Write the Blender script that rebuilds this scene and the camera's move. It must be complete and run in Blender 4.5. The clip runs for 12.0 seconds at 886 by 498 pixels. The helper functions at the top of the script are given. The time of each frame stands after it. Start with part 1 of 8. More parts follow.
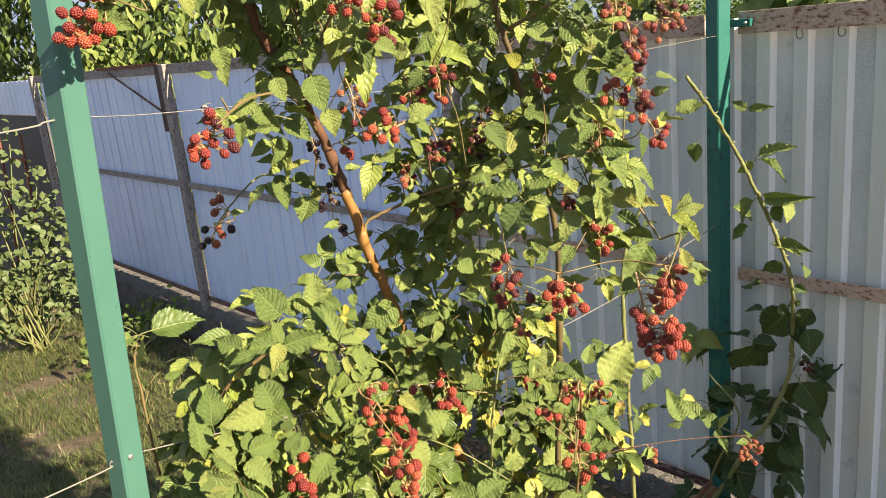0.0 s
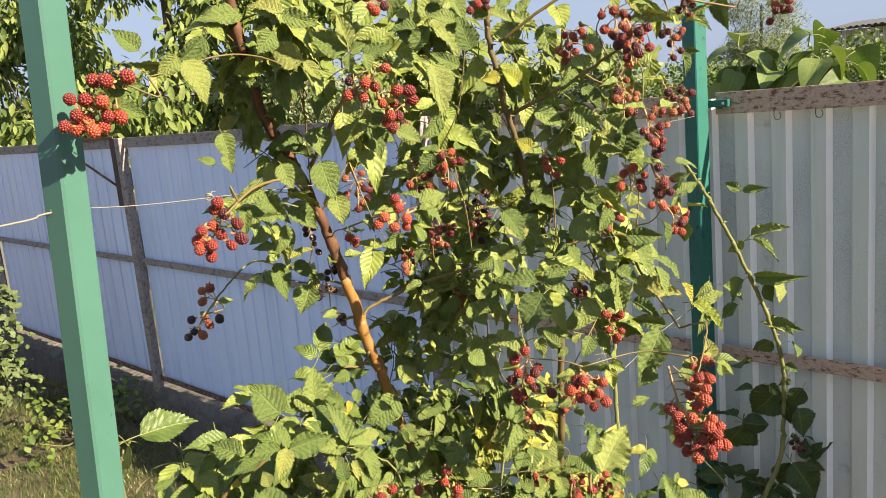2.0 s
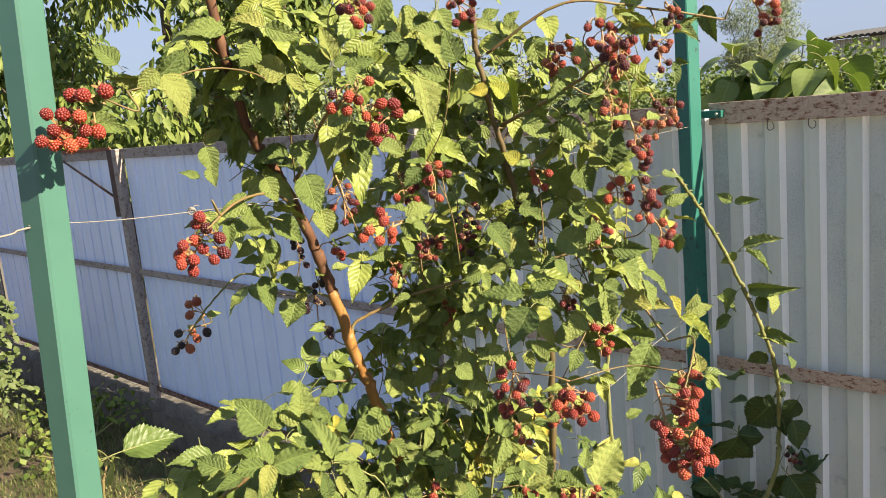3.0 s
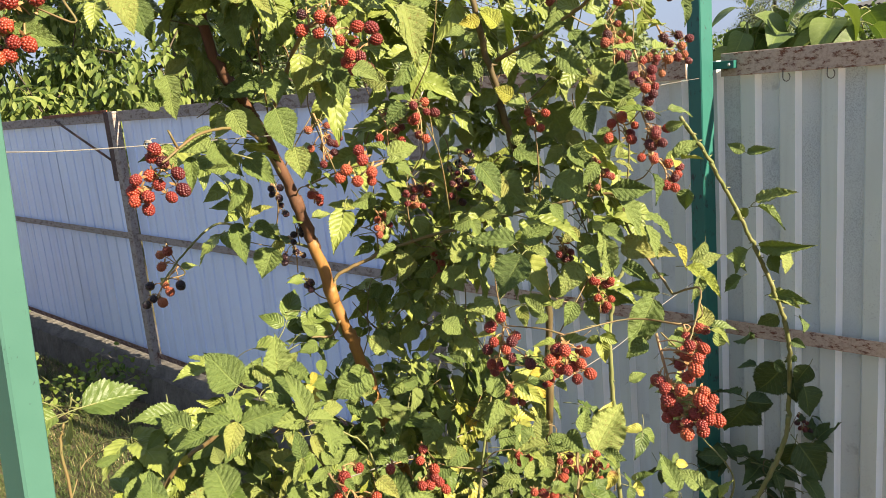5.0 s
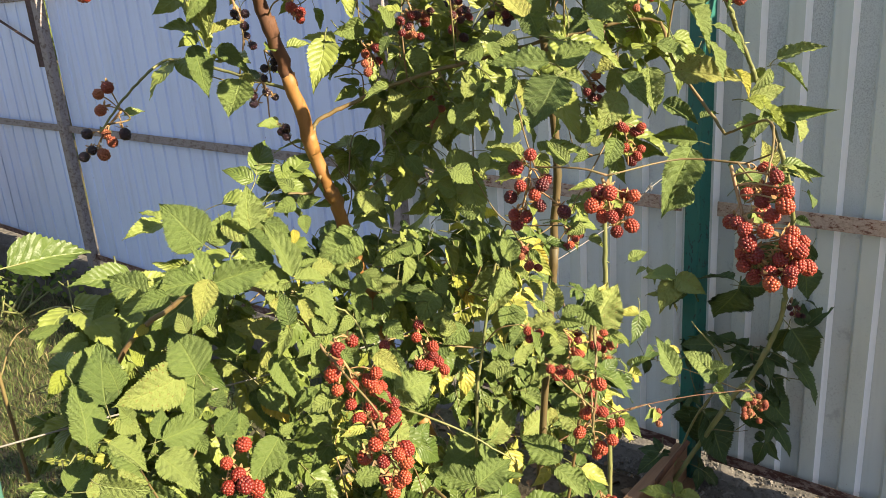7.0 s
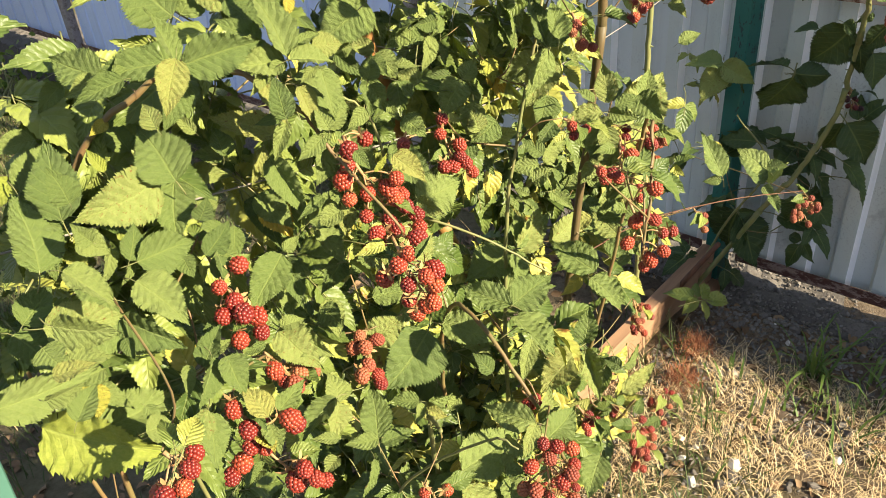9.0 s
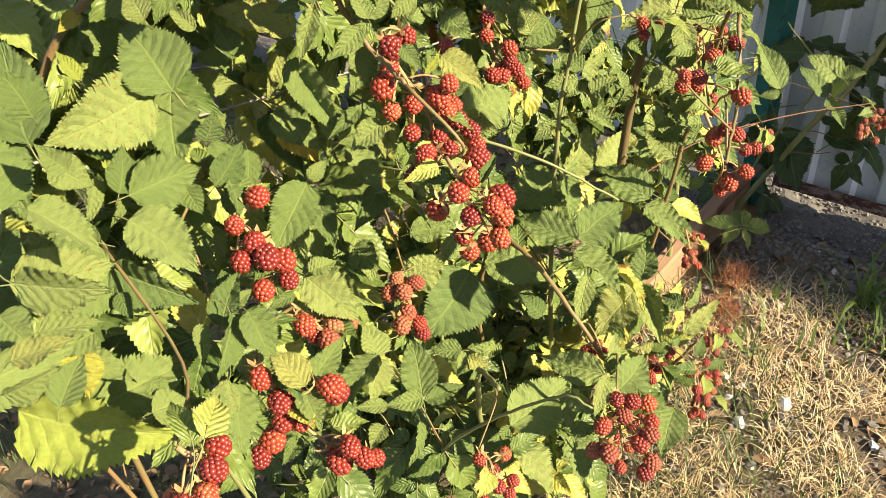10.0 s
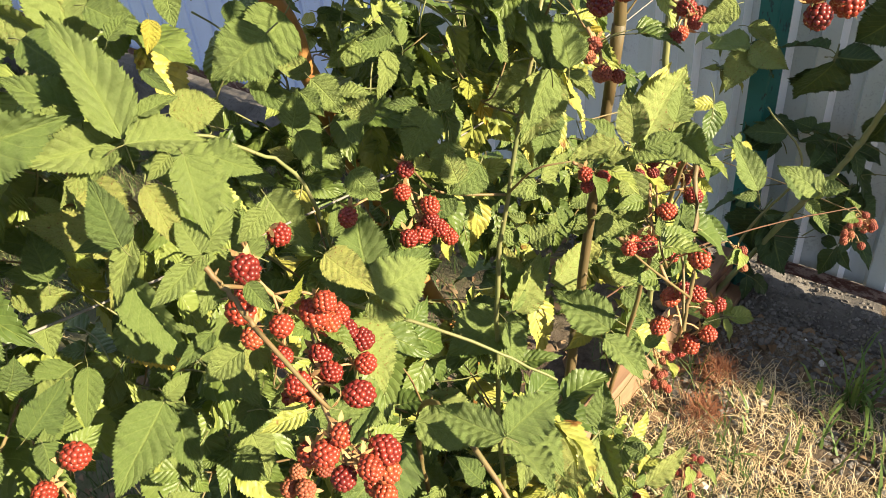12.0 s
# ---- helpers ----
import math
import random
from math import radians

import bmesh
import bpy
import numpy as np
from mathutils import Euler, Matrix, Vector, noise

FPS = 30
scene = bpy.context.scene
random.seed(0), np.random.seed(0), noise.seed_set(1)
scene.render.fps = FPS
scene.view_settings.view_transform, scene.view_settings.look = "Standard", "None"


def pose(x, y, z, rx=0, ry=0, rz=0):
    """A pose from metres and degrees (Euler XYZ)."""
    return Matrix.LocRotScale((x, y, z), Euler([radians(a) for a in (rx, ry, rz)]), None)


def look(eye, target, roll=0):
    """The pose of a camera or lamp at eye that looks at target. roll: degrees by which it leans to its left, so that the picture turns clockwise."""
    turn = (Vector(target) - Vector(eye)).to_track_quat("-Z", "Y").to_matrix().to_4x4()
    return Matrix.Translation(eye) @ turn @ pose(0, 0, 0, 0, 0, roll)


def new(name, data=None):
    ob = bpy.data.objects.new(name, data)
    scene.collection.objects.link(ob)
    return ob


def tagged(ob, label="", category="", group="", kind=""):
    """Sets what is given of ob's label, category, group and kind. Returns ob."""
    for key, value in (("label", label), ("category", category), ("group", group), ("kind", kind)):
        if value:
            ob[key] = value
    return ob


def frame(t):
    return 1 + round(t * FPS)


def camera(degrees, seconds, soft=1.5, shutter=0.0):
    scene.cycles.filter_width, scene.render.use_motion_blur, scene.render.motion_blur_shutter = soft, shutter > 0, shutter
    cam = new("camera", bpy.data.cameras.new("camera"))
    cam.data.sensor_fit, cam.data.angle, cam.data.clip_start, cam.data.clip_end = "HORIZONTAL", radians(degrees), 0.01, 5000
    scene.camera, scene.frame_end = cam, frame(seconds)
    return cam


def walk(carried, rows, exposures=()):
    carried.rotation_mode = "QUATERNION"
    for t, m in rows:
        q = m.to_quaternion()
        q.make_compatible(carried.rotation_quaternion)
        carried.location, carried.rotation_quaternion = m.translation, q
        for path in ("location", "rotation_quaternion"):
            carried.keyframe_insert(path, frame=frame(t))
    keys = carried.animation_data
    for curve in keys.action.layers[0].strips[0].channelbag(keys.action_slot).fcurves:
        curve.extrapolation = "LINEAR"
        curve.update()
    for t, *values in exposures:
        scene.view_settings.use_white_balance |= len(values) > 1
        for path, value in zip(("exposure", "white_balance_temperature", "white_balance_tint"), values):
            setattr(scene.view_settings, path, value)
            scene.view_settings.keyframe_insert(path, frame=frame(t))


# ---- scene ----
from functools import lru_cache

cam = camera(58.0, 12.0, 0.4)
PATH = [
    (0, (0.105, 0.106, 1.754), (1.381, 1.557, 1.236), -5.6),
    (0.5, (0.092, 0.143, 1.766), (1.432, 1.558, 1.313), -5.2),
    (1, (0.074, 0.2, 1.779), (1.458, 1.584, 1.373), -5.2),
    (1.5, (0.07, 0.227, 1.781), (1.471, 1.602, 1.397), -5.2),
    (2, (0.079, 0.234, 1.784), (1.486, 1.61, 1.421), -5.2),
    (2.5, (0.095, 0.231, 1.785), (1.503, 1.607, 1.436), -5.3),
    (3, (0.103, 0.223, 1.787), (1.512, 1.601, 1.447), -5.3),
    (3.2, (0.107, 0.217, 1.786), (1.515, 1.597, 1.451), -5.3),
    (4.8, (0.185, 0.227, 1.732), (1.574, 1.617, 1.361), -5.3),
    (5, (0.194, 0.267, 1.721), (1.575, 1.657, 1.317), -5.2),
    (5.5, (0.214, 0.344, 1.689), (1.592, 1.73, 1.264), -5.1),
    (6, (0.237, 0.4, 1.65), (1.647, 1.742, 1.188), -4.6),
    (6.5, (0.251, 0.445, 1.612), (1.681, 1.741, 1.089), -4.3),
    (7, (0.258, 0.468, 1.581), (1.68, 1.728, 0.956), -4.2),
    (7.5, (0.288, 0.481, 1.56), (1.667, 1.706, 0.788), -4.3),
    (7.7, (0.306, 0.49, 1.551), (1.65, 1.694, 0.688), -4.1),
    (9.3, (0.385, 0.656, 1.476), (1.584, 1.795, 0.351), -5.6),
    (9.5, (0.396, 0.687, 1.452), (1.571, 1.811, 0.288), -6.0),
    (10, (0.428, 0.745, 1.415), (1.577, 1.841, 0.198), -6.6),
    (10.5, (0.467, 0.767, 1.404), (1.613, 1.847, 0.171), -6.9),
    (11, (0.537, 0.787, 1.418), (1.674, 1.873, 0.182), -6.9),
    (11.5, (0.592, 0.8, 1.435), (1.733, 1.893, 0.21), -6.7),
    (12, (0.63, 0.8, 1.457), (1.815, 1.909, 0.288), -6.1),
]
walk(cam, [(t, look(eye, target, roll)) for t, eye, target, roll in PATH], [(0.0, 1.21), (7.0, 1.28), (9.5, 1.36), (11.0, 1.38), (12.0, 1.38)])

# ---- light: low warm sun that comes over the fence, pale summer sky ----
SUN_UP, SUN_ROUND = radians(27), radians(8)
SUN = Vector((math.sin(SUN_ROUND) * math.cos(SUN_UP), -math.cos(SUN_ROUND) * math.cos(SUN_UP), math.sin(SUN_UP)))
world = bpy.data.worlds.new("sky")
scene.world = world
world.use_nodes = True
wn, wl = world.node_tree.nodes, world.node_tree.links
sky = wn.new("ShaderNodeTexSky")
sky.sky_type, sky.sun_disc, sky.sun_elevation, sky.sun_rotation = "NISHITA", False, SUN_UP, math.pi - SUN_ROUND
sky.air_density, sky.dust_density, sky.ozone_density = 1.0, 2.0, 1.5
haze = wn.new("ShaderNodeMix")
haze.data_type, haze.blend_type = "RGBA", "MULTIPLY"
haze.inputs[0].default_value, haze.inputs[7].default_value = 1.0, (0.98, 1.0, 1.12, 1)
wl.new(sky.outputs[0], haze.inputs[6])
veil = wn.new("ShaderNodeMix")
veil.data_type = "RGBA"
veil.inputs[0].default_value, veil.inputs[7].default_value = 0.75, (4.3, 5.1, 6.9, 1)
wl.new(haze.outputs[2], veil.inputs[6])
wl.new(veil.outputs[2], wn["Background"].inputs[0])
wn["Background"].inputs[1].default_value = 0.053
lamp = bpy.data.lights.new("sun", "SUN")
lamp.energy, lamp.angle, lamp.color = 6.6, radians(0.6), (1.0, 0.85, 0.62)
new("sun", lamp).matrix_world = look((0, 0, 0), -SUN)


# ---- materials ----
class Mat:
    """A node material with short ways to add nodes."""

    def __init__(self, name, rough=0.6, metal=0.0, spec=0.5):
        self.m = bpy.data.materials.new(name)
        self.m.use_nodes = True
        self.n, self.l = self.m.node_tree.nodes, self.m.node_tree.links
        self.p = self.n["Principled BSDF"]
        self.p.inputs["Roughness"].default_value = rough
        self.p.inputs["Metallic"].default_value = metal
        self.p.inputs["Specular IOR Level"].default_value = spec

    def put(self, socket, value):
        if isinstance(value, bpy.types.NodeSocket):
            self.l.new(value, socket)
        else:
            socket.default_value = value

    def node(self, kind, **inputs):
        nd = self.n.new(kind)
        for k, v in inputs.items():
            self.put(nd.inputs[k], v)
        return nd

    def coords(self, which="Object"):
        return self.n.new("ShaderNodeTexCoord").outputs[which]

    def noise(self, scale, detail=4.0, rough=0.6, co=None, stretch=None):
        co = co or self.coords()
        if stretch:
            mp = self.n.new("ShaderNodeMapping")
            mp.inputs["Scale"].default_value = stretch
            self.l.new(co, mp.inputs["Vector"])
            co = mp.outputs[0]
        nd = self.node("ShaderNodeTexNoise", Vector=co, Scale=scale, Detail=detail, Roughness=rough)
        return nd.outputs["Fac"]

    def math(self, op, a, b=0.0, c=0.0):
        nd = self.n.new("ShaderNodeMath")
        nd.operation = op
        for s, v in zip(nd.inputs, (a, b, c)):
            self.put(s, v)
        return nd.outputs[0]

    def ramp(self, fac, *stops):
        nd = self.n.new("ShaderNodeValToRGB")
        el = nd.color_ramp.elements
        while len(el) < len(stops):
            el.new(0.5)
        for e, (at, c) in zip(el, stops):
            e.position, e.color = at, (*c, 1) if len(c) == 3 else c
        self.l.new(fac, nd.inputs[0])
        return nd.outputs[0]

    def step(self, fac, lo, hi):
        nd = self.n.new("ShaderNodeMapRange")
        nd.inputs["From Min"].default_value, nd.inputs["From Max"].default_value = lo, hi
        self.l.new(fac, nd.inputs[0])
        return nd.outputs[0]

    def mix(self, fac, a, b, how="MIX"):
        nd = self.n.new("ShaderNodeMix")
        nd.data_type, nd.blend_type = "RGBA", how
        for i, v in ((0, fac), (6, a), (7, b)):
            self.put(nd.inputs[i], (*v, 1) if isinstance(v, tuple) and len(v) == 3 else v)
        return nd.outputs[2]

    def bump(self, height, strength=0.4, dist=0.002):
        nd = self.node("ShaderNodeBump", Height=height, Strength=strength, Distance=dist)
        self.l.new(nd.outputs[0], self.p.inputs["Normal"])
        return nd.outputs[0]

    def colour(self, c):
        self.put(self.p.inputs["Base Color"], (*c, 1) if isinstance(c, tuple) and len(c) == 3 else c)
        return self

    def rand(self):
        """A number for each object, shifted for each loose piece of it."""
        a = self.n.new("ShaderNodeObjectInfo").outputs["Random"]
        b = self.n.new("ShaderNodeNewGeometry").outputs["Random Per Island"]
        return self.math("FRACT", self.math("ADD", a, self.math("MULTIPLY", b, 0.37)))

    def thin(self, colour, share):
        """Lets light through, as a leaf does."""
        tr = self.node("ShaderNodeBsdfTranslucent", Color=colour)
        mx = self.n.new("ShaderNodeMixShader")
        mx.inputs[0].default_value = share
        self.l.new(self.p.outputs[0], mx.inputs[1])
        self.l.new(tr.outputs[0], mx.inputs[2])
        self.l.new(mx.outputs[0], self.n["Material Output"].inputs[0])
        return self


def leaf_material(name, stops, vein=(0.261, 0.313, 0.087), pairs=8.0, rough=0.50, share=0.08, brown=0.0, relief=0.65):
    m = Mat(name, rough, 0, 0.30)
    uv = m.n.new("ShaderNodeSeparateXYZ")
    m.l.new(m.coords("UV"), uv.inputs[0])
    a = m.math("MULTIPLY", m.math("ABSOLUTE", m.math("SUBTRACT", uv.outputs[0], 0.5)), 2.0)
    s = m.math("MULTIPLY", m.math("SUBTRACT", uv.outputs[1], m.math("MULTIPLY", a, 0.26)), pairs)
    tri = m.math("MULTIPLY", m.math("PINGPONG", s, 0.5), 2.0)
    side = m.math("SUBTRACT", 1.0, m.step(tri, 0.02, 0.16))
    mid = m.math("SUBTRACT", 1.0, m.step(a, 0.015, 0.07))
    lines = m.math("MAXIMUM", m.math("MULTIPLY", side, 0.55), mid)
    r = m.rand()
    base = m.ramp(r, *stops)
    big = m.noise(35, 3)
    base = m.mix(m.step(big, 0.35, 0.75), base, m.mix(1.0, base, (0.72, 0.80, 0.60), "MULTIPLY"))
    fine = m.noise(420, 2)
    base = m.mix(m.math("MULTIPLY", fine, 0.5), base, m.mix(1.0, base, (1.35, 1.3, 1.1), "MULTIPLY"))
    col = m.mix(m.math("MULTIPLY", lines, 0.32), base, vein)
    if brown:
        spot = m.math("MULTIPLY", m.step(m.noise(26, 4), 0.60, 0.68), m.step(r, 1 - brown, 1 - brown + 0.02))
        col = m.mix(spot, col, (0.16, 0.075, 0.02))
    m.colour(col)
    h = m.math("ADD", m.math("MULTIPLY", m.math("POWER", tri, 0.6), 0.8), m.math("ADD", m.math("MULTIPLY", fine, 0.3), m.math("MULTIPLY", m.noise(170, 2), 0.7)))
    h = m.math("SUBTRACT", h, m.math("MULTIPLY", mid, 0.6))
    m.bump(h, relief, 0.0024)
    m.thin(m.mix(1.0, col, (1.2, 1.4, 0.5), "MULTIPLY"), share)
    return m.m


GREENS = ((0.0, (0.087, 0.126, 0.040)), (0.3, (0.131, 0.177, 0.054)), (0.65, (0.172, 0.217, 0.070)), (0.92, (0.213, 0.248, 0.080)), (1.0, (0.274, 0.274, 0.083)))
LEAF = leaf_material("bramble_leaf", GREENS, brown=0.22, relief=0.7)
LEAF_FINE = leaf_material("small_bramble_leaf", ((0.0, (0.065, 0.100, 0.028)), (0.35, (0.131, 0.171, 0.046)), (0.7, (0.207, 0.240, 0.063)), (0.93, (0.289, 0.296, 0.076)), (1.0, (0.360, 0.316, 0.076))), brown=0.14, relief=0.5, rough=0.42)
# darker copy of the bramble leaf: the fence's shade is put into its colour
LEAF_SHADED = leaf_material("shaded_bramble_leaf", ((0.0, (0.035, 0.061, 0.021)), (1.0, (0.065, 0.100, 0.031))), relief=0.45)
LEAF_YELLOW = leaf_material("yellow_leaf", ((0.0, (0.313, 0.252, 0.044)), (1.0, (0.383, 0.270, 0.035))), vein=(0.435, 0.348, 0.087))
LEAF_TURNING = leaf_material("turning_leaf", ((0.0, (0.209, 0.252, 0.048)), (0.5, (0.270, 0.287, 0.052)), (1.0, (0.339, 0.304, 0.057))), brown=0.5)
LEAF_SHRUB = leaf_material("shrub_leaf", ((0.0, (0.074, 0.100, 0.042)), (0.7, (0.135, 0.165, 0.068)), (1.0, (0.217, 0.235, 0.096))), pairs=6, relief=0.3)
LEAF_TREE = leaf_material("tree_leaf", ((0.0, (0.065, 0.109, 0.023)), (0.6, (0.113, 0.165, 0.035)), (1.0, (0.183, 0.226, 0.061))), pairs=6, relief=0.4, share=0.3)
LEAF_BROAD = leaf_material("broad_leaf", ((0.0, (0.087, 0.131, 0.044)), (0.6, (0.131, 0.174, 0.057)), (1.0, (0.183, 0.217, 0.070))), pairs=6, rough=0.42, relief=0.35, share=0.2)
LEAF_WALNUT = leaf_material("walnut_leaf", ((0.0, (0.061, 0.096, 0.024)), (0.6, (0.113, 0.157, 0.039)), (1.0, (0.200, 0.235, 0.070))), pairs=6, relief=0.4, share=0.22)
LEAF_HEDGE = leaf_material("hedge_leaf", ((0.0, (0.044, 0.074, 0.017)), (0.6, (0.083, 0.122, 0.028)), (1.0, (0.139, 0.174, 0.044))), pairs=6, relief=0.3, share=0.2)
LEAF_PALE = leaf_material("pale_leaf", ((0.0, (0.131, 0.165, 0.087)), (1.0, (0.209, 0.244, 0.139))), pairs=6, relief=0.3)


def stem_material(name, a, b, scale=60, rough=0.6):
    m = Mat(name, rough)
    n = m.noise(scale, 5, co=m.coords(), stretch=(1, 1, 0.25))
    col = m.mix(m.step(n, 0.3, 0.7), a, b)
    m.colour(m.mix(m.math("MULTIPLY", m.step(m.noise(9, 3), 0.45, 0.7), 0.5), col, m.mix(1.0, col, (0.6, 0.55, 0.5), "MULTIPLY")))
    m.bump(n, 0.5, 0.002)
    return m.m


CANE = stem_material("cane_bark", (0.348, 0.183, 0.048), (0.217, 0.096, 0.030))
CANE_BROWN = stem_material("olive_brown_cane", (0.135, 0.091, 0.039), (0.091, 0.074, 0.030))
CANE_GREEN = stem_material("green_cane", (0.139, 0.174, 0.052), (0.209, 0.191, 0.078))
CANE_RED = stem_material("reddish_twig", (0.183, 0.100, 0.044), (0.148, 0.139, 0.048))
CANE_OLD = stem_material("split_bark", (0.148, 0.065, 0.030), (0.065, 0.030, 0.017), 90, 0.8)
STALK = stem_material("berry_stalk", (0.365, 0.261, 0.113), (0.296, 0.148, 0.070), 200)
BARK = stem_material("tree_bark", (0.104, 0.078, 0.052), (0.052, 0.039, 0.026), 14, 0.9)


def berry_material(name, stops, rough=0.42):
    m = Mat(name, rough, 0, 0.5)
    isl = m.n.new("ShaderNodeNewGeometry").outputs["Random Per Island"]
    obj = m.n.new("ShaderNodeObjectInfo").outputs["Random"]
    r = m.math("ADD", m.math("MULTIPLY", obj, 0.75), m.math("MULTIPLY", isl, 0.25))
    col = m.ramp(r, *stops)
    m.colour(m.mix(m.math("MULTIPLY", m.step(m.noise(300, 3), 0.4, 0.7), 0.4), col, m.mix(1.0, col, (1.25, 1.5, 1.4), "MULTIPLY")))
    m.p.inputs["Coat Weight"].default_value = 0.05
    m.p.inputs["Coat Roughness"].default_value = 0.25
    return m.m


RED = berry_material("red_drupelets", ((0.0, (0.103, 0.009, 0.008)), (0.35, (0.176, 0.018, 0.011)), (0.75, (0.245, 0.036, 0.016)), (1.0, (0.318, 0.077, 0.028))))
DARK = berry_material("dark_drupelets", ((0.0, (0.019, 0.003, 0.005)), (0.5, (0.069, 0.007, 0.009)), (1.0, (0.146, 0.012, 0.010))))
RUST = berry_material("drying_drupelets", ((0.0, (0.146, 0.022, 0.012)), (0.5, (0.215, 0.052, 0.024)), (1.0, (0.275, 0.103, 0.043))), 0.6)
BLACK = berry_material("ripe_drupelets", ((0.0, (0.007, 0.005, 0.009)), (1.0, (0.030, 0.009, 0.014))), 0.22)
CALYX = stem_material("calyx", (0.400, 0.287, 0.113), (0.313, 0.165, 0.070), 300, 0.8)
HAIR = stem_material("dry_style", (0.261, 0.113, 0.052), (0.348, 0.191, 0.087), 300, 0.8)


def metal_sheet(name, paint, worn, scale_stain=2.2, dots=0.4, pits=False):
    m = Mat(name, 0.34, 0.0, 0.6)
    st = m.noise(scale_stain, 6, 0.65, stretch=(1, 1, 0.35))
    col = m.mix(m.step(st, 0.42, 0.68), paint, worn)
    streak = m.noise(14, 4, 0.6, stretch=(1, 1, 0.05))
    col = m.mix(m.math("MULTIPLY", m.step(streak, 0.52, 0.72), 0.35), col, m.mix(1.0, col, (0.62, 0.62, 0.60), "MULTIPLY"))
    if pits:
        z = m.n.new("ShaderNodeSeparateXYZ")
        m.l.new(m.coords(), z.inputs[0])
        high = m.math("MULTIPLY", m.step(z.outputs[2], 0.75, 1.35), m.step(m.noise(2.4, 3), 0.36, 0.60))
        worn_off = m.math("MULTIPLY", high, m.step(m.noise(240, 5, 0.8), 0.47, 0.60))
        col = m.mix(m.math("MULTIPLY", high, 0.45), col, (0.46, 0.52, 0.55))
        col = m.mix(m.math("MULTIPLY", worn_off, 0.6), col, (0.17, 0.20, 0.22))
        blot = m.step(m.noise(11, 5, 0.7), 0.60, 0.68)
        col = m.mix(m.math("MULTIPLY", blot, 0.45), col, (0.26, 0.29, 0.31))
    speck = m.math("MULTIPLY", m.step(m.noise(190, 3, 0.7), 0.56, 0.62), m.math("MULTIPLY", m.step(m.noise(3.1, 3), 0.47, 0.62), dots))
    col = m.mix(speck, col, (0.25, 0.26, 0.26))
    rust = m.math("MULTIPLY", m.step(m.noise(60, 4, 0.7), 0.69, 0.73), m.step(m.noise(1.7, 2), 0.5, 0.62))
    col = m.mix(rust, col, (0.16, 0.07, 0.035))
    m.colour(col)
    m.bump(m.math("ADD", m.noise(9, 4), m.math("MULTIPLY", speck, -0.3)), 0.25, 0.006)
    return m.m


PITTED = metal_sheet("pitted_grey_sheet", (0.62, 0.67, 0.65), (0.52, 0.57, 0.56), 2.2, 0.5, True)
SHEET = metal_sheet("grey_painted_sheet", (0.60, 0.65, 0.60), (0.51, 0.56, 0.52))
# skylight on the -y rib sides is put into this paler paint
LIT_SHOULDER = metal_sheet("lit_rib_shoulder", (0.97, 0.98, 0.97), (0.93, 0.95, 0.94), 2.2, 0.1)
SHEET_BLUE = metal_sheet("bluish_painted_sheet", (0.66, 0.77, 1.0), (0.60, 0.71, 0.96), 2.2, 0.25)


def rusty(name, paint, bare, amount=0.5, scale=48):
    m = Mat(name, 0.75)
    a = m.noise(scale, 6, 0.75, stretch=(1, 0.4, 1))
    col = m.mix(m.step(a, amount - 0.04, amount + 0.05), paint, bare)
    col = m.mix(m.math("MULTIPLY", m.step(m.noise(140, 3), 0.45, 0.65), 0.5), col, m.mix(1.0, col, (0.55, 0.5, 0.48), "MULTIPLY"))
    m.colour(col)
    m.bump(m.math("ADD", m.step(a, amount - 0.03, amount + 0.03), m.noise(180, 3)), 0.6, 0.0015)
    return m.m


RAIL = rusty("flaking_rail_paint", (0.487, 0.374, 0.287), (0.165, 0.057, 0.026), 0.56, 95)
RAIL_LOW = rusty("rusted_low_rail", (0.313, 0.217, 0.174), (0.096, 0.039, 0.026), 0.47, 70)
RAIL_OLD = rusty("weathered_rail", (0.313, 0.278, 0.261), (0.165, 0.122, 0.100), 0.55)
RUST_DARK = rusty("dark_rust", (0.096, 0.052, 0.044), (0.052, 0.030, 0.026), 0.5)
RUST_RED = rusty("red_rust", (0.226, 0.074, 0.039), (0.087, 0.035, 0.022), 0.55)

m = Mat("green_post_paint", 0.42, 0, 0.5)
g = m.mix(m.step(m.noise(5, 4), 0.35, 0.7), (0.050, 0.131, 0.103), (0.061, 0.152, 0.120))
chip = m.math("MULTIPLY", m.step(m.noise(85, 4, 0.7), 0.66, 0.69), m.step(m.noise(6, 3), 0.5, 0.6))
m.colour(m.mix(chip, g, (0.03, 0.06, 0.055)))
m.bump(m.noise(60, 3), 0.12, 0.002)
GREEN = m.m
m = Mat("dark_green_post_paint", 0.45, 0, 0.5)
g = m.mix(m.step(m.noise(5, 4), 0.35, 0.7), (0.010, 0.109, 0.087), (0.019, 0.135, 0.106))
chip = m.math("MULTIPLY", m.step(m.noise(70, 4, 0.7, stretch=(1, 1, 0.5)), 0.58, 0.62), m.step(m.noise(7, 3), 0.42, 0.55))
m.colour(m.mix(chip, g, (0.012, 0.03, 0.03)))
m.bump(m.noise(60, 3), 0.15, 0.002)
GREEN_DARK = m.m

m = Mat("zinc_bolt", 0.35, 0.9)
m.colour((0.55, 0.55, 0.52))
ZINC = m.m
m = Mat("dark_wire", 0.5, 0.7)
m.colour((0.12, 0.11, 0.10))
WIRE = m.m
m = Mat("pale_cord", 0.85)
cn = m.noise(500, 2)
m.colour(m.mix(cn, (0.15, 0.14, 0.12), (0.27, 0.25, 0.22)))
m.bump(cn, 0.6, 0.001)
CORD = m.m

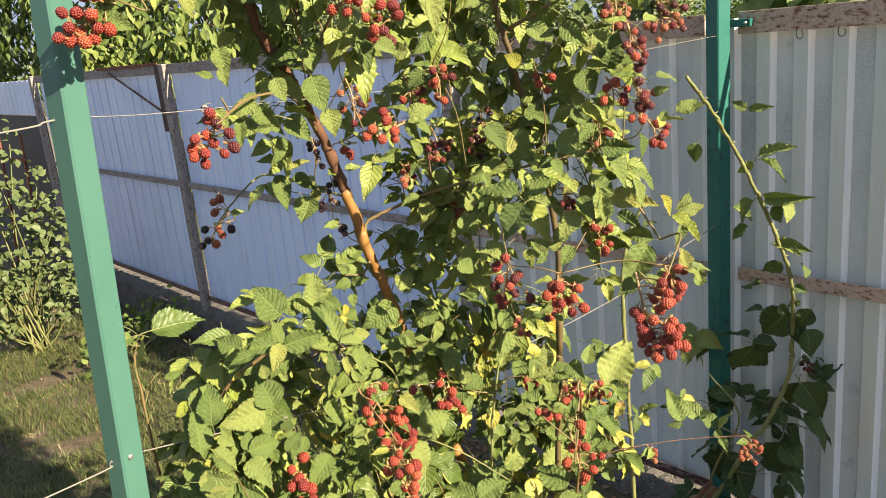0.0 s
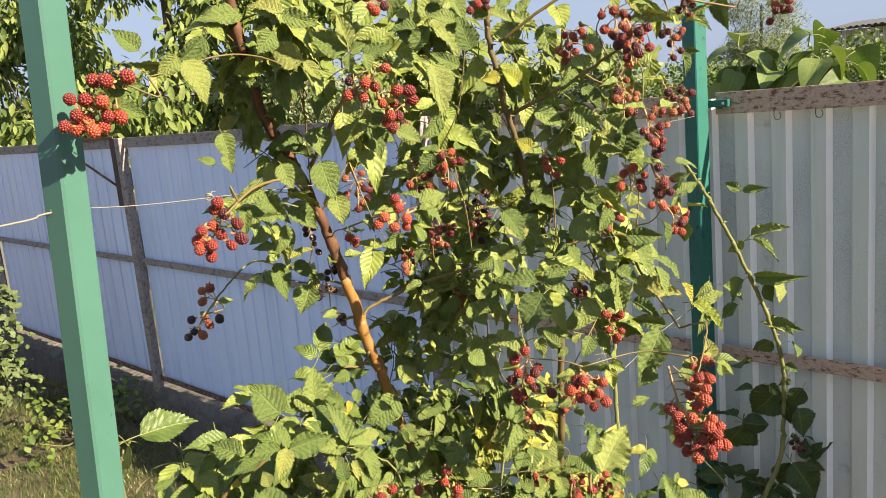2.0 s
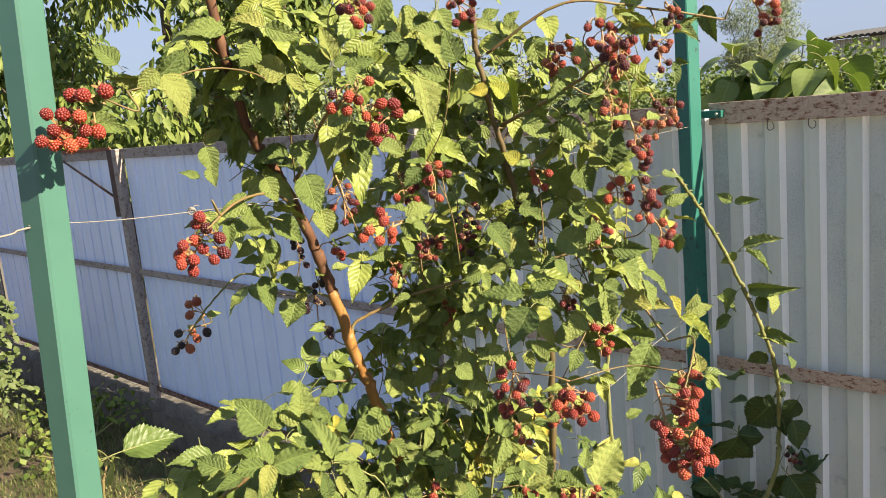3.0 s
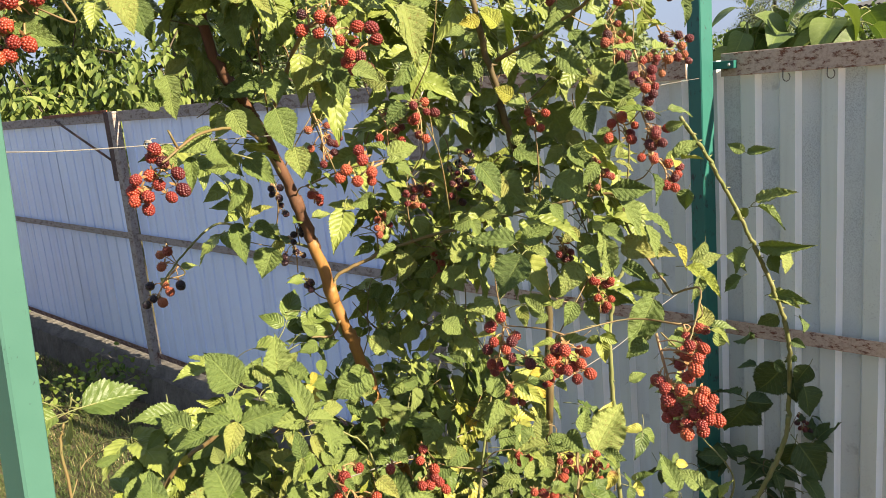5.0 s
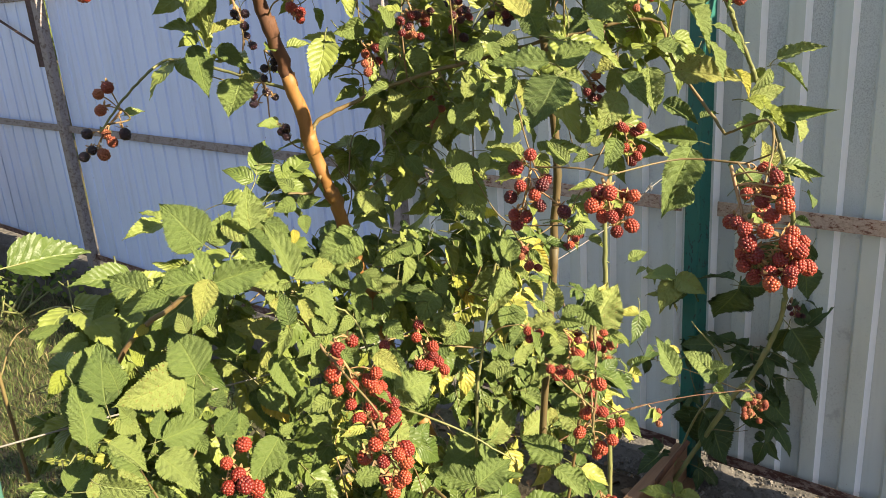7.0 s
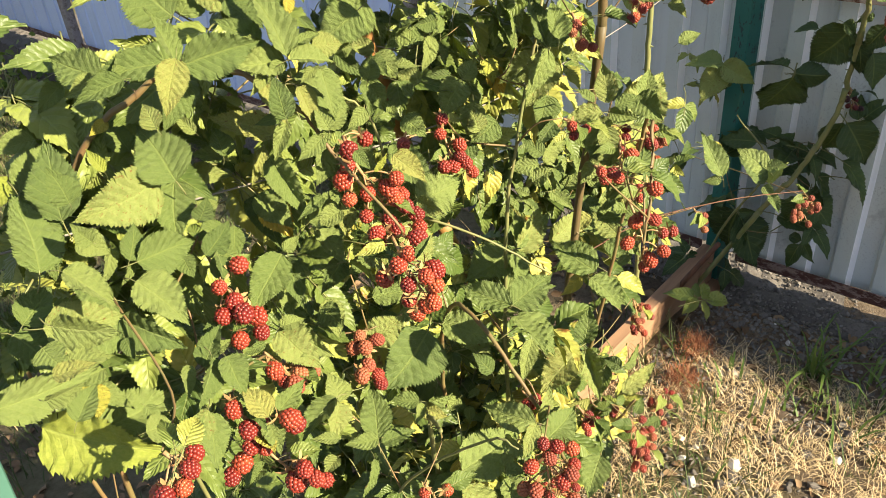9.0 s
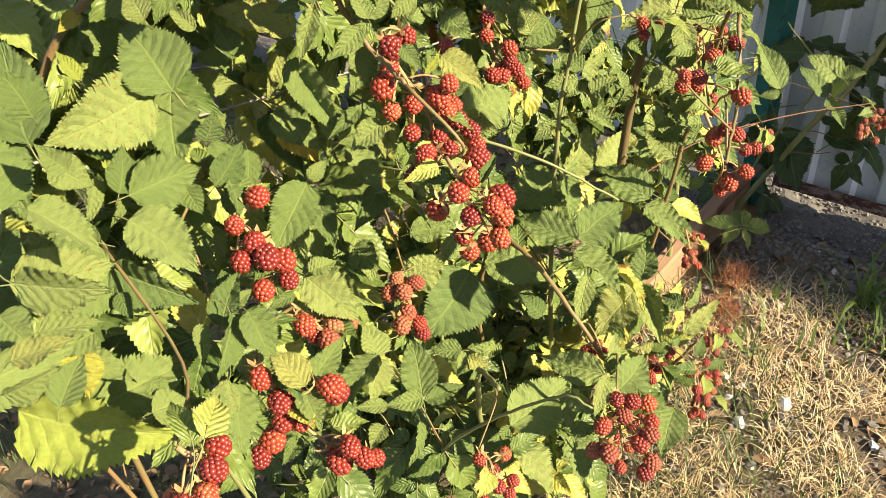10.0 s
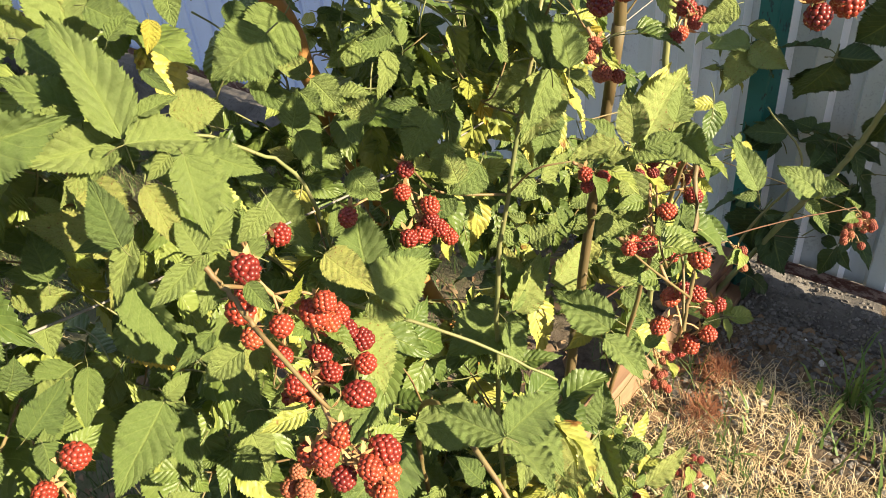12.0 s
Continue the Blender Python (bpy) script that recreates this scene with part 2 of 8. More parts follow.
m = Mat("old_concrete", 0.95, 0, 0.2)
cn = m.noise(6, 8, 0.7)
col = m.mix(m.step(cn, 0.35, 0.7), (0.101, 0.091, 0.080), (0.185, 0.168, 0.144))
m.colour(m.mix(m.step(m.noise(70, 5, 0.7), 0.5, 0.7), col, m.mix(1.0, col, (0.6, 0.58, 0.55), "MULTIPLY")))
m.bump(m.math("ADD", cn, m.math("MULTIPLY", m.noise(90, 5, 0.7), 0.5)), 0.8, 0.012)
CONCRETE = m.m

m = Mat("dry_soil", 0.95, 0, 0.2)
a = m.noise(2.3, 8, 0.7)
b = m.noise(40, 6, 0.75)
col = m.ramp(a, (0.30, (0.089, 0.066, 0.046)), (0.50, (0.169, 0.129, 0.089)), (0.72, (0.276, 0.218, 0.151)))
col = m.mix(m.step(b, 0.42, 0.66), col, m.mix(1.0, col, (0.5, 0.46, 0.42), "MULTIPLY"))
far = m.step(m.noise(0.35, 6, 0.65), 0.46, 0.60)
col = m.mix(m.math("MULTIPLY", far, 0.8), col, (0.11, 0.13, 0.05))
m.colour(col)
m.bump(m.math("ADD", b, m.noise(180, 4, 0.7)), 0.9, 0.01)
SOIL = m.m


def tint(name, stops, rough=0.7, share=0.0):
    m = Mat(name, rough, 0, 0.35)
    col = m.ramp(m.rand(), *stops)
    m.colour(m.mix(m.math("MULTIPLY", m.noise(90, 3), 0.5), col, m.mix(1.0, col, (0.7, 0.7, 0.65), "MULTIPLY")))
    if share:
        m.thin(col, share)
    return m.m


STRAW = tint("dry_grass", ((0.0, (0.419, 0.299, 0.147)), (0.5, (0.757, 0.598, 0.352)), (0.9, (0.897, 0.787, 0.539)), (1.0, (0.339, 0.339, 0.118))), 0.7, 0.2)
GRASS = tint("green_grass", ((0.0, (0.034, 0.062, 0.014)), (0.5, (0.067, 0.107, 0.027)), (0.8, (0.120, 0.160, 0.045)), (1.0, (0.303, 0.258, 0.116))), 0.6, 0.25)
PEBBLE = tint("gravel", ((0.0, (0.080, 0.071, 0.062)), (0.5, (0.196, 0.178, 0.156)), (0.85, (0.356, 0.329, 0.294)), (1.0, (0.605, 0.579, 0.534))), 0.85)
TUFT = tint("tuft_grass", ((0.0, (0.10, 0.17, 0.035)), (1.0, (0.20, 0.27, 0.07))), 0.55, 0.3)
LITTER = tint("dead_leaves", ((0.0, (0.089, 0.049, 0.027)), (0.5, (0.178, 0.107, 0.053)), (1.0, (0.303, 0.223, 0.134))), 0.8)
FIBRE = tint("rusty_fibre", ((0.0, (0.20, 0.07, 0.035)), (0.6, (0.33, 0.14, 0.065)), (1.0, (0.46, 0.25, 0.13))), 0.8)

m = Mat("weathered_board", 0.8)
gr = m.noise(30, 6, 0.65, stretch=(0.08, 1, 1))
m.colour(m.mix(m.step(gr, 0.35, 0.7), (0.34, 0.20, 0.11), (0.20, 0.11, 0.06)))
m.bump(gr, 0.6, 0.003)
BOARD = m.m
m = Mat("grey_pole_wood", 0.9)
gr = m.noise(18, 6, 0.65, stretch=(1, 1, 0.08))
m.colour(m.mix(gr, (0.22, 0.17, 0.12), (0.12, 0.09, 0.065)))
m.bump(gr, 0.5, 0.005)
POLE = m.m
m = Mat("white_brick", 0.9)
bk = m.node("ShaderNodeTexBrick", Vector=m.coords(), Scale=1.0, **{"Brick Width": 0.25, "Row Height": 0.075, "Mortar Size": 0.01})
for k, c in (("Color1", (0.62, 0.60, 0.57, 1)), ("Color2", (0.50, 0.48, 0.46, 1)), ("Mortar", (0.30, 0.29, 0.28, 1))):
    bk.inputs[k].default_value = c
m.colour(bk.outputs[0])
BRICK = m.m
m = Mat("slate_sheet", 0.7)
m.colour(m.mix(m.noise(4, 5), (0.055, 0.055, 0.06), (0.10, 0.10, 0.10)))
SLATE = m.m
m = Mat("dark_mesh_screen", 0.8)
m.colour(m.mix(m.noise(12, 4), (0.06, 0.06, 0.055), (0.13, 0.12, 0.11)))
SCREEN = m.m


# ---- builders ----
def unit(v):
    v = np.asarray(v, float)
    return v / (np.linalg.norm(v) + 1e-12)


class Heap:
    """Gathers vertices, faces, UVs and material slots, and makes one mesh of them."""

    def __init__(self):
        self.v, self.f, self.uv, self.s, self.count = [], [], [], [], 0

    def add(self, verts, faces, uvs=None, slot=0, m=None):
        verts = np.asarray(verts, float)
        if m is not None:
            mm = np.array(m)
            verts = verts @ mm[:3, :3].T + mm[:3, 3]
        self.v.append(verts)
        self.f += [[i + self.count for i in f] for f in faces]
        self.uv.append(np.zeros((len(verts), 2)) if uvs is None else np.asarray(uvs, float))
        self.s += [slot] * len(faces) if np.isscalar(slot) else list(slot)
        self.count += len(verts)
        return self

    def merge(self, other, m=None):
        v, uv = other.arrays()
        return self.add(v, other.f, uv, other.s, m)

    def arrays(self):
        return np.concatenate(self.v), np.concatenate(self.uv)

    def mesh(self, name, mats, smooth=True):
        me = bpy.data.meshes.new(name)
        v, uv = self.arrays()
        me.from_pydata(v.tolist(), [], self.f)
        loops = np.zeros(len(me.loops), np.int32)
        me.loops.foreach_get("vertex_index", loops)
        me.uv_layers.new(name="UVMap").data.foreach_set("uv", uv[loops].astype(np.float32).ravel())
        for mt in mats:
            me.materials.append(mt)
        me.polygons.foreach_set("material_index", np.array(self.s, np.int32))
        me.polygons.foreach_set("use_smooth", np.full(len(me.polygons), smooth))
        me.update()
        return me


def thing(name, base, label, category, group="", kind=""):
    ob = new(name)
    ob.location = base
    ob.empty_display_size = 0.05
    return tagged(ob, label, category, group, kind)


def under(ob, parent):
    """Makes ob, whose mesh lies in world places, a part of parent."""
    ob.parent = parent
    top = parent
    off = Vector((0, 0, 0))
    while top:
        off += top.location
        top = top.parent
    ob.matrix_parent_inverse = Matrix.Translation(-off)
    return ob


def part(name, data, material, parent, label=""):
    """One mesh object under a thing or a part; data is a Heap, a bmesh or a mesh."""
    if isinstance(data, Heap):
        data = data.mesh(name, material if isinstance(material, (list, tuple)) else [material])
    elif isinstance(data, bmesh.types.BMesh):
        me = bpy.data.meshes.new(name)
        data.to_mesh(me)
        data.free()
        me.materials.append(material)
        data = me
    ob = new(name, data)
    if parent:
        under(ob, parent)
    return tagged(ob, label) if label else ob


def box(x0, x1, y0, y1, z0, z1, bevel=0.002, bm=None):
    bm = bm or bmesh.new()
    made = bmesh.ops.create_cube(bm, size=1.0)["verts"]
    for v in made:
        v.co = Vector((x0 + (v.co.x + 0.5) * (x1 - x0), y0 + (v.co.y + 0.5) * (y1 - y0), z0 + (v.co.z + 0.5) * (z1 - z0)))
    if bevel:
        edges = {e for v in made for e in v.link_edges}
        bmesh.ops.bevel(bm, geom=list(edges), offset=bevel, segments=1, affect="EDGES")
    return bm


def spline(points, n=8):
    """Catmull-Rom through the points."""
    p = np.asarray(points, float)
    p = np.vstack([2 * p[0] - p[1], p, 2 * p[-1] - p[-2]])
    out = []
    for i in range(1, len(p) - 2):
        a, b, c, d = p[i - 1 : i + 3]
        for s in np.arange(n) / n:
            out.append(0.5 * (2 * b + (c - a) * s + (2 * a - 5 * b + 4 * c - d) * s**2 + (3 * b - a - 3 * c + d) * s**3))
    return np.array(out + [p[-2]])


def tube(heap, path, r0, r1, sides=6, slot=0, wobble=0.0, rng=None):
    """A tapering tube along a path, closed at both ends."""
    path = np.asarray(path, float)
    t = np.gradient(path, axis=0)
    up = np.array([0.31, 0.17, 0.93])
    verts = []
    for i, (p, d) in enumerate(zip(path, t)):
        d = unit(d)
        a = unit(np.cross(d, up) if abs(d @ up) < 0.98 else np.cross(d, (1, 0, 0)))
        b = np.cross(d, a)
        r = r0 + (r1 - r0) * i / (len(path) - 1)
        if wobble and rng is not None:
            r *= 1 + rng.uniform(-wobble, wobble)
        ang = np.arange(sides) * 2 * math.pi / sides
        verts.append(p + r * (np.cos(ang)[:, None] * a + np.sin(ang)[:, None] * b))
    k = len(path)
    faces = [[i * sides + j, i * sides + (j + 1) % sides, (i + 1) * sides + (j + 1) % sides, (i + 1) * sides + j] for i in range(k - 1) for j in range(sides)]
    faces += [list(range(sides))[::-1], [(k - 1) * sides + j for j in range(sides)]]
    uv = [(j / sides, i / k) for i in range(k) for j in range(sides)]
    heap.add(np.concatenate(verts), faces, uv, slot)
    return heap


def thorns(heap, path, r, every, rng, slot=0):
    path = np.asarray(path)
    for i in range(2, len(path) - 1, every):
        d = unit(path[i + 1] - path[i])
        a = unit(np.cross(d, rng.normal(size=3)))
        p = path[i] + a * r * 0.8
        b = np.cross(d, a)
        s = r * 0.45
        heap.add([p + d * s, p - d * s, p + b * s, p - b * s, p + a * r * 1.6 - d * s], [[0, 2, 4], [2, 1, 4], [1, 3, 4], [3, 0, 4]], None, slot)


def frame_of(place, ahead, normal, scale=1.0):
    """A pose with y ahead and z along the normal."""
    y = unit(ahead)
    z = np.asarray(normal, float)
    z = unit(z - y * (z @ y))
    x = np.cross(y, z)
    m = np.eye(4)
    m[:3, 0], m[:3, 1], m[:3, 2], m[:3, 3] = x * scale, y * scale, z * scale, place
    return Matrix(m.tolist())


# ---- bramble leaves: toothed leaflets on a stalk ----
def leaflet(length, width, fold, droop, ripple, rng, rows=32, cols=2, pleat=0.006):
    v = np.linspace(0, 1, rows + 1)
    half = width * v**0.6 * (1 - v) ** 1.25 / 0.314
    half[0], half[-1] = 0.01, 0.004
    ph = rng.uniform(0, 6.28, 4)
    verts, uvs = [], []
    for i in range(rows + 1):
        for j in range(-cols, cols + 1):
            u = j / cols
            x, y = half[i] * u, v[i]
            if abs(j) == cols and 0 < i < rows:
                out = 0.09 if i % 2 else -0.035
                x *= 1 + out * (1.3 if i % 6 == 1 else 0.7)
                y += 0.018 if i % 2 else -0.008
            z = fold * abs(x) - droop * v[i] ** 2 - 0.35 * fold * x * x / max(width, 0.01)
            z += ripple * abs(u) * (0.05 * math.sin(9 * v[i] + ph[0] + (1.3 if j > 0 else 0)) + 0.03 * math.sin(19 * v[i] + ph[1] + j))
            z -= pleat * math.sqrt(abs(u)) * math.cos(2 * math.pi * 8 * (v[i] - 0.26 * abs(u)))
            x += 0.05 * math.sin(3 * v[i] + ph[2]) * v[i]
            verts.append((x * length, y * length, z * length))
            uvs.append((0.5 + u / 2, v[i]))
    c = 2 * cols + 1
    faces = [[i * c + j, i * c + j + 1, (i + 1) * c + j + 1, (i + 1) * c + j] for i in range(rows) for j in range(c - 1)]
    return verts, faces, uvs


def turn_z(deg, place=(0, 0, 0), tilt=0.0, roll=0.0):
    return Matrix.Translation(place) @ Matrix.Rotation(radians(deg), 4, "Z") @ Matrix.Rotation(radians(tilt), 4, "X") @ Matrix.Rotation(radians(roll), 4, "Y")


def compound_leaf(seed, leaflets=3):
    """A leaf of one, three or five leaflets; its stalk comes from behind. The end leaflet is 75 mm long."""
    rng = np.random.default_rng(seed)
    h = Heap()
    ln = 0.076 * rng.uniform(0.92, 1.08)
    fold, droop = rng.uniform(0.15, 0.85), rng.uniform(0.08, 0.50)
    gap = 0.014
    h.add(*leaflet(ln * 1.08, rng.uniform(0.25, 0.30), fold, droop, 0.65, rng), m=turn_z(rng.uniform(-8, 8), (0, gap, 0), rng.uniform(-14, 6)))
    if leaflets >= 3:
        for s in (-1, 1):
            h.add(*leaflet(ln * rng.uniform(0.72, 0.88), rng.uniform(0.24, 0.29), rng.uniform(0.15, 0.8), rng.uniform(0.1, 0.45), 0.65, rng), m=turn_z(s * rng.uniform(58, 80), (-0.002 * s, 0.002, 0), rng.uniform(-22, 4), s * rng.uniform(-15, 15)))
    if leaflets >= 5:
        for s in (-1, 1):
            h.add(*leaflet(ln * rng.uniform(0.5, 0.62), 0.29, 0.3, 0.2, 1.0, rng), m=turn_z(s * rng.uniform(105, 125), (-0.002 * s, -0.002, 0), rng.uniform(-20, 0)))
    bend = rng.uniform(-0.02, 0.02)
    path = spline([(bend, -0.055, -0.022), (bend * 0.5, -0.028, -0.006), (0, 0, 0), (0, gap + 0.02, 0.0)], 3)
    tube(h, path, 0.0013, 0.0009, 5, slot=1)
    return h


def single_blade(seed):
    rng = np.random.default_rng(seed)
    h = Heap()
    h.add(*leaflet(1.0, 0.38, rng.uniform(0.20, 0.75), rng.uniform(0.06, 0.30), 0.55, rng, 60, 3, 0.014))
    tube(h, spline([(0, 0.03, 0), (0.01, -0.10, -0.05), (0.02, -0.22, -0.16)], 3), 0.010, 0.012, 5, slot=1)
    return h


BLADES = [single_blade(70 + i) for i in range(8)]
BLADE_MESH = [h.mesh("leaf", [LEAF, CANE_GREEN]) for h in BLADES]
BLADE_YELLOW = [h.mesh("leaf", [LEAF_TURNING, CANE_GREEN]) for h in BLADES]
LEAVES = [compound_leaf(11 + i, 3 if i % 5 else 5) for i in range(10)] + [compound_leaf(40 + i, 1) for i in range(3)]
LEAF_MESH = [h.mesh("leaf", [LEAF_FINE, CANE_GREEN]) for h in LEAVES]
SHADED_MESH = [h.mesh("leaf", [LEAF_SHADED, CANE_GREEN]) for h in LEAVES]
SHADED_BLADE = [h.mesh("leaf", [LEAF_SHADED, CANE_GREEN]) for h in BLADES]
YELLOW_MESH = [LEAVES[i].mesh("leaf", [LEAF_YELLOW, CANE_GREEN]) for i in (2, 11)]


# ---- berries ----
def berry_heap(seed, length=0.0175, width=0.0155, drupelets=58):
    rng = np.random.default_rng(seed)
    h = Heap()
    bm = bmesh.new()
    bmesh.ops.create_icosphere(bm, subdivisions=2, radius=1.0)
    sv = np.array([v.co[:] for v in bm.verts])
    sf = [[v.index for v in f.verts] for f in bm.faces]
    bm.free()
    golden = math.pi * (3 - 5**0.5)
    for k in range(drupelets):
        c = 1 - 2 * (k + 0.5) / drupelets
        s = math.sqrt(1 - c * c)
        n = np.array([s * math.cos(golden * k), s * math.sin(golden * k), -c])
        place = n * np.array([width, width, length]) * 0.5 * 0.79 * rng.uniform(0.95, 1.04)
        place[2] -= length * 0.5
        r = width * 0.135 * rng.uniform(0.88, 1.12)
        keep = [f for f in sf if sv[f].mean(0) @ n > -0.25]
        used = sorted({i for f in keep for i in f})
        back = {i: j for j, i in enumerate(used)}
        h.add(sv[used] * r + place, [[back[i] for i in f] for f in keep])
        if k % 3:
            q = unit(np.cross(n, rng.normal(size=3)))
            tip = place + n * r * 2.0 + rng.normal(scale=0.35, size=3) * r
            foot = place + n * r * 0.85
            h.add([foot + q * 0.00016, foot - q * 0.00016, tip], [[0, 1, 2]], None, 2)
    core = sv * np.array([width, width, length]) * 0.40 + (0, 0, -length * 0.5)
    h.add(core, sf)
    for k in range(5):
        a = k * 2 * math.pi / 5 + rng.uniform(-0.2, 0.2)
        d = np.array([math.cos(a), math.sin(a), 0])
        q = np.array([-d[1], d[0], 0])
        lift = rng.uniform(-0.001, 0.007)
        w = width * 0.15
        pts = [q * w * 0.6, -q * w * 0.6, d * width * 0.36 + q * w * 0.75 + (0, 0, lift * 0.5), d * width * 0.36 - q * w * 0.75 + (0, 0, lift * 0.5), d * width * 0.56 + (0, 0, lift)]
        h.add(np.array(pts) + (0, 0, 0.0004), [[0, 2, 3, 1], [2, 4, 3]], None, 1)
    return h


BERRIES = [berry_heap(3), berry_heap(4, 0.0150, 0.0150, 52), berry_heap(5, 0.0190, 0.0158, 62)]
BERRY_MESH = {k: [h.mesh("berry", [mt, CALYX, HAIR]) for h in BERRIES] for k, mt in (("red", RED), ("dark", DARK), ("rust", RUST), ("black", BLACK))}


CLEAR = []


def keep_clear(place, radius, open_side):
    """Fruit and outer leaves show on the open side; tufts stay behind them."""
    v = np.array(open_side) - place
    far = np.linalg.norm(v)
    CLEAR.append((*place, radius, *(v / far), far))


def behind_fruit(p, ahead):
    a = clear_table(len(CLEAR))
    for _ in range(3):
        q = p + ahead * 0.03 - a[:, :3]
        s = (q * a[:, 4:7]).sum(1)
        off = np.linalg.norm(q - s[:, None] * a[:, 4:7], axis=1)
        bad = np.flatnonzero((s > -0.01) & (s < a[:, 7]) & (off < a[:, 3] * (1 - s / a[:, 7]) + 0.026))
        if not len(bad):
            break
        k = bad[np.argmax(s[bad])]
        p = p - a[k, 4:7] * (s[k] + 0.04)
    return p


@lru_cache(2)
def clear_table(n):
    return np.array(CLEAR[:n])


class Plant:
    """A bramble plant: canes, twigs, leaves and fruit trusses."""

    # the last flag picks leaves with the fence's shade painted into their colour
    def __init__(self, name, base, label, seed, dusky=False):
        self.top = thing(name, base, label, "bramble bush", "bramble bushes on the trellis")
        self.rng, self.dusky = np.random.default_rng(seed), dusky
        self.nodes, self.leaves, self.rest = [], 0, Heap()

    def cane(self, points, r0, r1, material=None, label="", prickly=2):
        path = spline(points, 10)
        jit = self.rng.normal(scale=r0 * 0.16, size=path.shape)
        h = tube(Heap(), path + jit, r0, r1, 8, 0, 0.06, self.rng)
        if r0 > 0.007:
            for i in range(7, len(path) - 2, 9):
                r = r0 + (r1 - r0) * i / len(path)
                tube(h, [path[i - 1], path[i] - (path[i] - path[i - 1]) * 0.3, path[i] + (path[i + 1] - path[i]) * 0.3, path[i + 1]], r * 1.02, r * 1.16, 8)
        if prickly:
            thorns(h, path, (r0 + r1) / 2, prickly, self.rng)
        part("cane", h, material or CANE, self.top, label)
        self.nodes += [(p, r0 + (r1 - r0) * i / len(path)) for i, p in enumerate(path)]
        return path

    def nearest(self, p):
        return min((n for n, _ in self.nodes), key=lambda n: (n[0] - p[0]) ** 2 + (n[1] - p[1]) ** 2 + 0.6 * (n[2] - p[2] + 0.06) ** 2)

    def twig(self, p, r=0.0010):
        """A side shoot from the nearest cane to the place p."""
        a, p = self.nearest(p), np.asarray(p, float)
        mid = (a + p) / 2 + np.array([0, 0, 0.05 * np.linalg.norm(p - a)]) + self.rng.normal(scale=0.016, size=3)
        path = spline([a, mid, p], 5)
        part("twig", tube(Heap(), path, r * 1.3, r * 0.8, 6), CANE_RED, self.top)
        self.nodes += [(q, r) for q in path[2::2]]
        return path

    def leaf(self, place, ahead, normal, size=1.0, which=None, yellow=False):
        k = int(self.rng.integers(len(LEAVES))) if which is None else which
        m = frame_of(place, ahead, normal, size)
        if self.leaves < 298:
            ob = under(new("leaf", YELLOW_MESH[k % 2] if yellow else (SHADED_MESH if self.dusky else LEAF_MESH)[k]), self.top)
            ob.matrix_basis = m
            self.leaves += 1
        else:
            self.rest.merge(LEAVES[k], m)

    def blade(self, x, y, z, tx, ty, tz, wide, open_side, yellow=False):
        """One leaf from its base to its tip, turned to the light and the open side."""
        b, t = np.array([x, y, z]), np.array([tx, ty, tz])
        length = np.linalg.norm(t - b)
        normal = 0.62 * unit(np.array(open_side) - b) + 0.38 * np.array(SUN) + self.rng.normal(scale=0.31, size=3)
        m = frame_of(b, t - b, normal, length) @ Matrix.Diagonal((wide / 0.70, 1, 1, 1))
        k = int(self.rng.integers(len(BLADES)))
        # below z 1.0 the flagged shoot takes the leaf colour darkened for shade
        ob = under(new("leaf", (BLADE_YELLOW if yellow else SHADED_BLADE if self.dusky and z < 1.0 else BLADE_MESH)[k]), self.top)
        ob.matrix_basis = m
        self.leaves += 1
        keep_clear((b + t) / 2, length * 0.5 * (0.35 + 0.4 * wide), open_side)

    def lobe(self, x, y, z, r, n, size=1.0):
        """A tuft of leaves round the end of a side shoot."""
        rng, c = self.rng, np.array([x, y, z])
        if not self.dusky:
            c = c + (0.035, 0.055, -0.005)
        c = behind_fruit(c, np.array([0, 0, 0.0]))
        self.twig(c - (0.01, -0.03, 0.02))
        for _ in range(max(2, round(n * 0.7))):
            o = rng.normal(size=3)
            o = unit(o) * r * rng.uniform(0.25, 1.15)
            o[2] *= 0.9
            out = unit(o + (0, -0.25 * r, 0))
            ahead = unit(out * 0.7 + rng.normal(scale=0.55, size=3) + (0, -0.15, -0.55))
            normal = np.array([0, 0, 0.7]) + 0.75 * np.array(SUN) + 0.3 * out + (-0.25, -0.15, 0) + rng.normal(scale=0.5, size=3)
            place = behind_fruit(c + o, ahead)
            self.leaf(place, ahead, normal, size * rng.uniform(0.66, 1.08), yellow=rng.random() < 0.008)

    def truss(self, x, y, z, n, spread, kind="red", size=1.0, tall=1.0, mixed="", label=""):
        """Berries on their stalks round a hanging axis, with a few small leaves."""
        rng, c = self.rng, np.array([x, y, z])
        path = self.twig(c + (0, 0.02, spread * tall * 0.9), 0.0011)
        h = Heap()
        axis = spline([c + (0, 0.018, spread * tall * 0.9), c + (0.004, 0.008, 0.2 * spread), c + (0, 0.004, -spread * tall * 0.7)], 4)
        tube(h, axis, 0.0019, 0.0011, 6)
        placed, tries = [], 0
        while len(placed) < n and tries < 900:
            tries += 1
            q = rng.uniform(-1, 1, 3)
            if q @ q > 1:
                continue
            q = q * np.array([spread * 0.86, spread * 0.6, spread * tall * 0.9]) + c
            gap = 0.0126 * size * (1 if tries < 500 else 0.85)
            if all(np.linalg.norm(q - o) > gap for o, _ in placed):
                near = axis[np.argmin(np.linalg.norm(axis - q, axis=1))]
                placed.append((q, unit(unit(q - near) * 0.9 + (0, -0.35, -0.5) + rng.normal(scale=0.25, size=3))))
        berries = []
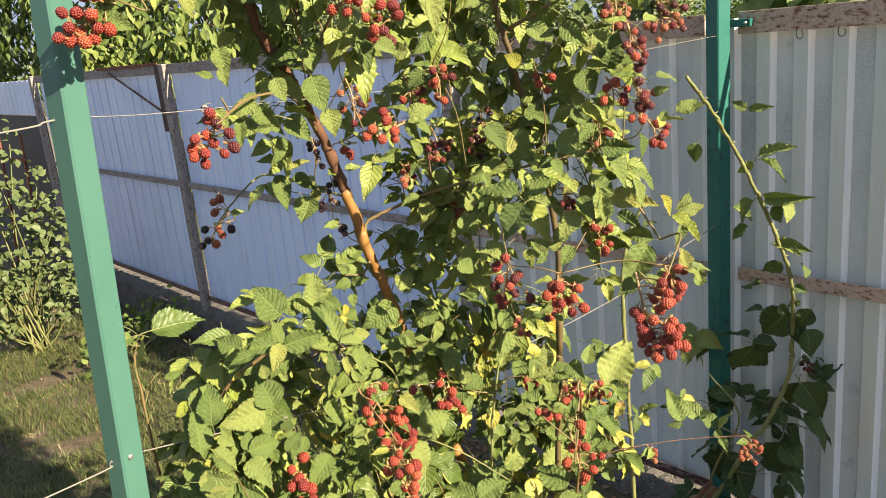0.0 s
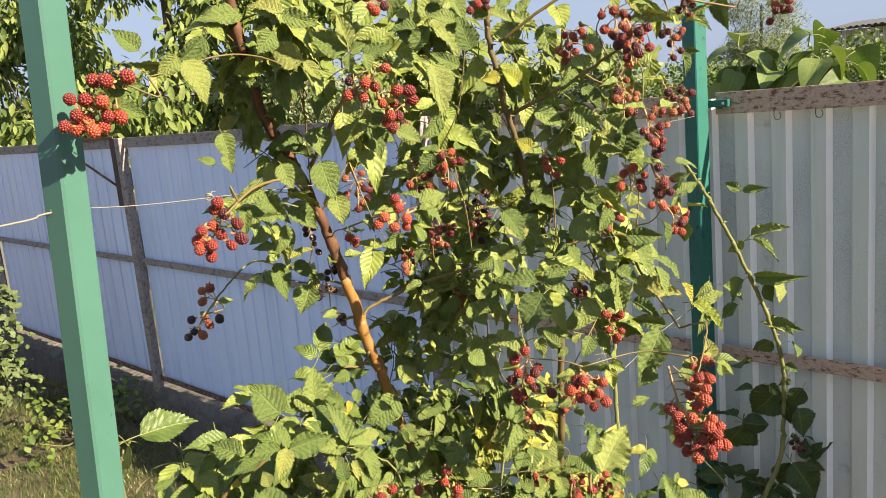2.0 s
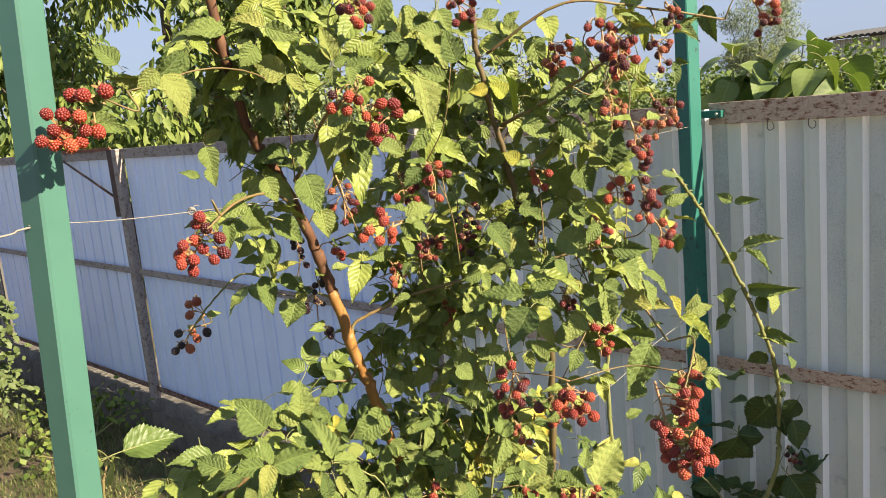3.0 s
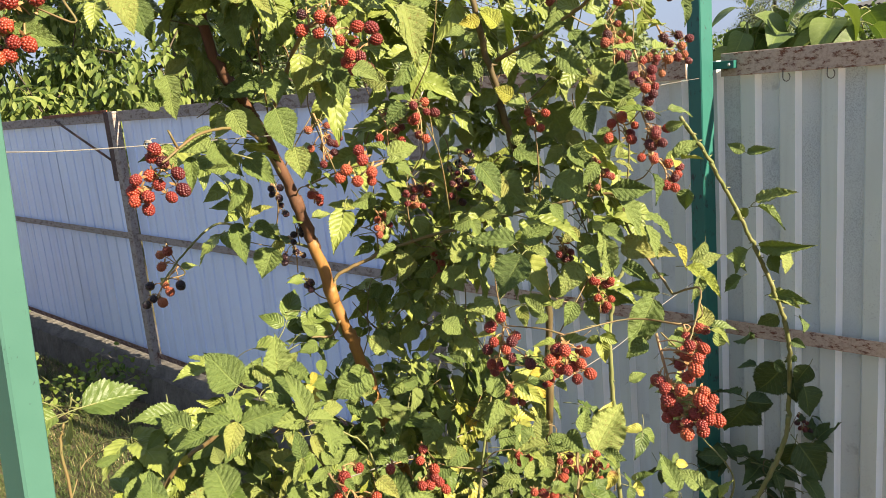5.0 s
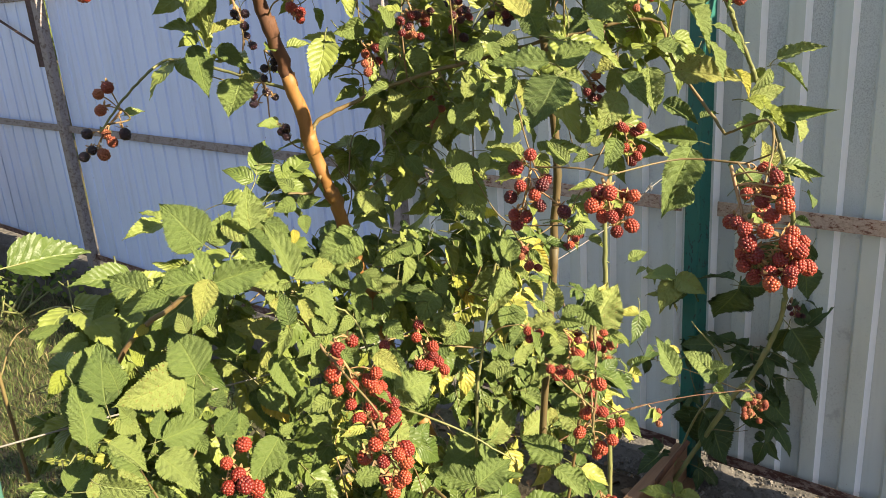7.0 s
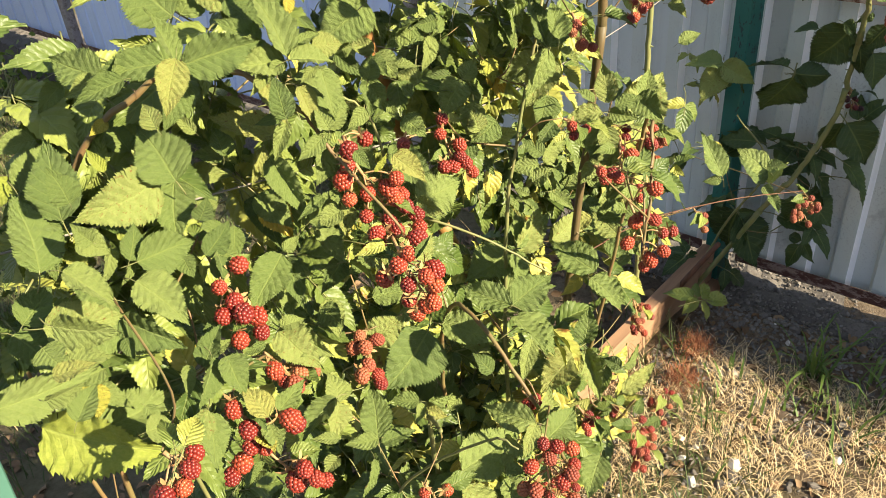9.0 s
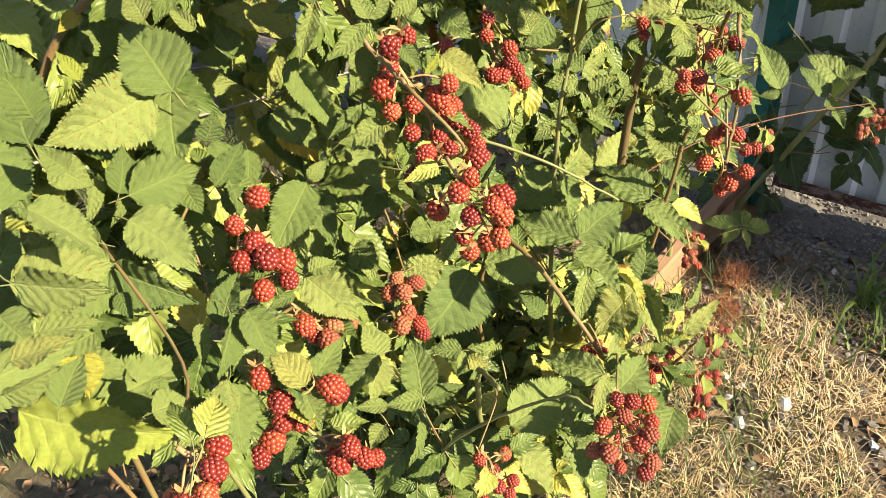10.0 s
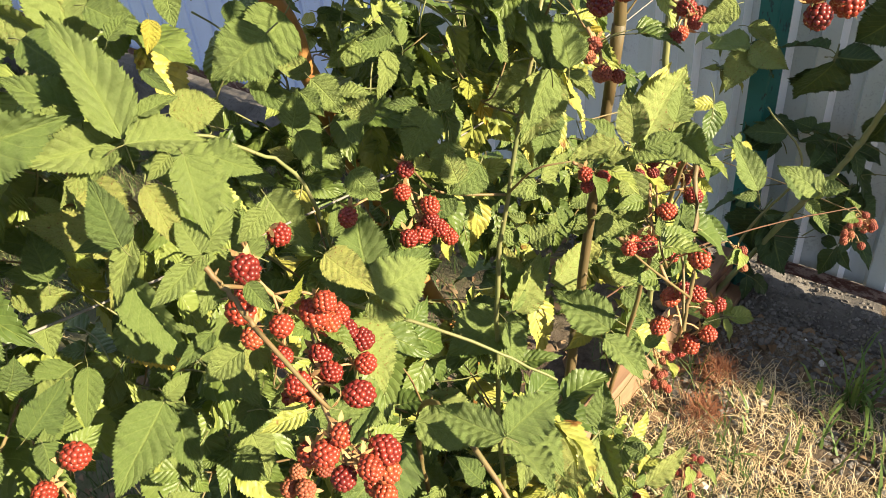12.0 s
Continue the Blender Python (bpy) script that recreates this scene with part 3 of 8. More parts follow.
        for q, d in placed:
            s = size * rng.uniform(0.80, 1.06)
            top = q - d * 0.008 * s
            start = axis[np.argmin(np.linalg.norm(axis - (top + (0, 0, 0.012)), axis=1))]
            tube(h, spline([start, (start + top) / 2 + (0, 0, 0.003), top], 3), 0.0008, 0.0010, 5)
            k = mixed if mixed and rng.random() < 0.35 else kind
            berries.append((k, frame_of(top, np.cross(d, (0.3, 0.5, 0.2)), -d, s)))
        ob = part("fruit_truss", h, STALK, self.top, label)
        keep_clear(c, spread * max(0.8, 0.7 * tall), (0.38, 0.5, 1.6) if z < 1.3 and x < 1.3 else (0.2, 0.35, 1.7))
        for k, m in berries:
            b = new("berry", BERRY_MESH[k][int(rng.integers(3))])
            b.parent = ob
            b.matrix_basis = m
        for _ in range(2):
            a = rng.uniform(0, 6.28)
            d = np.array([math.cos(a), math.sin(a) - 0.4, 0.2])
            self.leaf(c + (0, 0, spread * tall * 0.8) + d * 0.012, d, SUN + Vector((0, 0, 0.6)), 0.42, 10 + int(rng.integers(3)))

    def spray(self, axis, berries, kind="red", size=1.12, mixed=""):
        """A fruit truss along an axis, with berries at their places."""
        rng, berries = self.rng, np.array(berries)
        self.twig(axis[0], 0.0013)
        h, line = Heap(), spline(np.array(axis) + (0.004, 0.009, -0.004), 5)
        tube(h, line, 0.0021, 0.0012, 6)
        made = []
        for q in berries:
            near = line[np.argmin(np.linalg.norm(line - q, axis=1))]
            d = unit(unit(q - near) * 0.9 + (0, -0.1, -0.55) + rng.normal(scale=0.22, size=3))
            s = size * rng.uniform(0.80, 1.04)
            top = q - d * 0.008 * s
            start = line[np.argmin(np.linalg.norm(line - (top + (0, 0, 0.012)), axis=1))]
            tube(h, spline([start, (start + top) / 2 + (0, 0, 0.003), top], 3), 0.0009, 0.0011, 5)
            made.append((mixed if mixed and rng.random() < 0.35 else kind, frame_of(top, np.cross(d, (0.3, 0.5, 0.2)), -d, s)))
            keep_clear(q, 0.010, (0.38, 0.5, 1.6) if q[2] < 1.3 else (0.2, 0.35, 1.7))
        ob = part("fruit_truss", h, STALK, self.top)
        for k, m in made:
            b = new("berry", BERRY_MESH[k][int(rng.integers(3))])
            b.parent = ob
            b.matrix_basis = m
        for p in line[2::5]:
            a = rng.uniform(0, 6.28)
            d = np.array([math.cos(a), math.sin(a) - 0.4, 0.2])
            self.leaf(p + d * 0.008, d, SUN + Vector((0, 0, 0.6)), 0.36, 10 + int(rng.integers(3)))

    def done(self):
        if self.rest.count:
            tagged(part("inner_leaves", self.rest, [LEAF_FINE, CANE_GREEN], self.top, "dense toothed green bramble leaves"), kind="stuff")


# ---- scattering of simple pieces ----
def blades(heap, roots, heights, widths, leans, aims, slot=0):
    """Grass blades: thin bent strips that taper to a tip."""
    n = len(roots)
    side = np.stack([-np.sin(aims), np.cos(aims), np.zeros(n)], 1)
    fwd = np.stack([np.cos(aims), np.sin(aims), np.zeros(n)], 1)
    rows = []
    for s, w in ((0.0, 1.0), (0.45, 0.8), (0.8, 0.5)):
        c = roots + fwd * (leans * heights * s**1.7)[:, None] + np.array([0, 0, 1.0]) * (heights * s * (1 - 0.25 * leans * s))[:, None]
        rows += [c - side * (widths * w / 2)[:, None], c + side * (widths * w / 2)[:, None]]
    rows.append(roots + fwd * (leans * heights)[:, None] + np.array([0, 0, 1.0]) * (heights * np.maximum(1 - 0.45 * leans, 0.05))[:, None])
    v = np.stack(rows, 1).reshape(-1, 3)
    base = (np.arange(n) * 7)[:, None]
    quads = np.concatenate([base + q for q in ((0, 1, 3, 2), (2, 3, 5, 4))])
    tris = base + np.array((4, 5, 6))
    heap.add(v, quads.tolist() + tris.tolist(), None, slot)


def leaf_scatter(heap, places, aheads, normals, sizes, narrow=0.45, fold=0.25, slot=0):
    """Many simple leaves of eight corners, folded along the middle."""
    y = aheads / np.linalg.norm(aheads, axis=1, keepdims=True)
    z = normals - y * (normals * y).sum(1, keepdims=True)
    z /= np.linalg.norm(z, axis=1, keepdims=True)
    x = np.cross(y, z)
    shape = ((0, 0, 0), (0.7, 0.3, 1), (0.62, 0.66, 1), (0, 1.0, -0.5), (-0.62, 0.66, 1), (-0.7, 0.3, 1), (0, 0.33, 0), (0, 0.68, -0.12))
    uvs = ((0.5, 0), (1, 0.3), (1, 0.66), (0.5, 1), (0, 0.66), (0, 0.3), (0.5, 0.33), (0.5, 0.68))
    v = np.stack([places + sizes[:, None] * (x * a * narrow + y * b + z * c * fold * narrow * 0.7) for a, b, c in shape], 1).reshape(-1, 3)
    base = (np.arange(len(places)) * 8)[:, None]
    quads = [(0, 1, 2, 6), (6, 2, 7, 7), (7, 2, 3, 3), (0, 6, 4, 5), (6, 7, 4, 4), (7, 3, 4, 4)]
    out = []
    for q in quads:
        q = list(dict.fromkeys(q))
        out += (base + np.array(q)).tolist()
    heap.add(v, out, np.tile(uvs, (len(places), 1)), slot)


def tuft_leaves(heap, rng, centre, radii, n, size, narrow=0.45, hang=0.6, slot=0, shell=0.35):
    o = rng.normal(size=(n, 3))
    o /= np.linalg.norm(o, axis=1, keepdims=True)
    places = np.array(centre) + o * np.array(radii) * rng.uniform(shell, 1.0, (n, 1)) ** 0.6
    aheads = o * 0.5 + rng.normal(scale=0.6, size=(n, 3)) + np.array([0, 0, -hang])
    normals = rng.normal(scale=0.5, size=(n, 3)) + np.array([0, 0, 0.8]) + 0.7 * np.array(SUN) + 0.3 * o
    leaf_scatter(heap, places, aheads, normals, size * rng.uniform(0.65, 1.2, n), narrow, 0.3, slot)


def smooth_step(a, b, x):
    s = np.clip((x - a) / (b - a), 0, 1)
    return s * s * (3 - 2 * s)


def ground_z(x, y):
    """The yard: level by the trellis, a little lower further on."""
    x, y = np.asarray(x, float), np.asarray(y, float)
    z = 0.03 - 0.24 * smooth_step(1.9, 4.2, y) + 0.03 * smooth_step(1.9, 1.2, x) * smooth_step(2.5, 1.5, y)
    z = z - 0.040 * smooth_step(2.27, 2.38, x)
    near = np.exp(-((x - 1) ** 2 + (y - 2) ** 2) / 30)
    return z + near * 0.012 * np.sin(5.1 * x + 1.3 * y) * np.sin(4.3 * y - 0.7 * x) + near * 0.006 * np.sin(17 * x + 3) * np.sin(15 * y)


# ---- ground ----
def axis_of(lo, hi, fine_lo, fine_hi, step):
    inner = np.arange(fine_lo, fine_hi + step / 2, step)
    a = fine_lo - np.geomspace(step * 1.5, fine_lo - lo, 16)
    b = fine_hi + np.geomspace(step * 1.5, hi - fine_hi, 16)
    return np.concatenate([a[::-1], inner, b])


gx, gy = axis_of(-400, 400, -1.5, 3.0, 0.06), axis_of(-400, 400, -1.0, 7.0, 0.06)
X, Y = np.meshgrid(gx, gy)
Z = ground_z(X, Y)
k = len(gx)
h = Heap().add(np.stack([X, Y, Z], -1).reshape(-1, 3), [[j * k + i, j * k + i + 1, (j + 1) * k + i + 1, (j + 1) * k + i] for j in range(len(gy) - 1) for i in range(k - 1)])
tagged(new("ground", h.mesh("ground", [SOIL])), "dry brown garden soil with sparse grass", "ground", kind="structure")

# ---- fence: corrugated sheets on a steel frame over a concrete plinth ----
fence = thing("metal_fence", (2.5, 1.0, 0.0), "corrugated painted metal fence with rusty frame on a concrete footing", "fence")


def sheet(y0, y1, z0, z1, material, depth, x=2.500, groove=0.0):
    """A ribbed sheet whose ribs stand towards the yard."""
    prof, y = [], y0
    while y < y1:
        if groove:
            prof += [(y, 0.0), (y + groove - 0.022, 0.0), (y + groove - 0.017, depth), (y + groove - 0.006, depth)]
            y += groove
        else:
            prof += [(y, depth), (y + 0.050, depth), (y + 0.061, 0.0), (y + 0.103, 0.0)]
            y += 0.114
    prof = [(a, d) for a, d in prof if a <= y1 + 0.001]
    rows = 7
    h, n = Heap(), len(prof)
    rng = np.random.default_rng(int(y0 * 100) + 900)
    for back in (0, 1):
        v = []
        for r in range(rows + 1):
            s = r / rows
            for a, d in prof:
                v.append((x + d + 0.0012 * back + 0.004 * math.sin(3.1 * s + a * 2) * math.sin(a * 3), a, z0 + (z1 - z0) * s))
        f = [[r * n + i, r * n + i + 1, (r + 1) * n + i + 1, (r + 1) * n + i] for r in range(rows) for i in range(n - 1)]
        # slot 1: rib sides facing -y, painted brighter for skylight; slot 2: recesses
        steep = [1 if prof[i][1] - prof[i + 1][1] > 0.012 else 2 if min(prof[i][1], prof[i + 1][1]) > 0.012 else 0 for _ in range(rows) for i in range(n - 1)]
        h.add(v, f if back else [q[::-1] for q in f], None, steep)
    me = h.mesh("sheet", [SHEET, LIT_SHOULDER, PITTED] if material is SHEET else [material] * 3, smooth=False)
    return part("sheet", me, None, fence)


y = -7.577
while y < 2.6:
    sheet(y, y + 1.205, 0.062, 1.715, SHEET, 0.023, 2.500 + 0.0016 * (int((y + 7.577) / 1.14 + 0.5) % 2))
    y += 1.14
for y0, y1, d, pitch in ((2.66, 3.8, 0.009, 0.122), (3.8, 4.94, 0.009, 0.122), (4.94, 5.45, 0.009, 0.122), (5.52, 6.66, 0.018, 0.165), (6.66, 7.8, 0.018, 0.165), (7.8, 8.36, 0.018, 0.165)):
    sheet(y0, y1 + 0.06, 0.05, 1.72, SHEET_BLUE, d, 2.500 + 0.0016 * (int(y0 * 10) % 2), pitch)
sheet(8.44, 11.5, 1.36, 1.70, SHEET_BLUE, 0.014, 2.52, 0.165)


def rail(y0, y1, z0, z1, material, x0=2.476, x1=2.497, label=""):
    """An angle iron with an upright leg and a top leg."""
    bm = box(x0, x0 + 0.004, y0, y1, z0, z1, 0.001)
    made = part("rail", bm, material, fence, label)
    part("flange", box(x0 - 0.001, x1, y0, y1, z1 + 0.0002, z1 + 0.0045, 0.001), RUST_RED if material is RAIL else material, made)
    return made


for y0, y1, mt in ((-7.6, 1.35, RAIL), (1.46, 2.60, RAIL), (2.70, 5.45, RAIL_OLD), (5.53, 8.36, RAIL_OLD)):
    rail(y0, y1, 1.668, 1.734, mt)
    rail(y0, y1, 0.882, 0.926, mt)
    rail(y0, y1, 0.055, 0.092, RAIL_LOW, label="rust-brown bottom rail")
for y0 in (2.615, 5.43, 8.37):
    bm = box(2.445, 2.495, y0, y0 + 0.07, -0.15, 1.735, 0.004)
    part("post", bm, RAIL_OLD, fence, "weathered steel fence post with peeling paint")
# rusty corner brace under the top rail
bm = box(2.466, 2.474, 5.56, 6.7, 1.728, 1.748, 0.001)
part("brace", bm, RUST_RED, fence, "rust-red steel strip on the top rail")
part("brace", tube(Heap(), [(2.462, 6.45, 1.705), (2.462, 5.54, 1.40)], 0.008, 0.008, 6), RUST_DARK, fence, "thin steel diagonal brace")
bm = box(2.452, 2.460, 5.505, 5.585, 1.28, 1.735, 0.001)
part("brace", bm, RUST_DARK, fence, "dark rusted angle along the post")
for yh in (1.168, 1.051):
    a = np.linspace(0, math.pi * 1.35, 9)
    hook = [(2.470, yh, 1.672)] + [(2.468, yh - 0.010 + 0.010 * math.cos(t), 1.655 - 0.012 * math.sin(t)) for t in a]
    part("hook", tube(Heap(), hook, 0.0014, 0.0012, 5), WIRE, fence, "small bent wire hook")
# plinth, with a crumbling top edge
h, rng = Heap(), np.random.default_rng(5)
ys = np.arange(-7.7, 11.6, 0.05)
prof = ((2.30, -0.45), (2.335, -0.02), (2.345, 0.0), (2.43, 0.016), (2.46, 0.0), (2.60, -0.004), (2.98, -0.004), (3.0, -0.45))
v = []
for yy in ys:
    low = smooth_step(1.9, 4.2, yy)
    jit = rng.normal(scale=0.006, size=(len(prof), 2))
    for (a, b), (ja, jb) in zip(prof, jit):
        v.append((a + ja + 0.03 * low * (a < 2.4), yy, b + jb - (0.055 * low if 2.34 < a < 2.45 else 0.0)))
n = len(prof)
f = [[i * n + j, i * n + j + 1, (i + 1) * n + j + 1, (i + 1) * n + j] for i in range(len(ys) - 1) for j in range(n - 1)]
part("footing", h.add(v, f).mesh("footing", [CONCRETE], smooth=False), None, fence, "crumbling grey concrete footing")

# dark screen and red frame at the far end
bm = box(2.53, 2.55, 8.46, 11.5, -0.2, 1.352, 0.0)
screen = part("screen", bm, SCREEN, fence, "dark slatted screen in the fence")
for i in range(26):
    part("slat", box(2.522, 2.529, 8.46, 11.5, -0.1 + i * 0.056, -0.075 + i * 0.056, 0.0), SCREEN, screen)
gate = thing("steel_rack", (2.3, 8.9, -0.2), "rust-red welded steel frame leaning by the fence", "metal frame")
part("bar", tube(Heap(), [(2.28, 8.7, -0.2), (2.40, 8.95, 1.18)], 0.016, 0.016, 6), RUST_RED, gate)
part("bar", tube(Heap(), [(2.20, 9.3, -0.2), (2.36, 9.6, 1.18)], 0.016, 0.016, 6), RUST_RED, gate)
part("bar", tube(Heap(), [(2.37, 8.75, 0.93), (2.30, 9.75, 0.93)], 0.016, 0.016, 6), RUST_RED, gate)


# ---- trellis: two green posts and cords ----
def hollow_post(name, x0, x1, y0, y1, z1, material, label, shift=0.0, turn=0.0):
    ob = thing(name, ((x0 + x1) / 2, (y0 + y1) / 2, 0.0), label, "post", "trellis posts")
    bm = box(x0, x1, y0, y1, -0.2, z1, 0.003)
    bmesh.ops.rotate(bm, verts=bm.verts, cent=(x0, y0, 0), matrix=Matrix.Rotation(radians(turn), 3, "Z"))
    for vv in bm.verts:
        vv.co.x += shift * (vv.co.z - 1.5)
    part("tube", bm, material, ob)
    return ob


post_near = hollow_post("trellis_post", 0.458, 0.4985, 1.265, 1.3055, 2.25, GREEN, "light green painted square steel trellis post", 0.05, 18.0)
bm = bmesh.new()
bmesh.ops.create_uvsphere(bm, u_segments=10, v_segments=6, radius=0.0045)
for vv in bm.verts:
    vv.co = Vector((0.456 + vv.co.x, 1.268 + vv.co.y * 0.5, 1.18 + vv.co.z))
part("bolt", bm, ZINC, post_near, "zinc bolt head")
post_far = hollow_post("trellis_post", 2.398, 2.450, 1.372, 1.424, 2.25, GREEN_DARK, "dark green painted steel trellis post beside the fence", 0.0, -15)
part("bracket", box(2.453, 2.474, 1.30, 1.40, 1.690, 1.712, 0.001), GREEN_DARK, post_far, "green steel bracket")
bm = bmesh.new()
bmesh.ops.create_uvsphere(bm, u_segments=8, v_segments=6, radius=0.005)
for vv in bm.verts:
    vv.co = Vector((2.452 + vv.co.x * 0.6, 1.315 + vv.co.y, 1.701 + vv.co.z))
part("bolt", bm, ZINC, post_far, "zinc bolt head")


def cord(points, r, material, label, name="trellis_wire"):
    h = tube(Heap(), spline(points, 12), r, r, 5)
    ob = new(name, h.mesh(name, [material]))
    return tagged(ob, label, "wire", "trellis wires")


cord([(0.458, 1.29, 1.693), (0.68, 1.288, 1.676), (1.4, 1.32, 1.655), (2.40, 1.38, 1.67)], 0.0007, CORD, "thin pale wire stretched between the trellis posts")
cord([(-1.4, 1.30, 1.63), (-0.8, 1.295, 1.655), (0.30, 1.29, 1.68), (0.46, 1.29, 1.690)], 0.0014, CORD, "pale twisted cord tied to the green post")
cord([(-1.4, 1.30, 1.12), (-0.8, 1.295, 1.135), (0.30, 1.29, 1.160), (0.46, 1.29, 1.172)], 0.0014, CORD, "pale twisted cord tied low on the green post")
cord([(0.47, 1.29, 1.172), (1.2, 1.33, 1.03), (1.9, 1.40, 0.99), (2.153, 1.405, 1.036), (2.40, 1.385, 1.08)], 0.0012, CORD, "thin pale wire low between the trellis posts")


def knot(x, y, z, s, seed):
    rng = np.random.default_rng(seed)
    h = Heap()
    for _ in range(3):
        a = rng.uniform(0, 6.28, 9).cumsum() * 0.0 + np.linspace(0, 2 * math.pi, 9) + rng.uniform(0, 6)
        ring = np.stack([np.cos(a), np.sin(a), 0.4 * np.sin(2 * a)], 1) * s * rng.uniform(0.6, 1)
        ring = ring @ np.linalg.qr(rng.normal(size=(3, 3)))[0]
        tube(h, ring + (x, y, z), 0.0011, 0.0011, 5)
    tube(h, spline([(x, y, z), (x + s, y, z + s * 1.2), (x + 2.1 * s, y, z + s)], 3), 0.0009, 0.0006, 5)
    tagged(new("cord_knot", h.mesh("cord_knot", [CORD])), "knotted pale string end on the wire", "knot", "cord knots")


knot(0.68, 1.288, 1.677, 0.006, 1)
knot(2.153, 1.405, 1.036, 0.010, 2)
knot(0.435, 1.29, 1.171, 0.006, 3)

# board that edges the bed, and a lean grey stick
bed = tagged(new("edging_board"), "weathered reddish-brown wooden edging board lying by the bed", "board")
bed.location = (2.0, 1.4, 0.05)
part("plank", box(1.60, 2.40, 1.385, 1.425, 0.0, 0.135, 0.004), BOARD, bed)
part("plank", box(1.60, 2.40, 1.340, 1.3845, 0.0, 0.020, 0.003), BOARD, bed)
st = tube(Heap(), spline([(2.120, 1.447, 0.000), (2.186, 1.372, 0.150), (2.236, 1.314, 0.260)], 6), 0.009, 0.007, 8)
tagged(new("leaning_stick", st.mesh("leaning_stick", [CANE_OLD])), "old dark brown cane stub leaning beside the post", "stick")


# ---- bramble bushes: canes first ----
upper = Plant("bramble_bush", (1.42, 1.46, 0.03), "tall bramble bush with toothed leaves and red unripe berries", 21)
upper.cane([(1.50, 1.46, 0.03), (1.38, 1.45, 0.48), (1.20, 1.43, 0.90), (1.088, 1.41, 1.224), (1.047, 1.407, 1.327), (0.998, 1.397, 1.478)], 0.0115, 0.0104, None, "thick orange-brown woody cane", 0)
upper.cane([(1.005, 1.398, 1.460), (0.962, 1.39, 1.578), (0.895, 1.37, 1.70), (0.828, 1.35, 1.81), (0.75, 1.31, 2.08)], 0.0102, 0.0075, CANE_OLD, "dark brown cane with split peeling bark", 0)
upper.cane([(1.05, 1.405, 1.322), (1.01, 1.39, 1.30), (0.975, 1.40, 1.305)], 0.003, 0.0016, CANE_RED, "", 0)
upper.cane([(1.040, 1.405, 1.375), (1.051, 1.405, 1.399), (1.096, 1.37, 1.422), (1.14, 1.31, 1.448), (1.201, 1.2, 1.477), (1.265, 1.1, 1.50), (1.335, 1.0, 1.515), (1.298, 0.95, 1.464), (1.285, 0.87, 1.37)], 0.0036, 0.0020, CANE_RED, "", 0)
upper.cane([(1.46, 1.36, 0.03), (1.47, 1.30, 0.7), (1.42, 1.22, 1.25), (1.351, 1.2, 1.536), (1.316, 1.2, 1.62), (1.266, 1.2, 1.775), (1.234, 1.2, 1.909), (1.20, 1.16, 2.1)], 0.008, 0.0048, CANE_BROWN)
upper.cane([(0.93, 1.375, 1.66), (0.84, 1.26, 1.83), (0.70, 1.19, 1.87), (0.56, 1.18, 1.845)], 0.0014, 0.0010, CANE_RED)
upper.cane([(1.033, 1.45, 1.45), (0.98, 1.58, 1.49), (0.94, 1.62, 1.499), (0.869, 1.62, 1.457), (0.824, 1.63, 1.41)], 0.0026, 0.0016, CANE_GREEN, "", 0)
upper.cane([(0.945, 1.385, 1.60), (0.85, 1.31, 1.675), (0.74, 1.25, 1.685), (0.665, 1.225, 1.655)], 0.0028, 0.0016, CANE_RED, "", 0)
upper.cane([(1.24, 1.18, 1.88), (1.30, 1.05, 1.95), (1.42, 0.95, 1.93), (1.52, 0.86, 1.90)], 0.003, 0.0018, CANE_RED)
upper.cane([(1.27, 1.18, 1.75), (1.28, 1.05, 1.80), (1.26, 0.95, 1.84)], 0.004, 0.0025, CANE_RED)
upper.cane([(0.92, 1.36, 1.69), (0.88, 1.2, 1.80), (0.86, 1.1, 1.82)], 0.004, 0.0025, CANE_RED)
upper.cane([(1.93, 1.40, 0.03), (1.918, 1.40, 0.70), (1.906, 1.40, 1.0), (1.93, 1.39, 1.15), (1.97, 1.36, 1.25)], 0.0068, 0.005, CANE_GREEN, "green knobbly cane")
mound = Plant("bramble_bush", (0.80, 1.30, 0.03), "low bushy bramble with large bright green leaves and red berry trusses", 22)
mound.cane([(0.64, 1.40, 0.03), (0.60, 1.42, 0.70), (0.63, 1.36, 1.13), (0.72, 1.28, 1.26), (0.768, 1.258, 1.258), (0.790, 1.219, 1.241), (0.806, 1.190, 1.216), (0.822, 1.174, 1.170), (0.818, 1.136, 1.150)], 0.0040, 0.0017, CANE_RED)
mound.cane([(0.78, 1.38, 0.03), (0.66, 1.33, 0.7), (0.63, 1.29, 1.0), (0.60, 1.24, 1.10)], 0.0035, 0.0016, CANE_GREEN)
mound.cane([(0.9, 1.36, 0.03), (1.0, 1.33, 0.5), (1.01, 1.30, 1.03), (0.95, 1.32, 1.16), (0.86, 1.34, 1.20)], 0.003, 0.001, CANE_GREEN)
mound.cane([(0.70, 1.42, 0.03), (0.58, 1.46, 0.7), (0.555, 1.46, 1.20), (0.565, 1.46, 1.285)], 0.0032, 0.0018, CANE_RED)
mound.cane([(0.90, 1.33, 0.35), (0.88, 1.20, 0.62), (0.895, 1.06, 0.78), (0.90, 1.015, 0.79)], 0.0026, 0.0012, CANE_GREEN, "", 0)
mound.cane([(0.98, 1.26, 1.0), (1.036, 1.17, 0.96), (1.09, 1.1, 0.90)], 0.0020, 0.0012, CANE_GREEN)
low = Plant("bramble_bush", (1.30, 1.30, 0.03), "lower bramble growth with mixed small leaves and drying red berries", 23)
low.cane([(1.30, 1.32, 0.03), (1.22, 1.28, 0.5), (1.20, 1.25, 0.9), (1.25, 1.22, 1.2)], 0.0045, 0.002, CANE_GREEN)
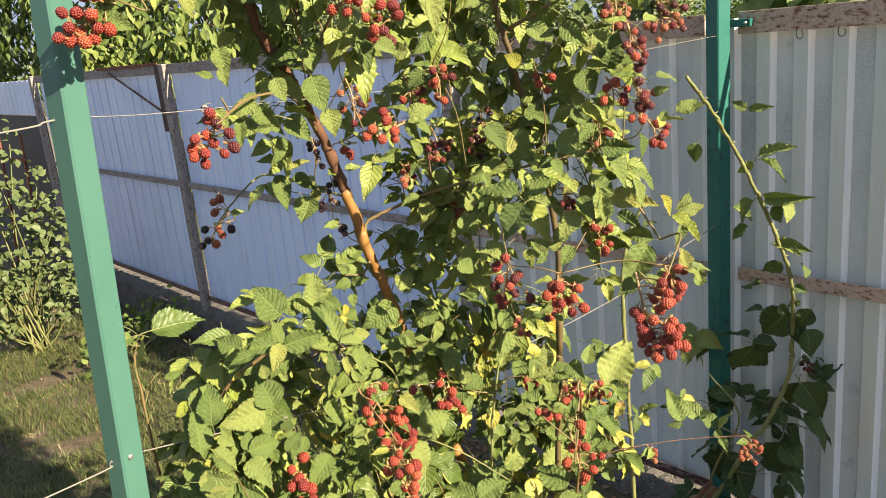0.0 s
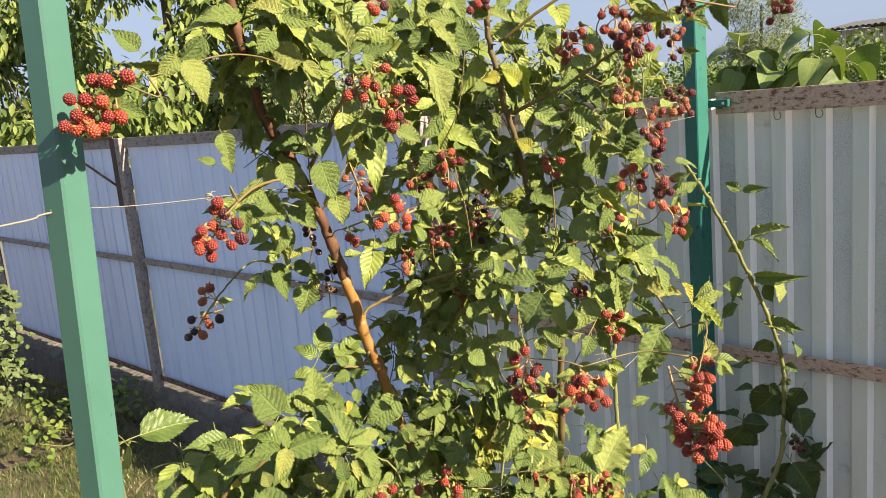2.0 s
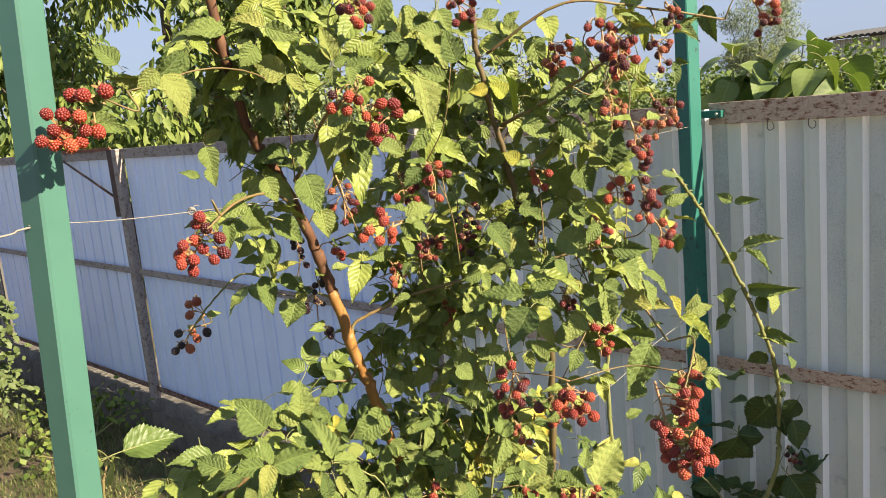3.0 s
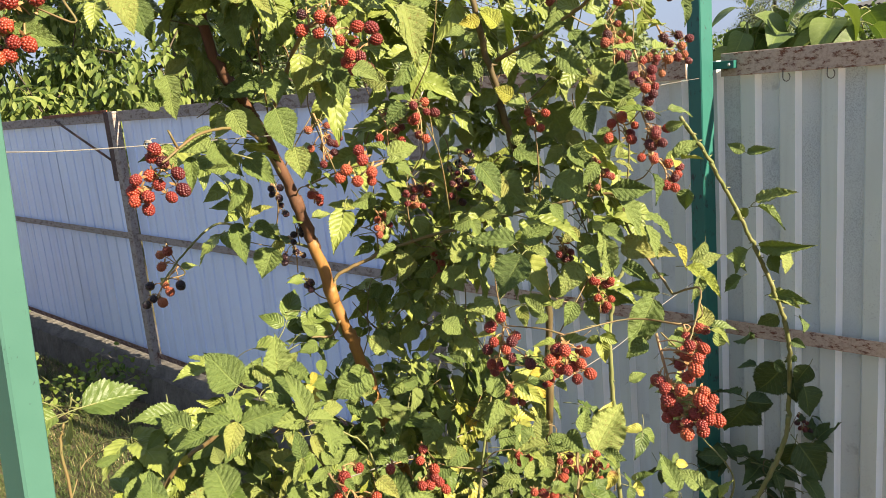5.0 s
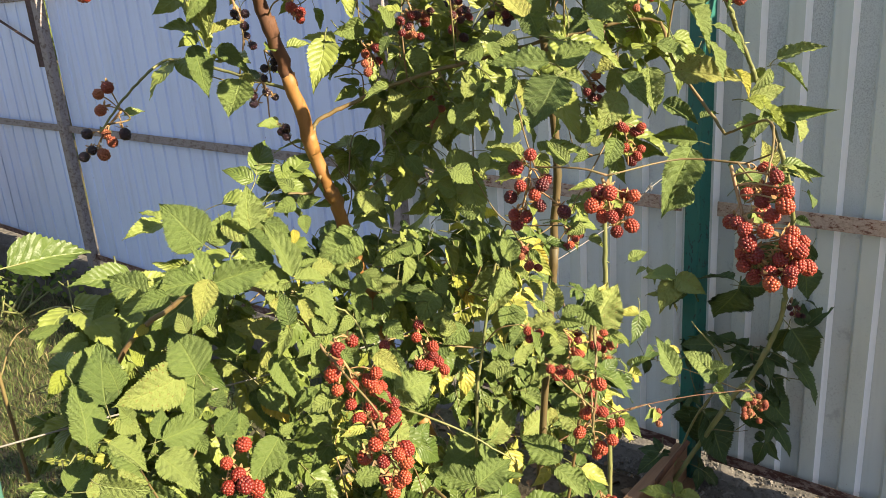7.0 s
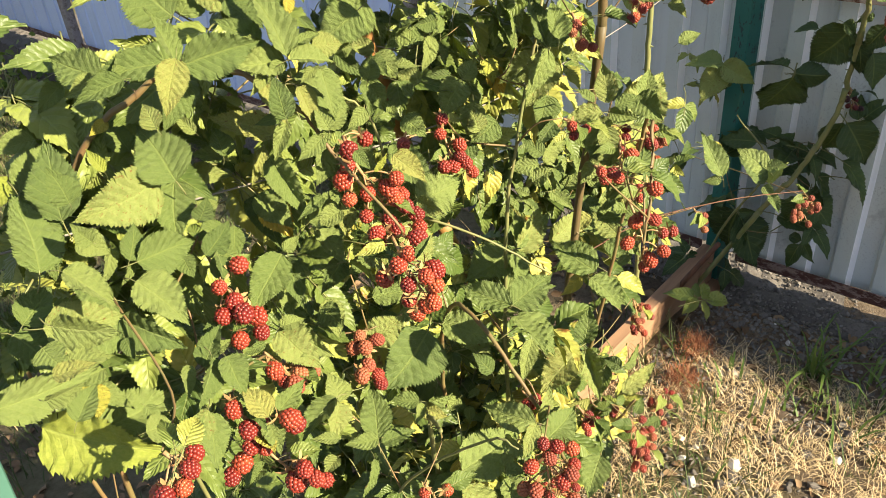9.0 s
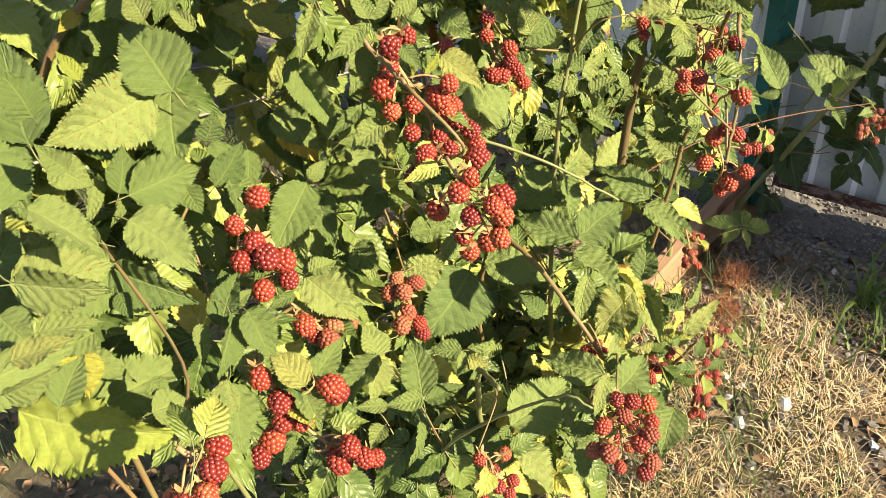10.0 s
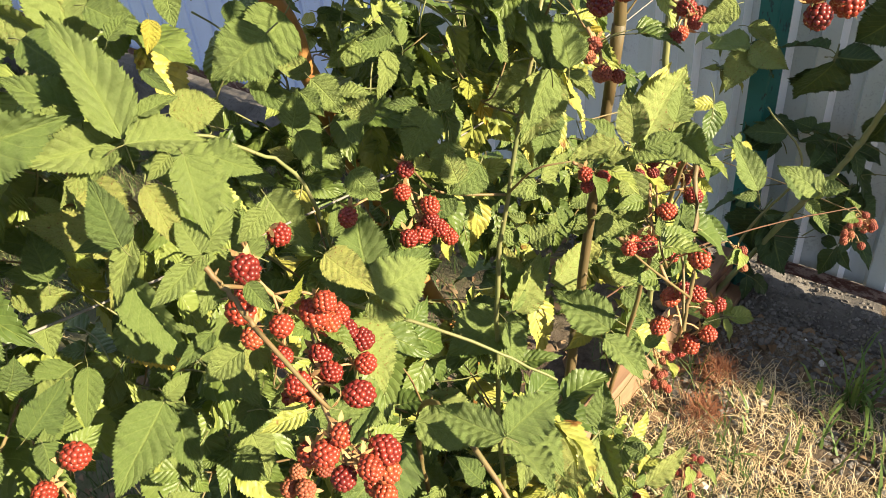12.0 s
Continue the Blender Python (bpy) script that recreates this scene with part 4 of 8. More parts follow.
low.cane([(1.36, 1.32, 0.03), (1.40, 1.22, 0.5), (1.38, 1.15, 0.85), (1.30, 1.08, 1.05), (1.24, 1.04, 0.98), (1.21, 1.03, 0.90)], 0.004, 0.0018, CANE_RED)
low.cane([(1.18, 1.32, 0.03), (1.14, 1.36, 0.5), (1.065, 1.25, 0.80), (1.032, 1.1, 0.741), (1.06, 1.05, 0.60)], 0.0045, 0.0022, CANE_RED)
low.cane([(1.38, 1.25, 0.70), (1.55, 1.20, 0.715), (1.75, 1.12, 0.69), (1.93, 1.04, 0.65)], 0.0016, 0.0010, CANE_OLD)
low.cane([(1.12, 1.30, 0.03), (1.0, 1.25, 0.45), (0.92, 1.18, 0.72), (0.86, 1.1, 0.80)], 0.005, 0.0026, CANE_GREEN)
low.cane([(1.35, 1.28, 0.03), (1.32, 1.15, 0.35), (1.28, 1.06, 0.55)], 0.004, 0.002, CANE_RED)
wild = Plant("bramble_bush", (2.32, 1.44, 0.03), "long thorny bramble shoot with shade-darkened leaves climbing beside the fence", 24, True)
wild.cane([(2.300, 1.400, 0.030), (2.305, 1.213, 0.408), (2.308, 1.176, 0.465), (2.320, 1.108, 0.647), (2.300, 1.086, 0.810), (2.240, 1.066, 0.986), (2.160, 1.069, 1.133), (2.110, 1.092, 1.244), (2.040, 1.112, 1.364), (1.930, 1.126, 1.500), (1.800, 1.122, 1.604)], 0.0075, 0.0042, CANE_GREEN, "long green thorny shoot")
wild.cane([(2.31, 1.41, 0.05), (2.28, 1.32, 0.30), (2.24, 1.22, 0.52), (2.20, 1.30, 0.66)], 0.004, 0.002, CANE_GREEN)

# fruit
upper.truss(1.10, 1.20, 1.665, 9, 0.042, "red", 0.95, 0.9, "dark")
upper.cane([(1.285, 0.87, 1.37), (1.235, 0.80, 1.40), (1.165, 0.768, 1.385), (1.112, 0.758, 1.345)], 0.0018, 0.0012, CANE_RED, "", 0)
upper.truss(1.20, 0.79, 1.318, 11, 0.040, "red", 1.05, 1.0)
upper.truss(1.24, 0.90, 1.845, 18, 0.050, "dark", 1.0, 0.9, "red")
upper.truss(1.33, 0.98, 1.75, 9, 0.045, "dark", 0.95, 1.0, "rust")
upper.truss(1.28, 1.05, 1.855, 14, 0.046, "rust", 0.9, 0.8, "red")
upper.truss(1.54, 0.80, 1.897, 10, 0.05, "dark", 1.0, 0.7, "red")
upper.truss(1.266, 1.10, 1.647, 6, 0.034, "rust", 0.9, 0.9, "red")
upper.truss(1.33, 1.03, 1.335, 9, 0.036, "red", 0.95, 1.2, "dark")
upper.truss(0.91, 1.15, 1.94, 9, 0.04, "dark", 0.95, 0.8, "red")
upper.truss(1.40, 1.40, 1.55, 8, 0.045, "black", 0.85, 0.9, "dark")
upper.truss(1.01, 1.50, 1.545, 6, 0.035, "black", 0.85, 1.2)
upper.truss(1.00, 1.45, 1.44, 5, 0.035, "black", 0.8, 1.2)
upper.truss(1.07, 1.25, 1.655, 7, 0.04, "dark", 0.9, 0.9, "red")
upper.truss(1.17, 1.30, 1.54, 6, 0.04, "rust", 0.85, 1.0, "dark")
mound.truss(0.53, 1.04, 1.06, 6, 0.03, "red", 1.0, 0.7)
low.truss(1.94, 1.03, 0.60, 18, 0.048, "rust", 0.9, 0.8)
low.truss(1.526, 1.183, 0.50, 12, 0.036, "rust", 0.9, 1.5, "red")
low.truss(1.254, 1.034, 0.50, 12, 0.045, "red", 0.9, 0.7, "rust")
low.truss(1.30, 1.05, 0.40, 10, 0.034, "red", 0.9, 1.3, "rust")
low.truss(1.04, 1.05, 0.575, 11, 0.044, "red", 0.95, 0.9)
low.truss(1.13, 1.06, 0.62, 5, 0.03, "red", 0.95, 0.9)
low.truss(0.83, 1.09, 0.70, 8, 0.04, "red", 1.0, 0.8)
low.truss(1.36, 1.16, 0.97, 4, 0.03, "red", 0.9, 0.8)
wild.truss(2.455, 1.10, 0.645, 9, 0.042, "dark", 0.95, 0.9)
upper.truss(0.990, 1.320, 1.648, 11, 0.049, "rust", 0.85, 1, "dark")
upper.truss(1.269, 0.950, 1.882, 9, 0.050, "red", 0.95, 0.7, "dark")
upper.truss(1.400, 0.920, 1.851, 9, 0.041, "dark", 0.85, 0.8, "rust")
upper.truss(1.439, 0.950, 1.743, 13, 0.058, "dark", 0.95, 0.8, "rust")
upper.truss(1.369, 1.000, 1.771, 6, 0.032, "rust", 0.85, 1.4, "dark")
upper.truss(1.247, 0.880, 1.700, 10, 0.026, "dark", 1, 1.9, "red")
upper.truss(1.240, 0.920, 1.630, 7, 0.031, "red", 0.95, 1)
upper.truss(1.244, 0.870, 1.612, 11, 0.033, "red", 1, 1.5, "dark")
upper.truss(1.268, 0.860, 1.560, 7, 0.031, "dark", 1, 0.8, "red")
upper.truss(1.092, 1.100, 1.941, 9, 0.037, "dark", 0.9, 0.7, "red")
upper.truss(1.453, 0.920, 1.917, 6, 0.033, "dark", 0.85, 0.8, "rust")
upper.truss(1.304, 1.000, 1.551, 6, 0.041, "rust", 0.85, 0.8, "red")
upper.truss(0.946, 1.300, 1.565, 5, 0.025, "red", 0.9, 0.7)
upper.truss(1.125, 1.350, 1.485, 6, 0.027, "rust", 0.85, 0.9, "dark")
upper.truss(1.197, 1.300, 1.395, 8, 0.030, "rust", 0.85, 1.2, "red")
upper.truss(1.273, 1.300, 1.526, 8, 0.024, "dark", 0.85, 1.9)
upper.truss(1.330, 1.250, 1.529, 8, 0.033, "dark", 0.85, 0.7)
upper.truss(1.261, 1.050, 1.431, 6, 0.022, "dark", 0.9, 1.1, "rust")
upper.truss(1.164, 1.300, 1.524, 6, 0.031, "rust", 0.85, 0.8, "dark")
upper.truss(0.996, 1.420, 1.492, 6, 0.026, "black", 0.85, 0.8, "dark")
upper.truss(1.002, 1.420, 1.390, 4, 0.013, "black", 0.85, 1)
upper.truss(1.201, 1.050, 1.224, 5, 0.025, "rust", 0.9, 0.7, "red")
low.truss(1.162, 1.100, 1.196, 5, 0.022, "rust", 0.85, 1.2)
low.truss(1.617, 1.120, 0.708, 5, 0.026, "rust", 0.85, 0.9)
low.truss(1.460, 1.150, 0.919, 10, 0.041, "red", 0.95, 0.9, "rust")
low.truss(1.223, 1.150, 1.040, 3, 0.024, "red", 0.95, 0.6)
low.truss(1.334, 1.100, 0.907, 2, 0.017, "red", 0.95, 0.6)
low.truss(1.156, 1.060, 1.030, 2, 0.011, "red", 1, 0.5)
low.truss(1.468, 1.100, 0.364, 10, 0.042, "red", 0.9, 1.2, "rust")
low.truss(1.047, 1.100, 0.698, 5, 0.023, "red", 0.95, 0.8)
low.truss(1.307, 1.100, 0.465, 4, 0.025, "red", 0.9, 0.8)

mound.spray([(0.865, 1.200, 1.162), (0.851, 1.172, 1.146), (0.873, 1.170, 1.103), (0.887, 1.171, 1.067), (0.858, 1.135, 1.064)], [(0.844, 1.173, 1.161), (0.897, 1.206, 1.144), (0.842, 1.176, 1.144), (0.840, 1.183, 1.129), (0.835, 1.173, 1.109), (0.855, 1.167, 1.108), (0.849, 1.167, 1.084), (0.881, 1.148, 1.120), (0.878, 1.161, 1.108), (0.902, 1.166, 1.087), (0.902, 1.164, 1.074), (0.910, 1.155, 1.061), (0.879, 1.166, 1.064), (0.871, 1.147, 1.063), (0.847, 1.150, 1.071), (0.846, 1.150, 1.055), (0.859, 1.180, 1.031), (0.895, 1.135, 1.059), (0.862, 1.110, 1.071), (0.889, 1.163, 1.088)], "red", size=1.26)
mound.spray([(0.841, 1.118, 1.079), (0.832, 1.100, 1.073), (0.831, 1.088, 1.055), (0.837, 1.080, 1.030)], [(0.826, 1.085, 1.080), (0.814, 1.090, 1.071), (0.826, 1.126, 1.034), (0.818, 1.083, 1.048), (0.844, 1.070, 1.038), (0.847, 1.075, 1.055), (0.866, 1.136, 0.978), (0.896, 1.156, 0.933), (0.838, 1.071, 1.022), (0.853, 1.096, 0.997), (0.830, 1.070, 1.058)], "red", size=1.26)
mound.spray([(0.718, 1.281, 1.089), (0.700, 1.230, 1.077), (0.700, 1.206, 1.050), (0.714, 1.195, 1.020)], [(0.716, 1.214, 1.079), (0.691, 1.216, 1.066), (0.692, 1.195, 1.058), (0.691, 1.183, 1.051), (0.677, 1.196, 1.048), (0.708, 1.188, 1.014), (0.683, 1.188, 1.018), (0.705, 1.184, 1.037)], "red", size=1.26)
mound.spray([(0.721, 1.214, 0.960), (0.741, 1.213, 0.930), (0.766, 1.213, 0.898)], [(0.717, 1.198, 0.951), (0.751, 1.206, 0.917), (0.768, 1.203, 0.909), (0.734, 1.191, 0.922), (0.732, 1.206, 0.921)], "red", mixed="rust", size=1.26)
mound.spray([(0.640, 1.152, 0.998), (0.641, 1.140, 0.972), (0.645, 1.126, 0.936), (0.657, 1.105, 0.905)], [(0.631, 1.138, 0.996), (0.635, 1.129, 0.973), (0.652, 1.135, 0.966), (0.628, 1.144, 0.924), (0.633, 1.129, 0.950), (0.646, 1.127, 0.943), (0.614, 1.146, 0.916), (0.660, 1.091, 0.923), (0.663, 1.081, 0.913), (0.653, 1.100, 0.906), (0.675, 1.081, 0.898), (0.667, 1.108, 0.973), (0.673, 1.111, 0.959)], "red", size=1.26)
mound.spray([(0.919, 1.279, 0.834), (0.892, 1.253, 0.825), (0.873, 1.235, 0.808)], [(0.887, 1.260, 0.852), (0.917, 1.263, 0.826), (0.882, 1.244, 0.845), (0.877, 1.262, 0.840), (0.860, 1.233, 0.820), (0.881, 1.228, 0.809), (0.882, 1.226, 0.796), (0.877, 1.238, 0.822)], "rust", mixed="red", size=1.26)
low.spray([(1.106, 1.282, 1.076), (1.096, 1.265, 1.045), (1.093, 1.247, 1.011)], [(1.099, 1.277, 1.073), (1.074, 1.260, 1.066), (1.000, 1.254, 1.084), (1.093, 1.245, 1.047), (1.088, 1.242, 1.034), (1.081, 1.247, 1.022), (1.097, 1.240, 1.022), (1.114, 1.243, 0.999), (1.058, 1.242, 1.030)], "red", size=1.26)
low.spray([(1.263, 1.077, 0.934), (1.254, 1.056, 0.908), (1.237, 1.036, 0.885), (1.266, 1.055, 0.830)], [(1.247, 1.062, 0.913), (1.224, 1.060, 0.891), (1.253, 1.040, 0.855), (1.260, 1.024, 0.870), (1.270, 1.031, 0.892), (1.259, 1.052, 0.834), (1.262, 1.044, 0.914), (1.243, 1.048, 0.929), (1.296, 1.029, 0.882)], "red", size=1.26)
low.spray([(1.275, 1.102, 1.020), (1.242, 1.082, 1.004), (1.239, 1.070, 0.968)], [(1.214, 1.093, 0.988), (1.227, 1.082, 0.984), (1.244, 1.038, 0.974), (1.249, 1.078, 1.011), (1.279, 1.065, 1.019)], "red", size=1.26)
low.spray([(0.968, 1.025, 0.746), (0.951, 1.005, 0.723), (0.939, 0.989, 0.681)], [(0.948, 1.006, 0.739), (0.927, 1.016, 0.736), (0.951, 1.016, 0.755), (0.964, 1.006, 0.746), (0.986, 0.997, 0.728), (0.916, 1.020, 0.703), (0.916, 1.003, 0.711), (0.951, 0.975, 0.727), (0.972, 0.983, 0.720), (0.942, 0.981, 0.718), (0.949, 0.969, 0.686), (0.939, 0.970, 0.677)], "red", mixed="rust", size=1.26)
upper.spray([(0.704, 1.261, 1.673), (0.676, 1.252, 1.649), (0.655, 1.254, 1.620)], [(0.634, 1.239, 1.638), (0.657, 1.249, 1.639), (0.661, 1.236, 1.627), (0.637, 1.255, 1.623), (0.644, 1.236, 1.616), (0.632, 1.247, 1.611), (0.648, 1.249, 1.599), (0.676, 1.239, 1.610), (0.693, 1.239, 1.617), (0.690, 1.240, 1.639), (0.673, 1.242, 1.655), (0.662, 1.249, 1.662), (0.664, 1.239, 1.672)], "red", mixed="dark")
upper.spray([(0.872, 1.648, 1.436), (0.855, 1.673, 1.409), (0.834, 1.679, 1.379)], [(0.834, 1.635, 1.464), (0.846, 1.660, 1.438), (0.828, 1.592, 1.476), (0.821, 1.669, 1.405), (0.850, 1.667, 1.400), (0.853, 1.660, 1.388), (0.870, 1.648, 1.398), (0.826, 1.674, 1.379), (0.811, 1.673, 1.371), (0.836, 1.662, 1.372)], "rust", mixed="black")
upper.spray([(0.531, 1.180, 1.837), (0.501, 1.195, 1.820), (0.481, 1.203, 1.798)], [(0.467, 1.193, 1.824), (0.486, 1.194, 1.823), (0.495, 1.173, 1.819), (0.496, 1.190, 1.844), (0.501, 1.167, 1.842), (0.470, 1.190, 1.805), (0.487, 1.200, 1.800), (0.500, 1.175, 1.803), (0.514, 1.173, 1.800), (0.483, 1.181, 1.787), (0.474, 1.202, 1.790), (0.456, 1.192, 1.794), (0.496, 1.181, 1.789), (0.526, 1.165, 1.846)], "red")
upper.spray([(0.878, 1.126, 1.851), (0.884, 1.121, 1.806), (0.936, 1.141, 1.766)], [(0.835, 1.130, 1.823), (0.857, 1.128, 1.799), (0.885, 1.106, 1.838), (0.845, 1.145, 1.805), (0.886, 1.120, 1.789), (0.911, 1.115, 1.805), (0.935, 1.114, 1.804), (0.958, 1.132, 1.789), (0.910, 1.121, 1.787), (0.904, 1.126, 1.771), (0.944, 1.138, 1.752), (0.917, 1.135, 1.750), (0.905, 1.136, 1.762), (0.931, 1.136, 1.767), (0.856, 1.118, 1.819), (0.874, 1.120, 1.814)], "dark", mixed="red")
upper.spray([(0.982, 1.166, 1.618), (0.955, 1.173, 1.609), (0.937, 1.181, 1.598)], [(0.944, 1.178, 1.637), (0.944, 1.171, 1.623), (0.914, 1.174, 1.612), (0.926, 1.165, 1.594), (0.949, 1.159, 1.605), (0.956, 1.170, 1.591), (0.909, 1.183, 1.602)], "red")
upper.spray([(1.078, 0.928, 1.355), (1.076, 0.918, 1.325), (1.118, 0.933, 1.274)], [(1.063, 0.929, 1.338), (1.059, 0.914, 1.340), (1.063, 0.934, 1.322), (1.061, 0.925, 1.311), (1.057, 0.910, 1.313), (1.092, 0.912, 1.330), (1.088, 0.898, 1.331), (1.079, 0.902, 1.317), (1.132, 0.925, 1.279), (1.111, 0.933, 1.275), (1.083, 0.918, 1.308), (1.048, 0.931, 1.326)], "red")
upper.spray([(1.050, 1.011, 1.364), (1.045, 1.015, 1.336), (1.057, 1.039, 1.288)], [(1.031, 1.004, 1.383), (1.034, 1.027, 1.365), (1.025, 1.016, 1.345), (1.035, 1.039, 1.326), (1.035, 1.002, 1.333), (1.046, 1.003, 1.317), (1.043, 0.996, 1.344), (1.056, 0.998, 1.348), (1.044, 1.022, 1.300), (1.042, 1.039, 1.302), (1.057, 1.046, 1.285), (1.051, 0.972, 1.313)], "red", mixed="dark")
upper.spray([(1.078, 0.774, 1.383), (1.071, 0.756, 1.333), (1.066, 0.739, 1.301), (1.061, 0.724, 1.272)], [(1.077, 0.733, 1.372), (1.080, 0.741, 1.358), (1.072, 0.720, 1.359), (1.065, 0.720, 1.347), (1.069, 0.732, 1.333), (1.074, 0.746, 1.346), (1.061, 0.773, 1.323), (1.054, 0.762, 1.326), (1.045, 0.751, 1.323), (1.050, 0.732, 1.322), (1.069, 0.711, 1.318), (1.046, 0.748, 1.310), (1.058, 0.712, 1.311), (1.073, 0.702, 1.308), (1.072, 0.717, 1.297), (1.057, 0.700, 1.303), (1.059, 0.756, 1.293), (1.055, 0.743, 1.293), (1.057, 0.719, 1.292), (1.050, 0.753, 1.281), (1.054, 0.742, 1.271), (1.048, 0.725, 1.279), (1.065, 0.719, 1.281), (1.046, 0.704, 1.284), (1.060, 0.701, 1.287), (1.074, 0.697, 1.282), (1.038, 0.719, 1.271), (1.058, 0.708, 1.270)], "red")

# the large leaves of the outer sprays
HIGH, MID, NEAR, LAST = (0.12, 0.24, 1.78), (0.29, 0.48, 1.56), (0.43, 0.75, 1.42), (0.63, 0.80, 1.46)
upper.leaf((1.444, 1.30, 1.10), (0.2, -0.4, -0.8), (-0.5, -0.8, 0.3), 0.7, 10, True)
mound.leaf((0.565, 1.455, 1.30), (-0.9, -0.3, 0.1), (0.1, -0.6, 0.8), 0.7, 10)
mound.leaf((0.575, 1.455, 1.30), (0.9, -0.2, 0.05), (-0.1, -0.7, 0.7), 1.1, 11)
mound.leaf((0.57, 1.46, 1.295), (0.2, 0.3, -0.4), (0.7, -0.6, 0.3), 0.8, 12)
mound.leaf((0.80, 1.29, 1.10), (0.3, -0.4, -0.8), (-0.3, -0.9, 0.3), 0.7, 11, True)
low.leaf((1.276, 1.331, 1.09), (0.0, -0.3, -0.9), (-0.6, -0.8, 0.3), 0.62, 11, True)
upper.blade(0.795, 1.315, 1.939, 0.724, 1.334, 1.940, 0.45, HIGH)
upper.blade(0.798, 1.222, 1.930, 0.765, 1.254, 1.953, 0.55, HIGH)
upper.blade(0.799, 1.221, 1.928, 0.839, 1.185, 1.910, 0.45, HIGH)
upper.blade(0.775, 1.261, 1.912, 0.801, 1.236, 1.890, 0.6, HIGH)
upper.blade(0.819, 1.211, 1.860, 0.783, 1.250, 1.886, 0.6, HIGH)
upper.blade(0.860, 1.157, 1.867, 0.819, 1.189, 1.900, 0.55, HIGH)
upper.blade(0.861, 1.153, 1.872, 0.855, 1.161, 1.928, 0.42, HIGH)
upper.blade(0.853, 1.141, 1.867, 0.873, 1.126, 1.875, 0.6, HIGH)
upper.blade(0.846, 1.137, 1.863, 0.841, 1.131, 1.834, 0.6, HIGH)
upper.blade(0.866, 1.130, 1.858, 0.902, 1.101, 1.870, 0.45, HIGH)
upper.blade(0.856, 1.115, 1.860, 0.857, 1.104, 1.832, 0.6, HIGH)
upper.blade(0.730, 1.366, 1.871, 0.735, 1.348, 1.814, 0.6, HIGH)
upper.blade(0.814, 1.309, 1.867, 0.769, 1.322, 1.853, 0.6, HIGH, True)
upper.blade(0.787, 1.328, 1.848, 0.804, 1.304, 1.830, 0.5, HIGH)
upper.blade(0.791, 1.260, 1.868, 0.803, 1.247, 1.857, 0.6, HIGH, True)
upper.blade(0.837, 1.360, 1.840, 0.793, 1.372, 1.812, 0.7, HIGH)
upper.blade(0.824, 1.278, 1.851, 0.817, 1.257, 1.786, 0.5, HIGH)
upper.blade(0.825, 1.224, 1.861, 0.806, 1.227, 1.797, 0.3, HIGH)
upper.blade(0.814, 1.202, 1.859, 0.832, 1.184, 1.830, 0.45, HIGH)
upper.blade(0.847, 1.228, 1.810, 0.843, 1.220, 1.771, 0.4, HIGH)
upper.blade(0.902, 1.176, 1.784, 0.862, 1.182, 1.730, 0.35, HIGH)
upper.blade(0.925, 1.194, 1.783, 0.919, 1.171, 1.704, 0.5, HIGH)
upper.blade(0.896, 1.212, 1.742, 0.905, 1.196, 1.715, 0.4, HIGH, True)
upper.blade(0.864, 1.261, 1.760, 0.861, 1.240, 1.714, 0.8, HIGH)
upper.blade(0.888, 1.325, 1.742, 0.827, 1.349, 1.738, 0.5, HIGH)
upper.blade(0.773, 1.389, 1.769, 0.808, 1.376, 1.793, 0.45, HIGH)
upper.blade(0.826, 1.359, 1.772, 0.812, 1.360, 1.728, 0.5, HIGH)
upper.blade(0.742, 1.332, 1.766, 0.746, 1.317, 1.722, 0.6, HIGH)
upper.blade(0.852, 1.351, 1.797, 0.862, 1.329, 1.771, 0.7, HIGH)
upper.blade(0.986, 1.164, 1.972, 0.968, 1.172, 1.913, 0.5, HIGH)
upper.blade(1.205, 1.327, 1.986, 1.178, 1.335, 1.923, 0.6, HIGH)
upper.blade(1.072, 1.221, 1.909, 1.038, 1.255, 1.913, 0.5, HIGH)
upper.blade(1.207, 1.323, 1.924, 1.172, 1.352, 1.867, 0.45, HIGH)
upper.blade(1.241, 1.345, 1.937, 1.261, 1.293, 1.857, 0.55, HIGH)
upper.blade(1.194, 1.313, 1.959, 1.222, 1.277, 1.933, 0.5, HIGH)
upper.blade(1.155, 1.275, 1.863, 1.182, 1.225, 1.822, 0.4, HIGH)
upper.blade(1.102, 1.221, 1.849, 1.100, 1.184, 1.760, 0.5, HIGH)
upper.blade(1.115, 1.174, 1.953, 1.128, 1.152, 1.913, 0.6, HIGH)
upper.blade(1.122, 1.103, 1.914, 1.101, 1.128, 1.939, 0.6, HIGH)
upper.blade(1.176, 1.128, 1.935, 1.198, 1.108, 1.948, 0.6, HIGH)
upper.blade(1.252, 1.212, 1.940, 1.273, 1.168, 1.922, 0.5, HIGH)
upper.blade(1.438, 1.295, 1.943, 1.457, 1.246, 1.917, 0.5, HIGH)
upper.blade(1.458, 1.239, 1.919, 1.457, 1.219, 1.849, 0.55, HIGH)
upper.blade(1.379, 1.281, 1.891, 1.403, 1.237, 1.878, 0.5, HIGH)
upper.blade(1.393, 1.258, 1.949, 1.416, 1.231, 1.967, 0.5, HIGH)
upper.blade(1.262, 1.197, 1.842, 1.267, 1.182, 1.799, 0.6, HIGH, True)
upper.blade(1.240, 1.184, 1.821, 1.212, 1.207, 1.814, 0.6, HIGH, True)
upper.blade(1.204, 1.186, 1.803, 1.175, 1.204, 1.799, 0.6, HIGH)
upper.blade(1.227, 1.205, 1.798, 1.233, 1.186, 1.771, 0.6, HIGH)
upper.blade(1.276, 1.174, 1.783, 1.273, 1.170, 1.750, 0.6, HIGH)
